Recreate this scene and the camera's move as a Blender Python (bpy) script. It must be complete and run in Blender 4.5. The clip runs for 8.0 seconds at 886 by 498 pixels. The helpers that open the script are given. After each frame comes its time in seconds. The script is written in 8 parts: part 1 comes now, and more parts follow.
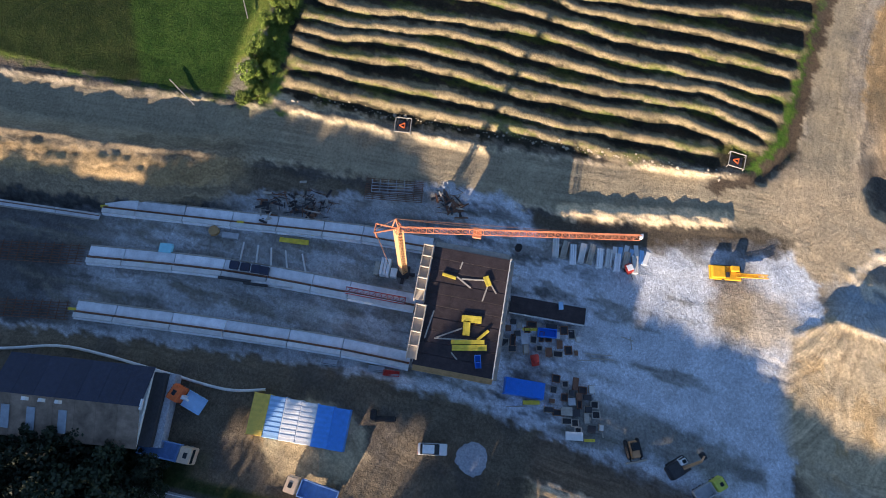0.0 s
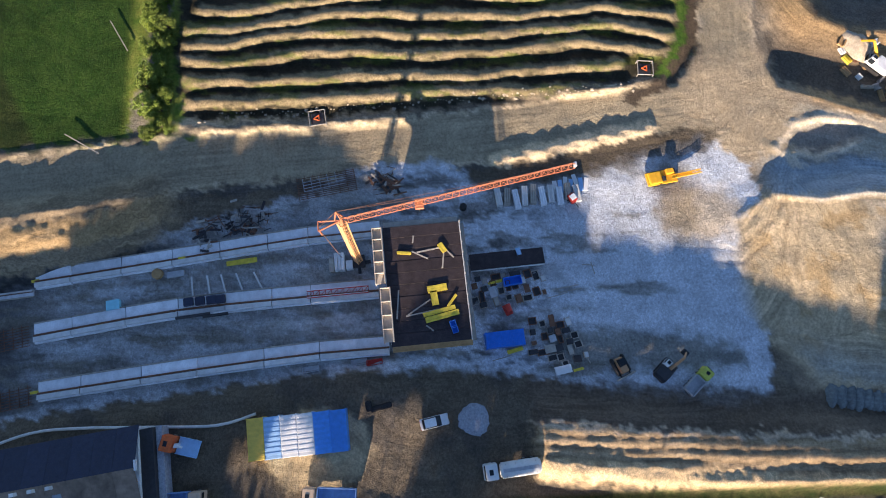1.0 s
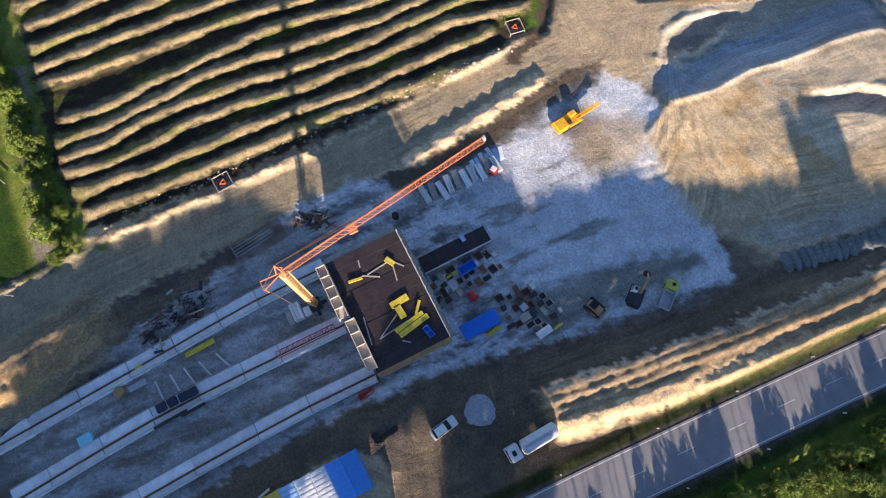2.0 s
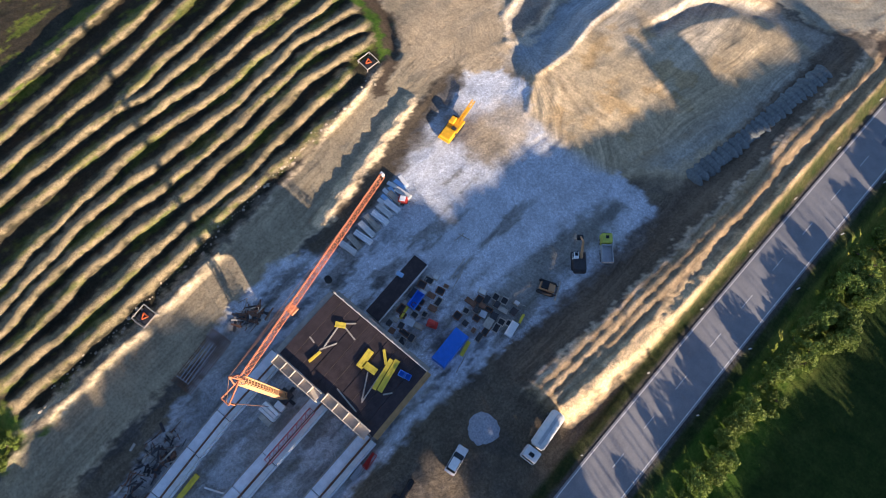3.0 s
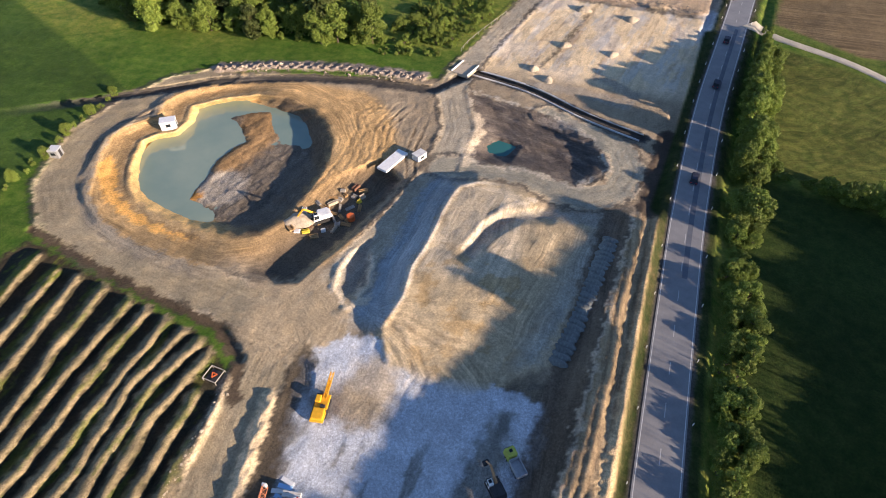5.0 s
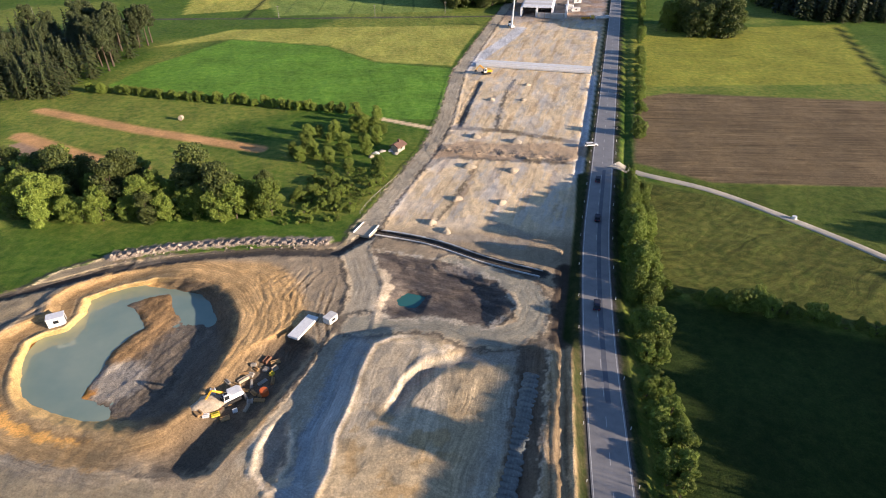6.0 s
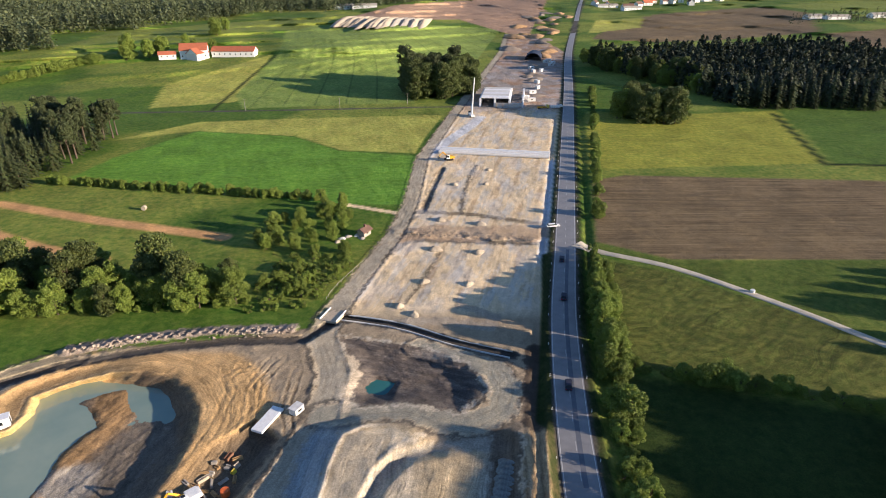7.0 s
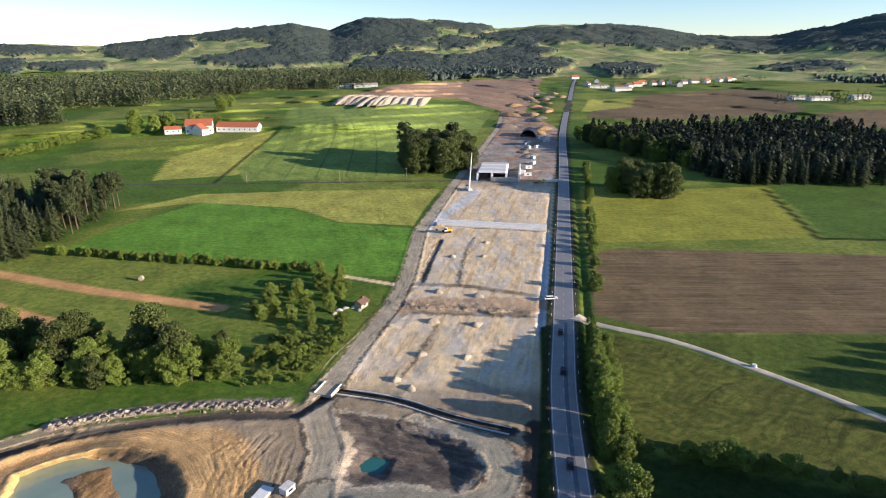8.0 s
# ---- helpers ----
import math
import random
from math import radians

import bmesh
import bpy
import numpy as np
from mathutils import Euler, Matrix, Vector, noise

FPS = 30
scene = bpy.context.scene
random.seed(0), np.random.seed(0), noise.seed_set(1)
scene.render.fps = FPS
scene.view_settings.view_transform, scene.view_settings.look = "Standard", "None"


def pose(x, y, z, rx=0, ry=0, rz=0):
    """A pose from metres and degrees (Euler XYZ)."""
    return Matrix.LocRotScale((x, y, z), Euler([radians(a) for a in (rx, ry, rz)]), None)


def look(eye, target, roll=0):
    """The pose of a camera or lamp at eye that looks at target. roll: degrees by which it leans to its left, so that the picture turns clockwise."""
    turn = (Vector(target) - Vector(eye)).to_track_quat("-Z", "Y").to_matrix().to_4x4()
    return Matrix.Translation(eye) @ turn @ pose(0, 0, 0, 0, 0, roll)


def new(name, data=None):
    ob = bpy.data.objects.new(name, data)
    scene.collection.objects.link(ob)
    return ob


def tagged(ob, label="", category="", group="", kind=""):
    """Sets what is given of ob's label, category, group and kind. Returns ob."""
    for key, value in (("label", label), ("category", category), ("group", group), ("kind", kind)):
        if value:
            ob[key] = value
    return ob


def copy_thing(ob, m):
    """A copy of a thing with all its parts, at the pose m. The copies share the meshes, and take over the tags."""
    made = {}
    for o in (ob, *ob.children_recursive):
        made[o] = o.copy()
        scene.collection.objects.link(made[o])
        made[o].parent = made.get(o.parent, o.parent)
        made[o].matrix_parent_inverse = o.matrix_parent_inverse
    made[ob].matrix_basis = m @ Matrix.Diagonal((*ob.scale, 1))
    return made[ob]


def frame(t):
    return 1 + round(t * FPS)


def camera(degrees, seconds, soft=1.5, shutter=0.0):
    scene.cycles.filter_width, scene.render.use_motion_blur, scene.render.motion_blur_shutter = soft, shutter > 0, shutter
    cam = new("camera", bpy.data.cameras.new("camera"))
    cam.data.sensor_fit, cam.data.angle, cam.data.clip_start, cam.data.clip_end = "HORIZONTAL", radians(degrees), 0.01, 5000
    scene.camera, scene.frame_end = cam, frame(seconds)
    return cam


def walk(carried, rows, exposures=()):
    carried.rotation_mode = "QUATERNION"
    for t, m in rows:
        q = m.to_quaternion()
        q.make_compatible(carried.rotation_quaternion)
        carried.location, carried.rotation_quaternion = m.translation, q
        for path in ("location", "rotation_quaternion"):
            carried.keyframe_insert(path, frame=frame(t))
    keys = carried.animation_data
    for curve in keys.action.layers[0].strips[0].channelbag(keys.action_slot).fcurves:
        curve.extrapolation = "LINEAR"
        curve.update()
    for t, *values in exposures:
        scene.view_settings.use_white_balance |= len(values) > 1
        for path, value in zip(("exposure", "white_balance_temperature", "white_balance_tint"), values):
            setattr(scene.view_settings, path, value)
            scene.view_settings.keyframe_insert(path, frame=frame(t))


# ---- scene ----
cam = camera(72.5, 8.0, 1.0)
PATH = [
    (0, (0.69, -0.831, 97.289), (0.099, -0.879, 95.379), 6.0),
    (0.5, (0.778, -0.612, 97.309), (0.236, -0.586, 95.385), 6.6),
    (1, (0.87, -0.417, 97.33), (0.356, -0.308, 95.4), 6.3),
    (1.5, (0.928, -0.249, 97.334), (0.42, -0.055, 95.41), 5.1),
    (1.7, (0.915, -0.191, 97.323), (0.415, 0.038, 95.4), 4.5),
    (2.8, (0.617, 0.079, 97.035), (0.198, 0.511, 95.128), 0.2),
    (3, (0.512, 0.088, 97.028), (0.097, 0.586, 95.136), -0.1),
    (3.5, (0.136, 0.024, 97.068), (-0.239, 0.685, 95.218), -0.5),
    (4, (-0.185, 0.102, 97.105), (-0.542, 0.961, 95.334), -0.5),
    (4.5, (-0.373, 0.272, 97.12), (-0.695, 1.358, 95.472), -0.6),
    (4.7, (-0.418, 0.302, 97.12), (-0.763, 1.48, 95.541), -0.4),
    (5.8, (-0.505, 0.169, 97.098), (-0.69, 1.779, 95.926), -0.5),
    (6, (-0.531, 0.15, 97.096), (-0.648, 1.824, 96.008), -0.6),
    (6.5, (-0.654, 0.11, 97.086), (-0.671, 1.871, 96.139), -0.7),
    (7, (-0.789, 0.224, 97.104), (-0.799, 2.034, 96.254), -0.4),
    (7.5, (-0.895, 0.354, 97.117), (-0.899, 2.226, 96.412), -0.2),
    (8, (-1.017, 0.424, 97.1), (-1.017, 2.322, 96.47), -0.0),
]
walk(cam, [(t, look(e, a, r)) for t, e, a, r in PATH],
     exposures=[(0.0, 1.30, 5900, 17), (3.5, 1.32, 6000, 20), (4.5, 1.22, 6050, 20), (6.0, 1.08, 6050, 19), (8.0, 0.98, 5700, 15)])


# ---------------------------------------------------------------- world and sun
SUN_EL, SUN_AZ = 13.0, (0.952, -0.306)          # elevation in degrees, plan direction towards the sun
world = bpy.data.worlds.new("sky")
scene.world = world
world.use_nodes = True
wn = world.node_tree.nodes
sky = wn.new("ShaderNodeTexSky")
sky.sky_type, sky.sun_disc = "NISHITA", False
sky.sun_elevation = radians(SUN_EL)
sky.sun_rotation = math.atan2(SUN_AZ[0], SUN_AZ[1])
sky.altitude, sky.air_density, sky.dust_density, sky.ozone_density = 1000, 0.9, 0.0, 1.6
world.node_tree.links.new(sky.outputs[0], wn["Background"].inputs[0])
wn["Background"].inputs[1].default_value = 0.088
sun = new("sun", bpy.data.lights.new("sun", "SUN"))
sun.data.energy, sun.data.angle, sun.data.color = 5.0, radians(0.6), (1.0, 0.80, 0.55)
ce = math.cos(radians(SUN_EL))
SUN_DIR = Vector((SUN_AZ[0] * ce, SUN_AZ[1] * ce, math.sin(radians(SUN_EL))))
sun.matrix_world = look((0, 0, 300), Vector((0, 0, 300)) - SUN_DIR)


# ---------------------------------------------------------------- materials
def nodes_of(name, rough=0.8, metal=0.0):
    m = bpy.data.materials.new(name)
    m.use_nodes = True
    b = m.node_tree.nodes["Principled BSDF"]
    b.inputs["Roughness"].default_value, b.inputs["Metallic"].default_value = rough, metal
    b.inputs["Specular IOR Level"].default_value = 0.3
    return m, m.node_tree, b


def add(nt, kind, **values):
    n = nt.nodes.new(kind)
    for key, v in values.items():
        n.inputs[key.replace("_", " ")].default_value = v
    return n


def noise_node(nt, scale, detail=4.0, rough=0.6, vec=None, distort=0.0):
    n = add(nt, "ShaderNodeTexNoise", Scale=scale, Detail=detail, Roughness=rough, Distortion=distort)
    if vec:
        nt.links.new(vec, n.inputs["Vector"])
    return n.outputs["Fac"]


def ramp(nt, fac, lo, hi, a=0.0, b=1.0):
    n = add(nt, "ShaderNodeMapRange", From_Min=lo, From_Max=hi, To_Min=a, To_Max=b)
    nt.links.new(fac, n.inputs["Value"])
    return n.outputs["Result"]


def math_node(nt, op, a, b):
    n = nt.nodes.new("ShaderNodeMath")
    n.operation = op
    for k, v in enumerate((a, b)):
        if isinstance(v, (int, float)):
            n.inputs[k].default_value = v
        else:
            nt.links.new(v, n.inputs[k])
    return n.outputs[0]


def mix_col(nt, fac, a, b, blend="MIX"):
    n = nt.nodes.new("ShaderNodeMix")
    n.data_type, n.blend_type = "RGBA", blend
    for sock, v in ((n.inputs["Factor"], fac), (n.inputs[6], a), (n.inputs[7], b)):
        if isinstance(v, (int, float)):
            sock.default_value = v
        elif isinstance(v, tuple):
            sock.default_value = (*v, 1)
        else:
            nt.links.new(v, sock)
    return n.outputs[2]


def bump(nt, b, height, strength, dist):
    n = add(nt, "ShaderNodeBump", Strength=strength, Distance=dist)
    nt.links.new(height, n.inputs["Height"])
    nt.links.new(n.outputs[0], b.inputs["Normal"])


def plain(name, col, rough=0.6, metal=0.0, vary=0.25, scale=1.5, grime=(0.25, 0.2, 0.14), dirt=0.25, bumpy=0.0):
    """Paint, metal, wood or cloth: a colour with blotches, dirt and fine grain."""
    m, nt, b = nodes_of(name, rough, metal)
    pos = nt.nodes.new("ShaderNodeTexCoord").outputs["Object"]
    rnd = nt.nodes.new("ShaderNodeObjectInfo").outputs["Random"]
    n1, n2 = noise_node(nt, scale, 5, 0.65, pos), noise_node(nt, scale * 9, 3, 0.6, pos)
    shade = math_node(nt, "MULTIPLY", ramp(nt, n1, 0.3, 0.7, 1 - vary, 1 + vary * 0.6), ramp(nt, rnd, 0, 1, 0.88, 1.1))
    c = mix_col(nt, 1.0, tuple(col), shade, "MULTIPLY")
    c = mix_col(nt, ramp(nt, n2, 0.5, 0.78, 0, dirt), c, tuple(grime))
    nt.links.new(c, b.inputs["Base Color"])
    nt.links.new(ramp(nt, n2, 0.3, 0.7, rough * 0.85, min(1.0, rough * 1.2)), b.inputs["Roughness"])
    if bumpy:
        bump(nt, b, n2, 0.5, bumpy)
    return m


def ground_material():
    """Ground colours come with the sheet's zones; grain, stones, ruts and tufts come from noise at several sizes."""
    m, nt, b = nodes_of("ground_surface", 0.95)
    b.inputs["Specular IOR Level"].default_value = 0.15
    att = nt.nodes.new("ShaderNodeAttribute")
    att.attribute_name = "base"
    kind = nt.nodes.new("ShaderNodeAttribute")
    kind.attribute_name = "grain"      # r: loose stone, g: plants, b: ruts
    sep = nt.nodes.new("ShaderNodeSeparateColor")
    nt.links.new(kind.outputs["Color"], sep.inputs[0])
    stone, plant, rut = sep.outputs[0], sep.outputs[1], sep.outputs[2]
    pos = nt.nodes.new("ShaderNodeTexCoord").outputs["Object"]
    big, mid = noise_node(nt, 0.045, 5, 0.6, pos), noise_node(nt, 0.35, 6, 0.7, pos)
    fine, grit = noise_node(nt, 2.2, 5, 0.75, pos), noise_node(nt, 7.0, 3, 0.7, pos)
    flow = nt.nodes.new("ShaderNodeAttribute")
    flow.attribute_name = "flow"       # x: metres across the wheel tracks, y: metres along them

    def tracks(across, lengthwise, detail):
        """Noise drawn out along the way the machines drove."""
        n = add(nt, "ShaderNodeMapping")
        n.inputs["Scale"].default_value = (across, lengthwise, 1)
        nt.links.new(flow.outputs["Vector"], n.inputs["Vector"])
        return noise_node(nt, 1.0, detail, 0.65, n.outputs[0])

    lines = math_node(nt, "ADD", math_node(nt, "MULTIPLY", tracks(0.55, 0.03, 4), 0.62), math_node(nt, "MULTIPLY", tracks(1.9, 0.07, 3), 0.38))
    rut = math_node(nt, "MULTIPLY", rut, ramp(nt, noise_node(nt, 0.07, 3, 0.6, pos), 0.36, 0.58, 0.12, 1.0))
    v = math_node(nt, "MULTIPLY", ramp(nt, big, 0.3, 0.7, 0.78, 1.2), ramp(nt, mid, 0.3, 0.7, 0.80, 1.17))
    v = math_node(nt, "MULTIPLY", v, ramp(nt, fine, 0.32, 0.68, 0.66, 1.34))
    g = ramp(nt, grit, 0.36, 0.66, 0.62, 1.42)
    v = math_node(nt, "MULTIPLY", v, mix_col(nt, stone, (1, 1, 1), g))
    v = math_node(nt, "MULTIPLY", v, mix_col(nt, rut, (1, 1, 1), ramp(nt, lines, 0.38, 0.62, 0.50, 1.38)))
    v = math_node(nt, "ADD", 1.0, math_node(nt, "MULTIPLY", kind.outputs["Alpha"], math_node(nt, "SUBTRACT", v, 1.0)))
    c = mix_col(nt, 1.0, att.outputs["Color"], v, "MULTIPLY")
    lush = mix_col(nt, ramp(nt, mid, 0.35, 0.65, 0, 1), (0.62, 0.9, 0.55), (1.35, 1.15, 1.1))
    c = mix_col(nt, plant, c, mix_col(nt, 1.0, c, lush, "MULTIPLY"))
    nt.links.new(c, b.inputs["Base Color"])
    h = math_node(nt, "ADD", math_node(nt, "MULTIPLY", fine, 0.7), math_node(nt, "MULTIPLY", grit, 0.3))
    h = math_node(nt, "ADD", h, math_node(nt, "MULTIPLY", mid, 0.5))
    h = math_node(nt, "ADD", h, math_node(nt, "MULTIPLY", math_node(nt, "MULTIPLY", lines, rut), 1.1))
    h = math_node(nt, "MULTIPLY", h, ramp(nt, kind.outputs["Alpha"], 0.3, 1.0, 0.3, 1.0))
    bump(nt, b, h, 0.85, 0.36)
    return m


# ---------------------------------------------------------------- plan of the ground
EYE_Z = 97.0


def P(x, y, h=0.0):
    """A place of the level plan, moved to where ground of height h lies on the same line of sight."""
    s = (EYE_Z - h) / EYE_Z
    return Vector((x * s, y * s, h))


def smooth(v, a, b):
    t = np.clip((np.asarray(v, float) - a) / (b - a), 0, 1)
    return t * t * (3 - 2 * t)


def wob(x, y, size, seed=0.0):
    """Cheap smooth waves that look random, about -1 to 1."""
    k = 6.283 / size
    return (np.sin(k * (x + 0.31 * y) + seed) * np.cos(k * 0.83 * (y - 0.22 * x) + 1.7 * seed)
            + 0.6 * np.sin(k * 2.1 * (0.8 * x - 0.6 * y) + 2.3 * seed) * np.cos(k * 1.9 * (0.5 * x + 0.9 * y) - seed)
            + 0.35 * np.sin(k * 4.3 * (0.3 * x + 0.95 * y) + 3.1 * seed) * np.sin(k * 4.7 * (0.9 * x - 0.4 * y) + seed)) / 1.5


def to_line(x, y, line):
    """Distance to a line of points, and how far along it (0 to 1 per point)."""
    x, y = np.asarray(x, float), np.asarray(y, float)
    if x.size > 5000:                  # far points need no distance
        px, py = [p[0] for p in line], [p[1] for p in line]
        sel = (x > min(px) - 70) & (x < max(px) + 70) & (y > min(py) - 70) & (y < max(py) + 70)
        if not sel.all():
            best, along = np.full(x.shape, 1e9), np.zeros(x.shape)
            best[sel], along[sel] = to_line(x[sel], y[sel], line)
            return best, along
    best, along = np.full(np.shape(x), 1e9), np.zeros(np.shape(x))
    for k, ((ax, ay), (bx, by)) in enumerate(zip(line, line[1:])):
        dx, dy = bx - ax, by - ay
        t = np.clip(((x - ax) * dx + (y - ay) * dy) / (dx * dx + dy * dy), 0, 1)
        d = np.hypot(x - ax - t * dx, y - ay - t * dy)
        along = np.where(d < best, k + t, along)
        best = np.minimum(best, d)
    return best, along


def inside(x, y, poly):
    """Signed distance to a closed outline, positive inside."""
    x, y = np.asarray(x, float), np.asarray(y, float)
    if x.size > 5000:
        px, py = [p[0] for p in poly], [p[1] for p in poly]
        sel = (x > min(px) - 30) & (x < max(px) + 30) & (y > min(py) - 30) & (y < max(py) + 30)
        if not sel.all():
            out = np.full(x.shape, -1e3)
            if sel.any():
                out[sel] = inside(x[sel], y[sel], poly)
            return out
    d, _ = to_line(x, y, [*poly, poly[0]])
    odd = np.zeros(np.shape(x), bool)
    for (ax, ay), (bx, by) in zip(poly, [*poly[1:], poly[0]]):
        if ay != by:
            odd ^= ((ay > y) != (by > y)) & (x < (bx - ax) * (y - ay) / (by - ay) + ax)
    return np.where(odd, d, -d)


ROAD = [(17, -140), (18.5, -60), (20.5, 0), (22.2, 30), (24.2, 58), (26.4, 85), (29.2, 115), (35, 158), (45, 211), (68.5, 335), (102, 512),
        (150, 769), (242, 1195), (420, 2000), (600, 2700)]
HAUL = [(-40, -140), (-43.5, -60), (-44.5, -35), (-44.5, 0), (-45.5, 25), (-47.5, 45), (-48, 60)]
HAUL_WEST = [(-48, 60), (-60, 62), (-93, 67.5), (-110, 73.5), (-120, 84), (-124.5, 102), (-121, 116), (-115, 129), (-104, 137)]
HAUL_NORTH = [(-46, 60), (-42, 74), (-34, 96), (-30.5, 114), (-30.5, 130), (-37, 148), (-36, 159), (-29, 190), (-21, 222), (-17, 254), (-14, 325),
              (6, 441), (67, 769), (94, 980)]
SITE = [(-54, -160), (-48, -40), (-49, 0), (-50, 45), (-58, 55), (-95, 64), (-119, 74), (-130, 98), (-128, 122), (-105, 136), (-90, 143), (-60, 148),
        (-41, 152), (-38, 165), (-25, 222), (-20, 255), (-18, 325), (2, 440), (64, 770), (90, 980), (132, 980), (147, 769), (64, 335), (41, 211),
        (31, 159), (24.6, 113), (20, 58), (17, 9), (13, -60), (9, -160)]
WINDROWS = [(-118, 52), (-112, 66), (-90, 60), (-74, 56), (-62, 53), (-54, 47), (-50.5, 40), (-49.5, 20), (-48.8, 0), (-49.4, -19), (-51.5, -37),
            (-64, -39.5), (-88, -37.5), (-150, -34), (-160, 40)]
PAD = [(-41, -8), (-41, 6), (-35.5, 14), (-36, 29), (-39.5, 42), (-41.5, 53), (-36, 60), (-25, 62), (-16, 56), (-7, 57), (4, 55), (5, 48), (3.4, 41),
       (-1, 23), (-5, 8), (-7, -16), (-5, -58), (0, -110), (-24, -110), (-27, -61), (-34, -32), (-37, -15)]
PIT = [(-36.5, -12), (-33, -40), (-27, -62), (-22, -120), (2, -120), (-4, -58), (-6.5, -10), (-10, 8), (-34, 8)]
PONDPIT = [(-104.4, 92.3), (-101.9, 87.8), (-96.2, 83.3), (-89, 80.5), (-81, 79), (-73.4, 78.1), (-69.4, 78.3), (-64.3, 80.5), (-60.7, 86.2), (-59.4, 94.6),
           (-59, 105), (-61, 115.6), (-66, 123.8), (-72, 128.4), (-81, 131.3), (-89, 130.4), (-98.2, 125.7), (-104, 120.4), (-101.6, 114), (-102.3, 108.8),
           (-106, 106.6), (-108.6, 103.5), (-107.2, 98)]
MUD = [(-85.7, 86.3), (-85.6, 93.4), (-86, 100.7), (-84.7, 107.4), (-82.6, 110), (-87.6, 115.3), (-92, 118.6), (-87.6, 122.8), (-82, 124), (-78, 118),
       (-72.8, 113.5), (-68.3, 113), (-65.3, 111), (-61.4, 101.7), (-61.8, 92), (-64.2, 84.7), (-69.9, 82.1), (-75.8, 82.7), (-81.8, 84.5)]
ORANGE = [(-70.4, 77.7), (-79.7, 74.3), (-87, 74.8), (-95.4, 76.8), (-104, 81), (-111.7, 88.2), (-114.2, 93.5), (-112.7, 96.2), (-107.2, 91.6),
          (-101.4, 84.9), (-93, 80.7), (-83.6, 78.7), (-71, 79)]
DARKPIT = [(-32, 148), (-8, 142.5), (5, 134), (9.5, 123.5), (2, 114.5), (-9, 118), (-22, 117), (-27, 120), (-25, 132)]
POOL = [(-22.4, 125), (-19, 127.6), (-14.3, 126), (-16, 120.6), (-20.5, 119.6)]
LOOP = [(-30, 114), (-17, 116), (-9, 116.5), (-2, 112), (6, 111), (12.5, 116), (14.5, 124), (12, 132), (3, 136), (-8, 142)]
MOUND = [(-28.2, 71.8), (-28.7, 79.9), (-27.6, 86), (-27, 91.5), (-26.8, 97.6), (-26, 103.6), (-24.8, 107.9), (-20.6, 110.5), (-13.9, 111), (-8.2, 109.3),
         (-4, 104), (12.8, 106.8), (14.7, 100.9), (8.7, 81), (3.3, 62.8), (-12, 52), (-25.8, 56), (-29.8, 63)]
GULLY = [(-18.7, 85.7), (-17.1, 91.6), (-15.7, 96.4), (-11, 101), (-4, 104.7), (12.8, 106.8), (14.6, 102), (6, 101.6), (-0.4, 102), (-9.6, 99.4), (-14.5, 92.7), (-16.7, 86.2)]
DIP = [(-41.6, 70.3), (-42.5, 75.3), (-41.5, 80.6), (-39.5, 85), (-37.8, 80), (-36.2, 73.6), (-37.6, 69.7), (-39.2, 68.1)]
LANE = [(-4, 51.5), (-6.6, 43.4), (-8.7, 32.4), (-10.3, 19.2), (-3.3, 21.2), (-2.9, 31.2), (-1.7, 39.4), (-1.5, 44.8), (-1, 52.3)]
YARD = [(-62, 69.9), (-54.5, 68.9), (-50.6, 70.1), (-48, 77), (-44.5, 85.5), (-40.6, 98), (-38.8, 106), (-46, 112), (-54, 104), (-58, 96), (-61, 85), (-65, 78), (-66, 73.5)]
# crests of the topsoil windrows, and wheel tracks that stand out singly
ROWS_EAST = [[(-51.5, 41.3), (-52.8, 30.3), (-53.9, 18.2), (-54.2, 9.4), (-54.6, -6.2), (-54.9, -22.0), (-55.8, -32.7), (-55.7, -39.0)], [(-57.1, 41), (-57.3, 27.8), (-57, 20.4), (-57.1, 12.1), (-58.0, 3.6), (-58.8, -7.0), (-59.0, -23.9), (-60.5, -39.2)], [(-58.9, 50.3), (-62.3, 34.6), (-61.7, 20.2), (-62.1, 5.2), (-64.0, -8.2), (-64.2, -16.5), (-63.2, -29.2), (-64.6, -38.7)],
             [(-61.8, 52.6), (-65.8, 41.3), (-65.4, 17), (-66.3, 2.9), (-68.1, -8.6), (-68.4, -19.5), (-67.2, -30.1), (-67.5, -37.2)], [(-66.2, 54), (-69.6, 39.2), (-68.8, 22.8), (-70.5, 7.7), (-72.1, -6.4), (-71.7, -14.7), (-70.1, -30.8), (-70.9, -37.0)], [(-71, 55.8), (-72.4, 39.2), (-73.2, 21.7), (-75.8, 7.1), (-75.6, -4.5), (-74.6, -20.8), (-73.8, -29.4), (-74.8, -34.7)]]
ROWS_WEST = [[(-76, 57.2), (-77.8, 39.2), (-77.5, 22), (-79, 14.5), (-81, -0.6), (-81.5, -16), (-83, -37)], [(-81, 57.8), (-82.2, 41.3), (-82.6, 23.3), (-82.5, 14), (-85, 7.4), (-86, -4), (-87, -37)],
             [(-88.2, 59), (-87.8, 43), (-86.5, 32.8), (-86.2, 24.2), (-86.5, 19.8), (-85, 7.4)], [(-95, 59), (-94.4, 47.4), (-92.5, 25), (-91.2, 15.8), (-91, 0), (-91, -37)],
             [(-100.7, 59), (-99.5, 41.3), (-97.2, 22.4), (-97, 7), (-96, -37)], [(-107.5, 62), (-106.5, 40.7), (-104, 14.4), (-101, -36)]]
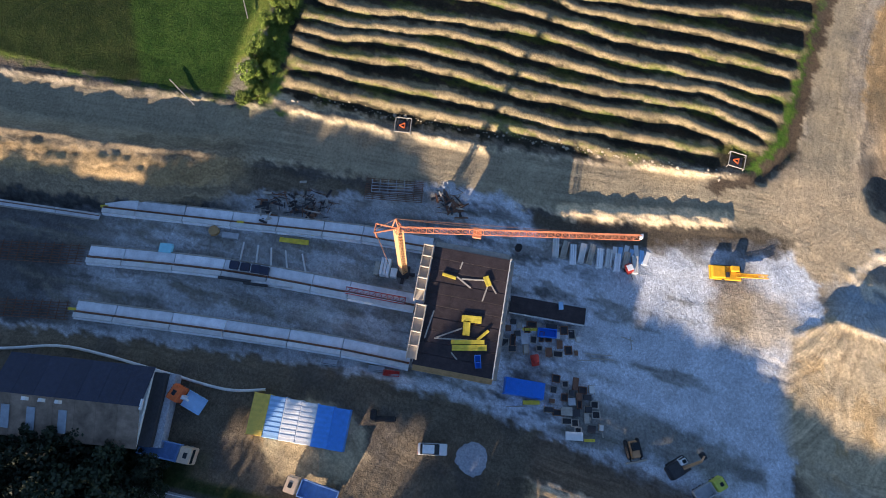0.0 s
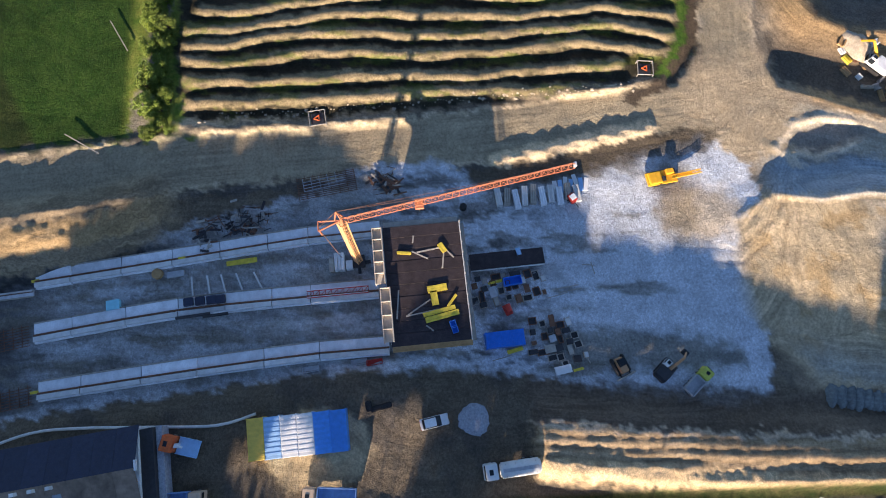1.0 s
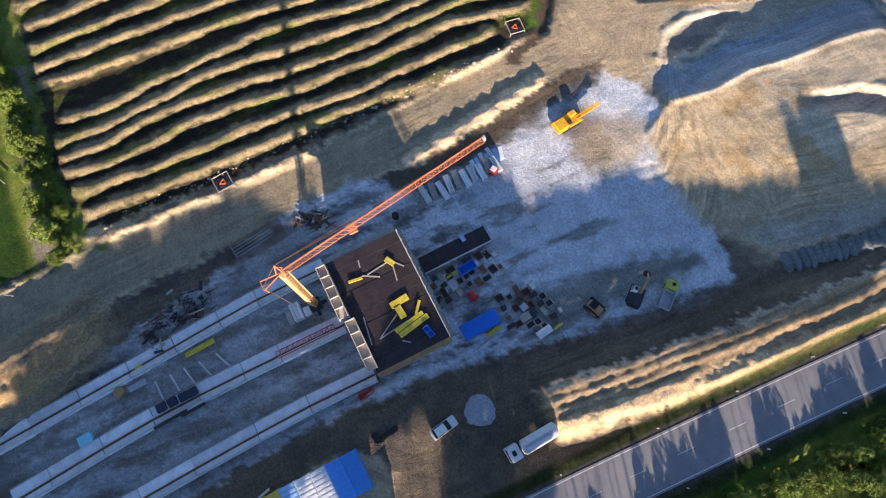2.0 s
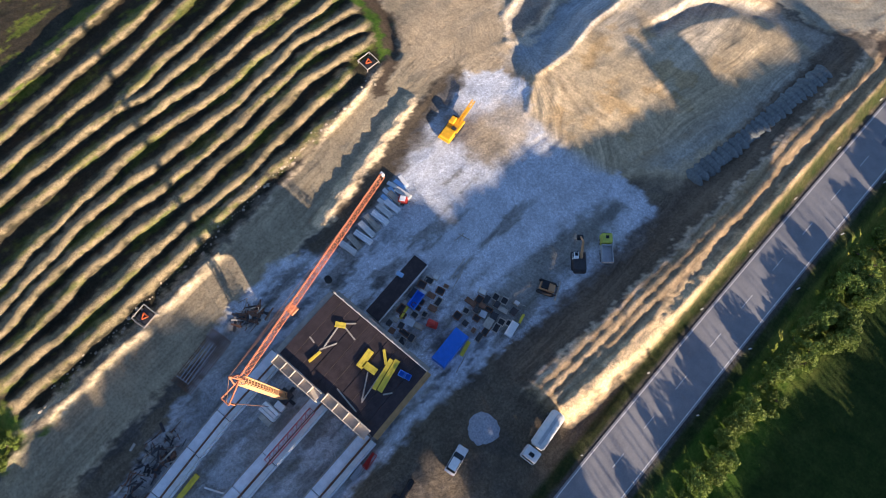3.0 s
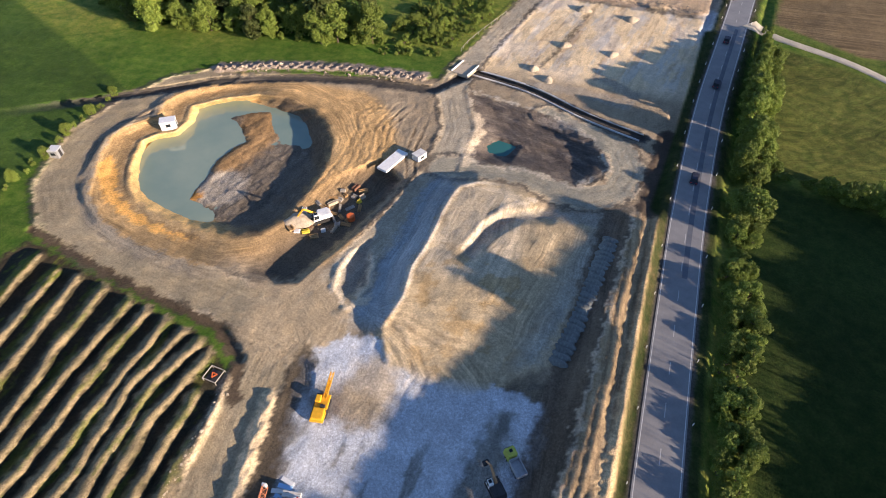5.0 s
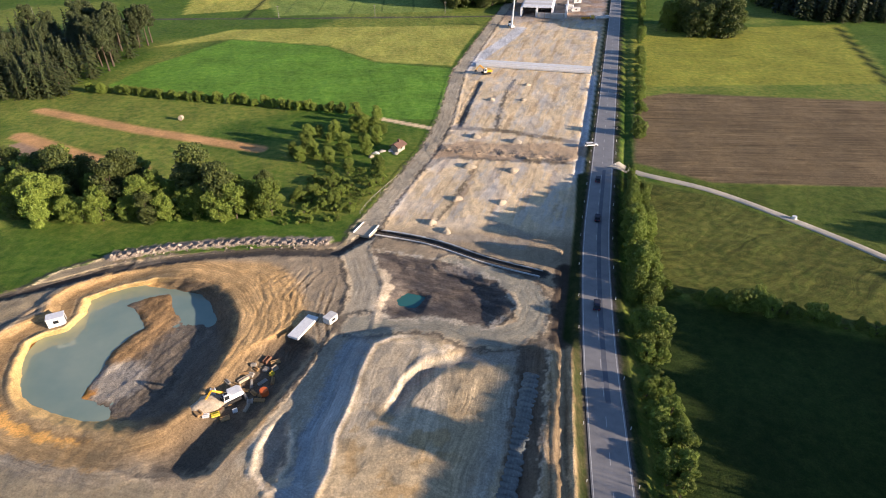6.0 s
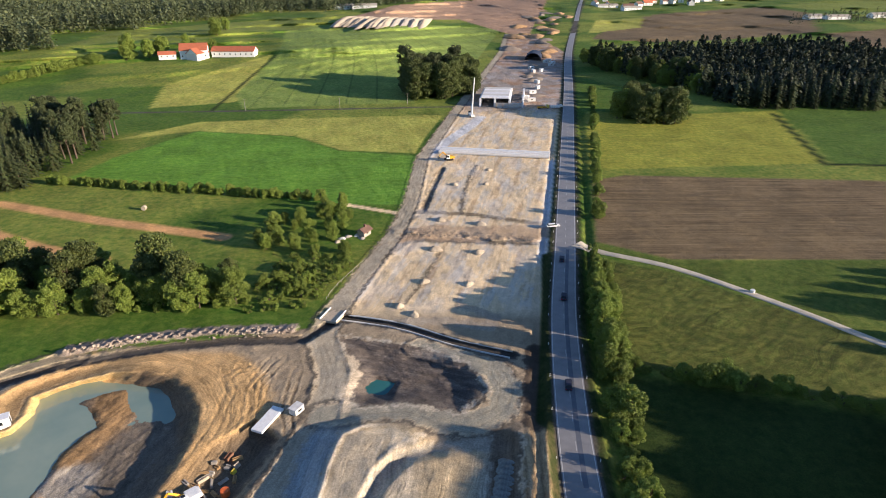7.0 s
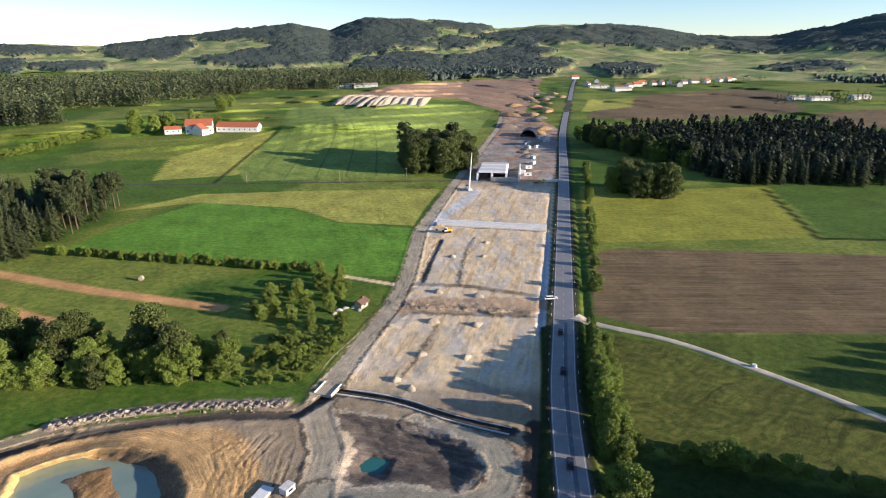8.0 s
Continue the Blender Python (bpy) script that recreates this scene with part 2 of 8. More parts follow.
BANKS = [[(-51.4, -37.8), (-50.3, -30.3), (-50.5, -22.0), (-49.0, -16.5)], [(-49.7, -10.5), (-49.8, -5.4), (-49.5, 1.3)]]
TRACKS = [[(-51.2, 97), (-51, 111.6), (-53.2, 120), (-58.5, 128.4), (-54.4, 134.7)], [(-42.3, 99.4), (-49, 114.4), (-51.2, 125.5), (-48.5, 136.3)], [(-64, 122), (-57.6, 117.7), (-53, 115.5)],
          [(-54, 83), (-53.7, 96.2), (-50.8, 107.3), (-47, 117.2), (-47.7, 129)], [(-63.8, 110.3), (-56, 104), (-51, 99)], [(-56, 134), (-50, 127), (-45, 118)], [(-45.5, 137), (-49.5, 124), (-46.5, 110), (-46, 100)], [(-60, 133), (-55.5, 124), (-55, 110), (-57, 98)], [(-36, 104), (-40, 118), (-40.5, 132)], [(-66, 134), (-58, 131), (-51, 134)], [(-30.5, 68), (-24, 63), (-19, 55), (-20, 47)],
          [(-31, 67), (-25, 66), (-17, 63), (-9, 64)]]
BERM = [(8, 10), (10, 22), (12, 33), (14.2, 48), (16, 62), (18, 80), (20, 95), (21.5, 107)]
BANK = [(-32, -120), (-33, -80), (-33.5, -65), (-34.5, -52), (-37.5, -40), (-39, -30)]
SIDE_ROAD = [(49, 211), (57, 203.5), (80, 190), (105, 164), (121, 144), (152, 104)]
STREAM = [(-160, 100), (-116, 126.3), (-105.6, 133.5), (-92.9, 138.6), (-79, 142.6), (-64, 145.3), (-42, 146), (-33, 158), (-15, 153), (2, 144), (17, 138)]


def windrow(x, y):
    """Distance to the nearest crest of the topsoil windrows."""
    out = np.full(x.shape, 99.0)
    sel = (x > -125) & (x < -45) & (y > -45) & (y < 70)
    if sel.any():
        px, py = x[sel] + 0.35 * wob(x[sel], y[sel], 12, 91), y[sel]
        best = np.full(px.shape, 99.0)
        for line in ROWS_EAST + ROWS_WEST:
            best = np.minimum(best, to_line(px, py, line)[0])
        out[sel] = best
    return out


def height(x, y):
    """Ground height over the level plan."""
    x, y = np.asarray(x, float), np.asarray(y, float)
    h = 0.07 * wob(x, y, 9, 1) * smooth(inside(x, y, SITE), -2, 3) + 0.25 * wob(x, y, 37, 2)
    # topsoil windrows
    w = smooth(inside(x, y, WINDROWS), 0.2, 1.8)
    h = h + w * (1.6 * np.clip(1 - (windrow(x, y) / 1.95) ** 2, 0, 1) * (1 + 0.12 * wob(x, y, 6, 4)) + 0.07 * wob(x, y, 2.3, 5) - 0.2)
    # cut for the twin tunnel, its western bank, the spoil berm along the main road, the ditch
    for line in BANKS:
        h = h + smooth(to_line(x, y, line)[0], 2.0, 0.2) * (0.9 + 0.25 * wob(x, y, 3, 92))
    h = h - 1.8 * smooth(inside(x, y, PIT), -1.5, 2.0)
    u = x - np.interp(y, [p[1] for p in BANK], [p[0] for p in BANK])
    h = h + smooth(y, -38, -50) * smooth(u, 6.5, 0.5) * smooth(u, -7.5, -3.5) * (2.6 + 0.35 * wob(x, y, 7, 6) + 0.09 * wob(x, y, 2.6, 46))
    u = x - np.interp(y, [p[1] for p in BERM], [p[0] for p in BERM])
    k = smooth(y, 15, 18) * smooth(y, 112, 106)
    h = h + k * smooth(u, -10.5, -4.8) * smooth(u, 4.6, 2.4) * (2.7 + 0.12 * wob(x, y, 9, 7))
    h = h + k * smooth(u, -6, -4.5) * smooth(u, 1.0, 0) * 0.12 * np.cos(6.2832 * (u + 0.035 * y + 0.25 * wob(x, y, 60, 17)) / 1.7)
    h = h + k * smooth(np.abs(u - 1.4), 1.8, 0.4) * (0.5 + 0.2 * wob(x, y, 5, 18) + 0.1 * wob(x, y, 2, 19))
    d, _ = to_line(x, y, ROAD)
    h = h * smooth(d, 4.4, 7.5) + 0.6 * smooth(d, 9, 5.0) - 0.9 * smooth(np.abs(d - 8.2), 2.2, 0.2) * smooth(y, 20, 60)
    # heaped fill north of the pad
    e = inside(x, y, MOUND)
    west = smooth(x, -14, -22)
    h = h + smooth(e, -4.8, 0.6 + 3.4 * (1 - west)) * (3.0 + 0.15 * wob(x, y, 9, 8)) * smooth(y, 52, 78)
    h = h - 1.3 * smooth(inside(x, y, GULLY), -2.0, 1.4) + 0.22 * smooth(to_line(x, y, [(-19, 88), (-16.5, 97), (-12, 104), (-6, 107.5)])[0], 1.2, 0.2)
    h = h + 0.30 * smooth(np.abs(e - 0.3), 1.0, 0.2) * west
    h = h - 2.6 * smooth(inside(x, y, YARD), -1.2, 1.6) * smooth(x + 50.6 - 0.328 * (y - 70), -19, -4) - 0.8 * smooth(inside(x, y, DIP), -1.0, 1.2)
    for line, tall in (([(-39, 67.6), (-42.2, 70.3), (-43.1, 75.3), (-42, 81)], 0.28), ([(-36.8, 69), (-35.5, 73.6), (-37.2, 80)], 0.35), ([(-28.3, 62.4), (-23.5, 58.3), (-17, 55)], 0.3), ([(-38, 66), (-34.3, 69.4)], 0.3)):
        h = h + tall * smooth(to_line(x, y, line)[0], 1.3, 0.2)
    for line in TRACKS:
        d = to_line(x + 0.3 * wob(x, y, 8, 84), y, line)[0]
        h = h + 0.05 * smooth(np.abs(np.abs(d - 1.1) - 0.62), 0.4, 0.1) - 0.09 * smooth(np.abs(d - 1.1), 0.45, 0.15)
    # pits with water
    e = inside(x + 0.35 * wob(x, y, 13, 102), y + 0.35 * wob(y, x, 13, 103), PONDPIT)
    west = smooth(x + 0.3 * (y - 100), -72, -88)
    h = h + west * (0.5 * smooth(np.abs(e + 9.8), 2.0, 0.5) - 1.3 * smooth(e, -9.2, -4.2)) + 0.35 * west * smooth(np.abs(e + 0.6), 1.1, 0.2)
    h = h - (3.95 - 1.3 * west) * (west * smooth(e, -0.4, 2.4) + (1 - west) * smooth(e, -1.5, 7.0))
    m = inside(x, y, MUD)
    h = h + smooth(m, -1.6, 2.2) * (0.8 + 0.14 * wob(x, y, 5, 9) + 0.09 * wob(x, y, 2.1, 85)) + 0.3 * smooth(to_line(x, y, [(-86, 87), (-84.5, 100), (-81, 112), (-83, 122)])[0], 4.5, 0.5) * smooth(m, -1, 1)
    e = inside(x, y, DARKPIT)
    h = h - 2.0 * smooth(e, -1.5, 7.0) + 0.25 * wob(0.4 * x - 0.12 * y, y + 0.3 * x, 7, 10) * smooth(e, 0, 5) - 1.2 * smooth(inside(x, y, POOL), -2.0, 1.0)
    d, _ = to_line(x, y, STREAM)
    h = h - 1.3 * smooth(d, 2.6, 0.7) * smooth(y, 100, 120)
    d, _ = to_line(x, y, [(-107, 141), (-93, 146.5), (-71, 151), (-47, 152)])
    h = h + smooth(d, 3.0, 0.5) * (1.0 + 0.6 * wob(x, y, 3.2, 11))
    d, k = to_line(x, y, [(-40.3, 16), (-42, 30), (-43.8, 44)])
    h = h + smooth(d, 1.9, 0.3) * 0.9 * (1 + 0.3 * wob(x, y, 3, 13))
    d, _ = to_line(x, y, [(-114, 68.5), (-93, 62.3), (-74, 58.2), (-60, 55), (-53, 50)])
    h = h - 0.8 * smooth(d, 1.8, 0.4)
    # low shoulders along the dirt tracks
    for line, wide in ((HAUL, 4.6), (HAUL_WEST, 4.6), (HAUL_NORTH, 3.6), (LOOP, 3.5)):
        d, k = to_line(x, y, line)
        h = h + (0.2 if wide < 4 else 0.36) * smooth(np.abs(d - wide - 0.9), 1.1, 0.2) * smooth(k, 0.2, 0.8) * (0.75 + 0.2 * wob(x, y, 7.0, 14)) * smooth(np.hypot(x + 44, y - 63), 11, 20)
    h = h - 0.5 * smooth(to_line(x, y, [(-10.6, 247), (-7, 276), (-2.2, 308)])[0], 1.9, 0.5)
    h = h + smooth(inside(x, y, SITE), 0, 3) * smooth(np.abs(y - 221 + 0.16 * x - 2 * wob(x, y, 17, 45)), 5.5, 1) * np.clip(0.55 + 0.35 * wob(x, y, 15, 44) + 0.12 * wob(x, y, 4.1, 47), 0.05, 2)
    h = h + smooth(inside(x, y, SITE), 0, 3) * smooth(y, 330, 250) * (0.035 * wob(x, y, 3.3, 15) + 0.02 * wob(x, y, 1.9, 16))
    # rising land in the west and far off
    h = h + 20 * smooth(y, 440, 900) * smooth(x, 60, -140) + 5 * smooth(y, 600, 1400)
    h = h + 3 * wob(x, y, 420, 12) * smooth(np.hypot(x, y), 380, 900)
    d, _ = to_line(x, y, ROAD)
    near = smooth(y, 430, 520) * smooth(d, 60, 25)
    h = h * (1 - near) + near * (0.1 + 6.5 * smooth(y, 560, 1300))
    return h


SHEET = {}


def on_ground(x, y, up=0.0):
    """A place on the built ground sheet, between its grid points."""
    xs, ys, g = SHEET["xs"], SHEET["ys"], SHEET["h"]
    i = min(max(int(np.searchsorted(xs, x)) - 1, 0), len(xs) - 2)
    j = min(max(int(np.searchsorted(ys, y)) - 1, 0), len(ys) - 2)
    p, q = min(max((x - xs[i]) / (xs[i + 1] - xs[i]), 0), 1), min(max((y - ys[j]) / (ys[j + 1] - ys[j]), 0), 1)
    h = float((g[j, i] * (1 - p) + g[j, i + 1] * p) * (1 - q) + (g[j + 1, i] * (1 - p) + g[j + 1, i + 1] * p) * q)
    v = P(x, y, h)
    v.z += up
    return v


C = {"grass": (0.080, 0.138, 0.022), "meadow": (0.18, 0.212, 0.045), "crop": (0.125, 0.255, 0.032), "yellow": (0.35, 0.345, 0.08), "tilled": (0.175, 0.128, 0.070),
     "dirt": (0.155, 0.124, 0.085), "pale": (0.74, 0.58, 0.36), "sand": (0.52, 0.335, 0.13), "gravel": (0.575, 0.60, 0.635), "mud": (0.085, 0.078, 0.07),
     "track": (0.47, 0.37, 0.235), "straw": (0.45, 0.35, 0.21), "red": (0.36, 0.24, 0.16), "dark": (0.020, 0.034, 0.008)}
FIELDS = [
    ("crop", [(-193, 294), (-188, 330), (-163, 389), (-96, 374), (-62, 341), (-17, 330), (-18.5, 254), (-42, 254), (-75, 261), (-135, 281)]),
    ("yellow", [(-208, 367), (-172, 415), (-107, 424), (-2.6, 433), (-13, 374), (-18, 336), (-62, 343), (-96, 376), (-163, 391)]),
    ("yellow", [(-256, 562), (-212, 769), (-167, 483), (-226, 461)]),
    ((0.20, 0.265, 0.065), [(-322, 1341), (93, 1077), (36, 717), (-18, 650), (-25, 478), (-154, 458), (-176, 510), (-205, 770)]),
    ("tilled", [(72, 286), (90, 294), (218, 283), (330, 272), (240, 186), (157.5, 196), (81, 197), (57, 213)]),
    ((0.27, 0.275, 0.045), [(74, 303), (96, 422), (102, 441), (170, 431), (240, 441), (203, 313)]),
    ("grass", [(206, 312), (244, 441), (340, 434), (330, 300)]),
    ((0.078, 0.092, 0.021), [(50, 200), (78, 187), (122, 145), (160, 110), (101, 117), (45, 134)]),
    ((0.032, 0.064, 0.011), [(-49, -48), (-150, -44), (-160, -150), (-56, -150)]),
    ((0.026, 0.038, 0.010), [(-49, -62), (-66, -70), (-100, -72), (-150, -80), (-160, -150), (-56, -150)]),
    ((0.055, 0.10, 0.018), [(-130, 62), (-129, 100), (-128, 124), (-230, 180), (-330, 100), (-230, 50)]),
    ("red", [(-190, 222), (-138, 206), (-150, 196), (-200, 208)]),
    ("red", [(-200, 1341), (-51, 1264), (29, 1264), (100, 980), (130, 985), (332, 2103), (181, 2103), (-135, 1770)]),
    ("tilled", [(210, 913), (300, 1150), (451, 1376), (770, 1592), (782, 1398), (580, 991), (380, 889), (288, 868)]),
    ("tilled", [(565, 964), (752, 1050), (900, 1000), (800, 800), (520, 788)]),
    ("yellow", [(222, 991), (288, 1234), (392, 1278), (328, 1082)]),
    ("meadow", [(826, 1638), (1411, 2006), (1088, 1536), (821, 1484)]),
    ("meadow", [(685, 2013), (897, 2457), (1304, 2611), (1045, 2081)]),
    ("red", [(0, 1432), (0, 1891), (239, 1819), (235, 1484)]),
    ("meadow", [(-520, 860), (-330, 1060), (-250, 1080), (-210, 1330), (-330, 1340), (-560, 1060)]),
    ("yellow", [(-900, 1700), (-300, 1500), (-250, 1620), (-880, 1850)]),
]


def zones(x, y):
    """Colour and grain of the ground: later zones lie over earlier ones."""
    wx, wy = x + 0.9 * wob(x, y, 5, 21) + 0.35 * wob(x, y, 1.7, 22), y + 0.9 * wob(y, x, 5, 23) + 0.35 * wob(y, x, 1.7, 24)
    col = np.empty((len(x), 3))
    col[:] = C["grass"]
    far = smooth(wob(x, y, 330, 25), -0.1, 0.25)[:, None]
    col = col * (1 - far) + np.array(C["meadow"]) * far
    grain = np.zeros((len(x), 4))
    grain[:, 1], grain[:, 3] = 1.0, 0.8
    bend = 3.0 * wob(x, y, 44, 90)
    flow = np.stack([0.94 * x - 0.34 * y + bend, 0.34 * x + 0.94 * y, np.zeros(len(x))], 1)

    def steer(w, across, lengthwise):
        """Turn the wheel tracks along a line inside a zone."""
        m = w > 0.5
        flow[m, 0], flow[m, 1] = across[m], lengthwise[m]

    def lay(w, name, stone=0.0, plant=0.0, rut=0.0, rough=1.0):
        w = np.clip(w, 0, 1)[:, None]
        c = C[name] if isinstance(name, str) else name
        col[:] = col * (1 - w) + np.array(c) * w
        grain[:] = grain * (1 - w) + np.array((stone, plant, rut, rough)) * w

    for name, poly in FIELDS:
        soil = isinstance(name, str) and name in ("tilled", "red")
        lay(smooth(inside(x, y, poly), -1.0, 1.0), name, 0, 0 if soil else 0.6, 0.25 if soil else 0)
    tram = (np.abs((x + 0.18 * y + 14 * np.sin(y / 170)) % 24 - 12) < 0.8) & (inside(x, y, FIELDS[3][1]) > 4)
    lay(tram * 0.55, (0.07, 0.11, 0.03), 0, 0.5)
    steer(inside(x, y, FIELDS[7][1]) > 0, np.hypot(x - 20, y - 225) + bend, 30 * np.arctan2(y - 225, x - 20))
    steer(inside(x, y, FIELDS[4][1]) > 0, y + 0.02 * x, 0.5 * x)
    steer((inside(x, y, FIELDS[0][1]) > 0) | (inside(x, y, FIELDS[5][1]) > 0), y + 0.18 * x, 0.4 * x)
    for k, rut in ((7, 0.9), (4, 1.0), (0, 0.25), (5, 0.3), (8, 0.6), (9, 0.6)):
        m = inside(x, y, FIELDS[k][1]) > 0
        grain[m, 2] = rut
    lay(smooth(inside(x, y, [(104, 165), (52, 208), (57, 213), (81, 197), (157, 196), (240, 186), (160, 100), (125, 140)]), -3, 3) * smooth(inside(x, y, FIELDS[4][1]), 1, -1) * 0.85, (0.085, 0.115, 0.022), 0, 0.6, 0.4)
    swath = 0.5 + 0.5 * np.sin((0.75 * x + 0.66 * y + 3 * wob(x, y, 30, 26)) * 6.28 / 3.4)
    lay(swath * 0.18 * smooth(inside(x, y, FIELDS[7][1]), 0, 4), "yellow", 0, 0.6)
    for a, b, wide, name in (((-205, 258), (-89, 219), 3.4, (0.58, 0.33, 0.14)), ((-195, 228), (-128, 198), 3.8, (0.58, 0.33, 0.14)), ((-300, 443), (20, 462), 2.0, "mud"), ((-175, 452), (-205, 760), 1.5, "dark")):
        lay(smooth(to_line(x, y, [a, (0.5 * (a[0] + b[0]), 0.5 * (a[1] + b[1]) - 2), b])[0], wide + 1, wide - 1), name)
    lay(smooth(to_line(x, y, [(232.7, 431), (201.3, 311), (330, 300)])[0], 2.6, 1.2), "dark", 0, 1, 0)
    lay(smooth(to_line(x, y, [(-45, 254), (-20, 243)])[0], 2.0, 1.2), "pale", 0.4)
    lay(smooth(to_line(wx, wy, [(-48.3, -46.1), (-72.8, -42.1), (-87.5, -39.7)])[0], 1.9, 1.0), (0.26, 0.225, 0.165), 0.4, 0.2)
    # building site
    site = inside(wx, wy, SITE)
    lay(smooth(site, -0.8, 0.8), "dirt", 0.6, 0, 0.6)
    lay(smooth(site, 0, 3) * smooth(y, 54, 64), (0.36, 0.285, 0.19), 0.3, 0, 0.5, 0.8)
    steer((site > 0) & (y > 150), x - 0.22 * (y - 160) + 0.6 * bend, y)
    lay(smooth(site, 0, 3) * smooth(y, 155, 165), "pale", 0.3, 0, 0.4, 0.7)
    s1, s2 = x - 0.22 * (y - 160), smooth(site, 1, 4) * smooth(y, 160, 168)
    lay(s2 * smooth(wob(s1 * 2.6, y * 0.34, 22, 61) + 0.3 * wob(wx, wy, 5, 62), 0.05, 0.55) * 0.55, (0.50, 0.49, 0.46), 0.3, 0, 0.2, 0.6)
    lay(s2 * smooth(wob(s1 * 3.1, y * 0.28, 26, 63) + 0.3 * wob(wx, wy, 4, 64), 0.25, 0.7) * 0.6, (0.44, 0.30, 0.17), 0.3, 0, 0.2, 0.6)
    lay(s2 * smooth(np.cos(6.2832 * (s1 + 0.8 * wob(x, y, 40, 65)) / 3.1), 0.75, 0.98) * smooth(wob(x, y, 50, 66), -0.2, 0.2) * 0.14, (0.30, 0.22, 0.14), 0.2, 0, 0.2, 0.6)
    for line, wide, name in (([(-14, 156), (0, 156), (12, 152), (14, 158), (4, 165)], 2.0, (0.36, 0.31, 0.24)), ([(-16, 216), (41, 211)], 2.2, "mud"), ([(-15, 245), (10, 242), (43, 229)], 2.0, "dirt"), 
                             ([(5.8, 242), (7, 260), (8.8, 276), (12, 296), (16, 313)], 0.9, "mud"), ([(-10.6, 247), (-7, 276), (-2.2, 308)], 1.6, "mud"), ([(-15, 163), (-9, 180), (-3, 205)], 0.7, "dirt"), ([(-26, 200), (-20, 228), (-13, 240)], 0.9, "dirt"), ([(-12, 330), (14, 395), (24, 425)], 4.0, "gravel"), ([(-31, 190), (-16, 214), (-10, 224)], 2.0, "dirt"), ([(35, 200), (43, 240), (58, 320)], 2.2, "gravel")):
        lay(smooth(to_line(wx, wy, line)[0], wide + 0.8, wide - 0.8) * smooth(site, 0, 2) * 0.85, name, 0.5, 0, 0.3)
    lay(smooth(site, 0, 3) * smooth(y, 425, 470), "red", 0.3, 0, 0.5)
    lay(smooth(site, 0, 3) * smooth(y, 440, 470) * smooth(y, 720, 640) * smooth(wob(x, y, 60, 77), -0.5, 0.1) * 0.8, (0.30, 0.28, 0.26), 0.3, 0, 0.4)
    lay(smooth(site, 0, 3) * smooth(y, 700, 760) * smooth(wob(x * 2, y * 0.5, 90, 78), 0.0, 0.3) * 0.8, (0.52, 0.33, 0.17), 0.3, 0, 0.4)
    lay(smooth(wob(wx, wy, 19, 27), 0.1, 0.7) * smooth(site, 0, 3) * smooth(y, 160, 150) * (0.5 - 0.3 * smooth(y, 50, 70)), "mud", 0.3, 0, 0.5)
    lay(smooth(wob(wx * 1.6, wy, 47, 34), 0.0, 0.5) * smooth(site, 0, 3) * smooth(y, 155, 170) * 0.25, "gravel", 0.2, 0, 0.4, 0.6)
    lay(smooth(np.abs(y - 222 - 3 * wob(x, y, 20, 31)), 9, 6) * smooth(site, 0, 2) * 0.8, (0.43, 0.31, 0.20), 0.6, 0, 0.2)
    # windrow field: dark soil, deepened for shaded troughs; straw and weeds on the crests
    w = smooth(inside(wx, wy, WINDROWS), -0.3, 0.6)
    lay(w, (0.050, 0.042, 0.028), 0.6, 0.3, 0)
    row = windrow(x, y)
    lay(w * smooth(row + 0.45 * wob(x, y, 3, 29) + 0.35 * wob(x, y, 9, 28), 1.5, 0.7), (0.285, 0.225, 0.13), 1.0, 0.1, 0)
    lay(w * smooth(wob(x * 2.2, y * 0.5, 17, 30) + 0.35 * wob(x, y, 2.5, 32), 0.25, 0.6) * (0.5 + 0.4 * smooth(x, -96, -102)), (0.13, 0.15, 0.03), 0, 1, 0)
    lay(smooth(to_line(wx, wy, [(-51.5, -37), (-50, -19), (-49.6, 0), (-50.4, 20), (-51.4, 38), (-53, 46)])[0], 1.6, 0.8), "straw", 0.6, 0.1, 0)
    for line in BANKS:
        lay(smooth(to_line(wx, wy, line)[0], 2.0, 0.9), (0.62, 0.50, 0.31), 0.8, 0, 0)
    # tracks
    for line, wide in ((HAUL, 4.6), (HAUL_WEST, 4.6), (HAUL_NORTH, 3.6), (LOOP, 3.5)):
        d, k = to_line(wx, wy, line)
        d = d * (1 + 0.35 * smooth(y, 158, 175)) if line is HAUL_NORTH else d
        steer(d < wide + 2.5, *(lambda p, q: (p, 22 * q))(*to_line(x, y, line)))
        fork = smooth(np.hypot(x + 44, y - 63), 11, 20)
        lay(smooth(np.abs(d - wide - 1.2), 1.1, 0.3) * fork * 0.7, "mud", 0.5, 0, 0.6)
        lay(smooth(np.abs(d - wide - 0.3), 0.7, 0.2) * fork * smooth(wob(x, y, 13, 86), -0.5, 0.2) * 0.8, (0.60, 0.49, 0.33), 0.6, 0, 0)
        lay(smooth(d, wide + 0.4, wide - 0.4), (0.32, 0.30, 0.235) if line is LOOP else (0.42, 0.365, 0.27) if wide < 4 else (0.36, 0.295, 0.19), 0.2, 0, 0.65 if line is HAUL else 0.25, 0.9)
        d = to_line(x, y, line)[0] + 0.35 * wob(x, y, 28, 82)
        lay(smooth(d, wide, wide - 0.8) * smooth(np.cos(6.2832 * d / 1.55), 0.0, 0.9) * smooth(wob(x, y, 33, 83), -0.5, 0.2) * 0.3, (0.20, 0.155, 0.10), 0.0, 0, 0.1, 0.6)
    lay(smooth(np.hypot(wx + 46, wy - 61), 14, 8), "track", 0.2, 0, 0.9, 0.9)
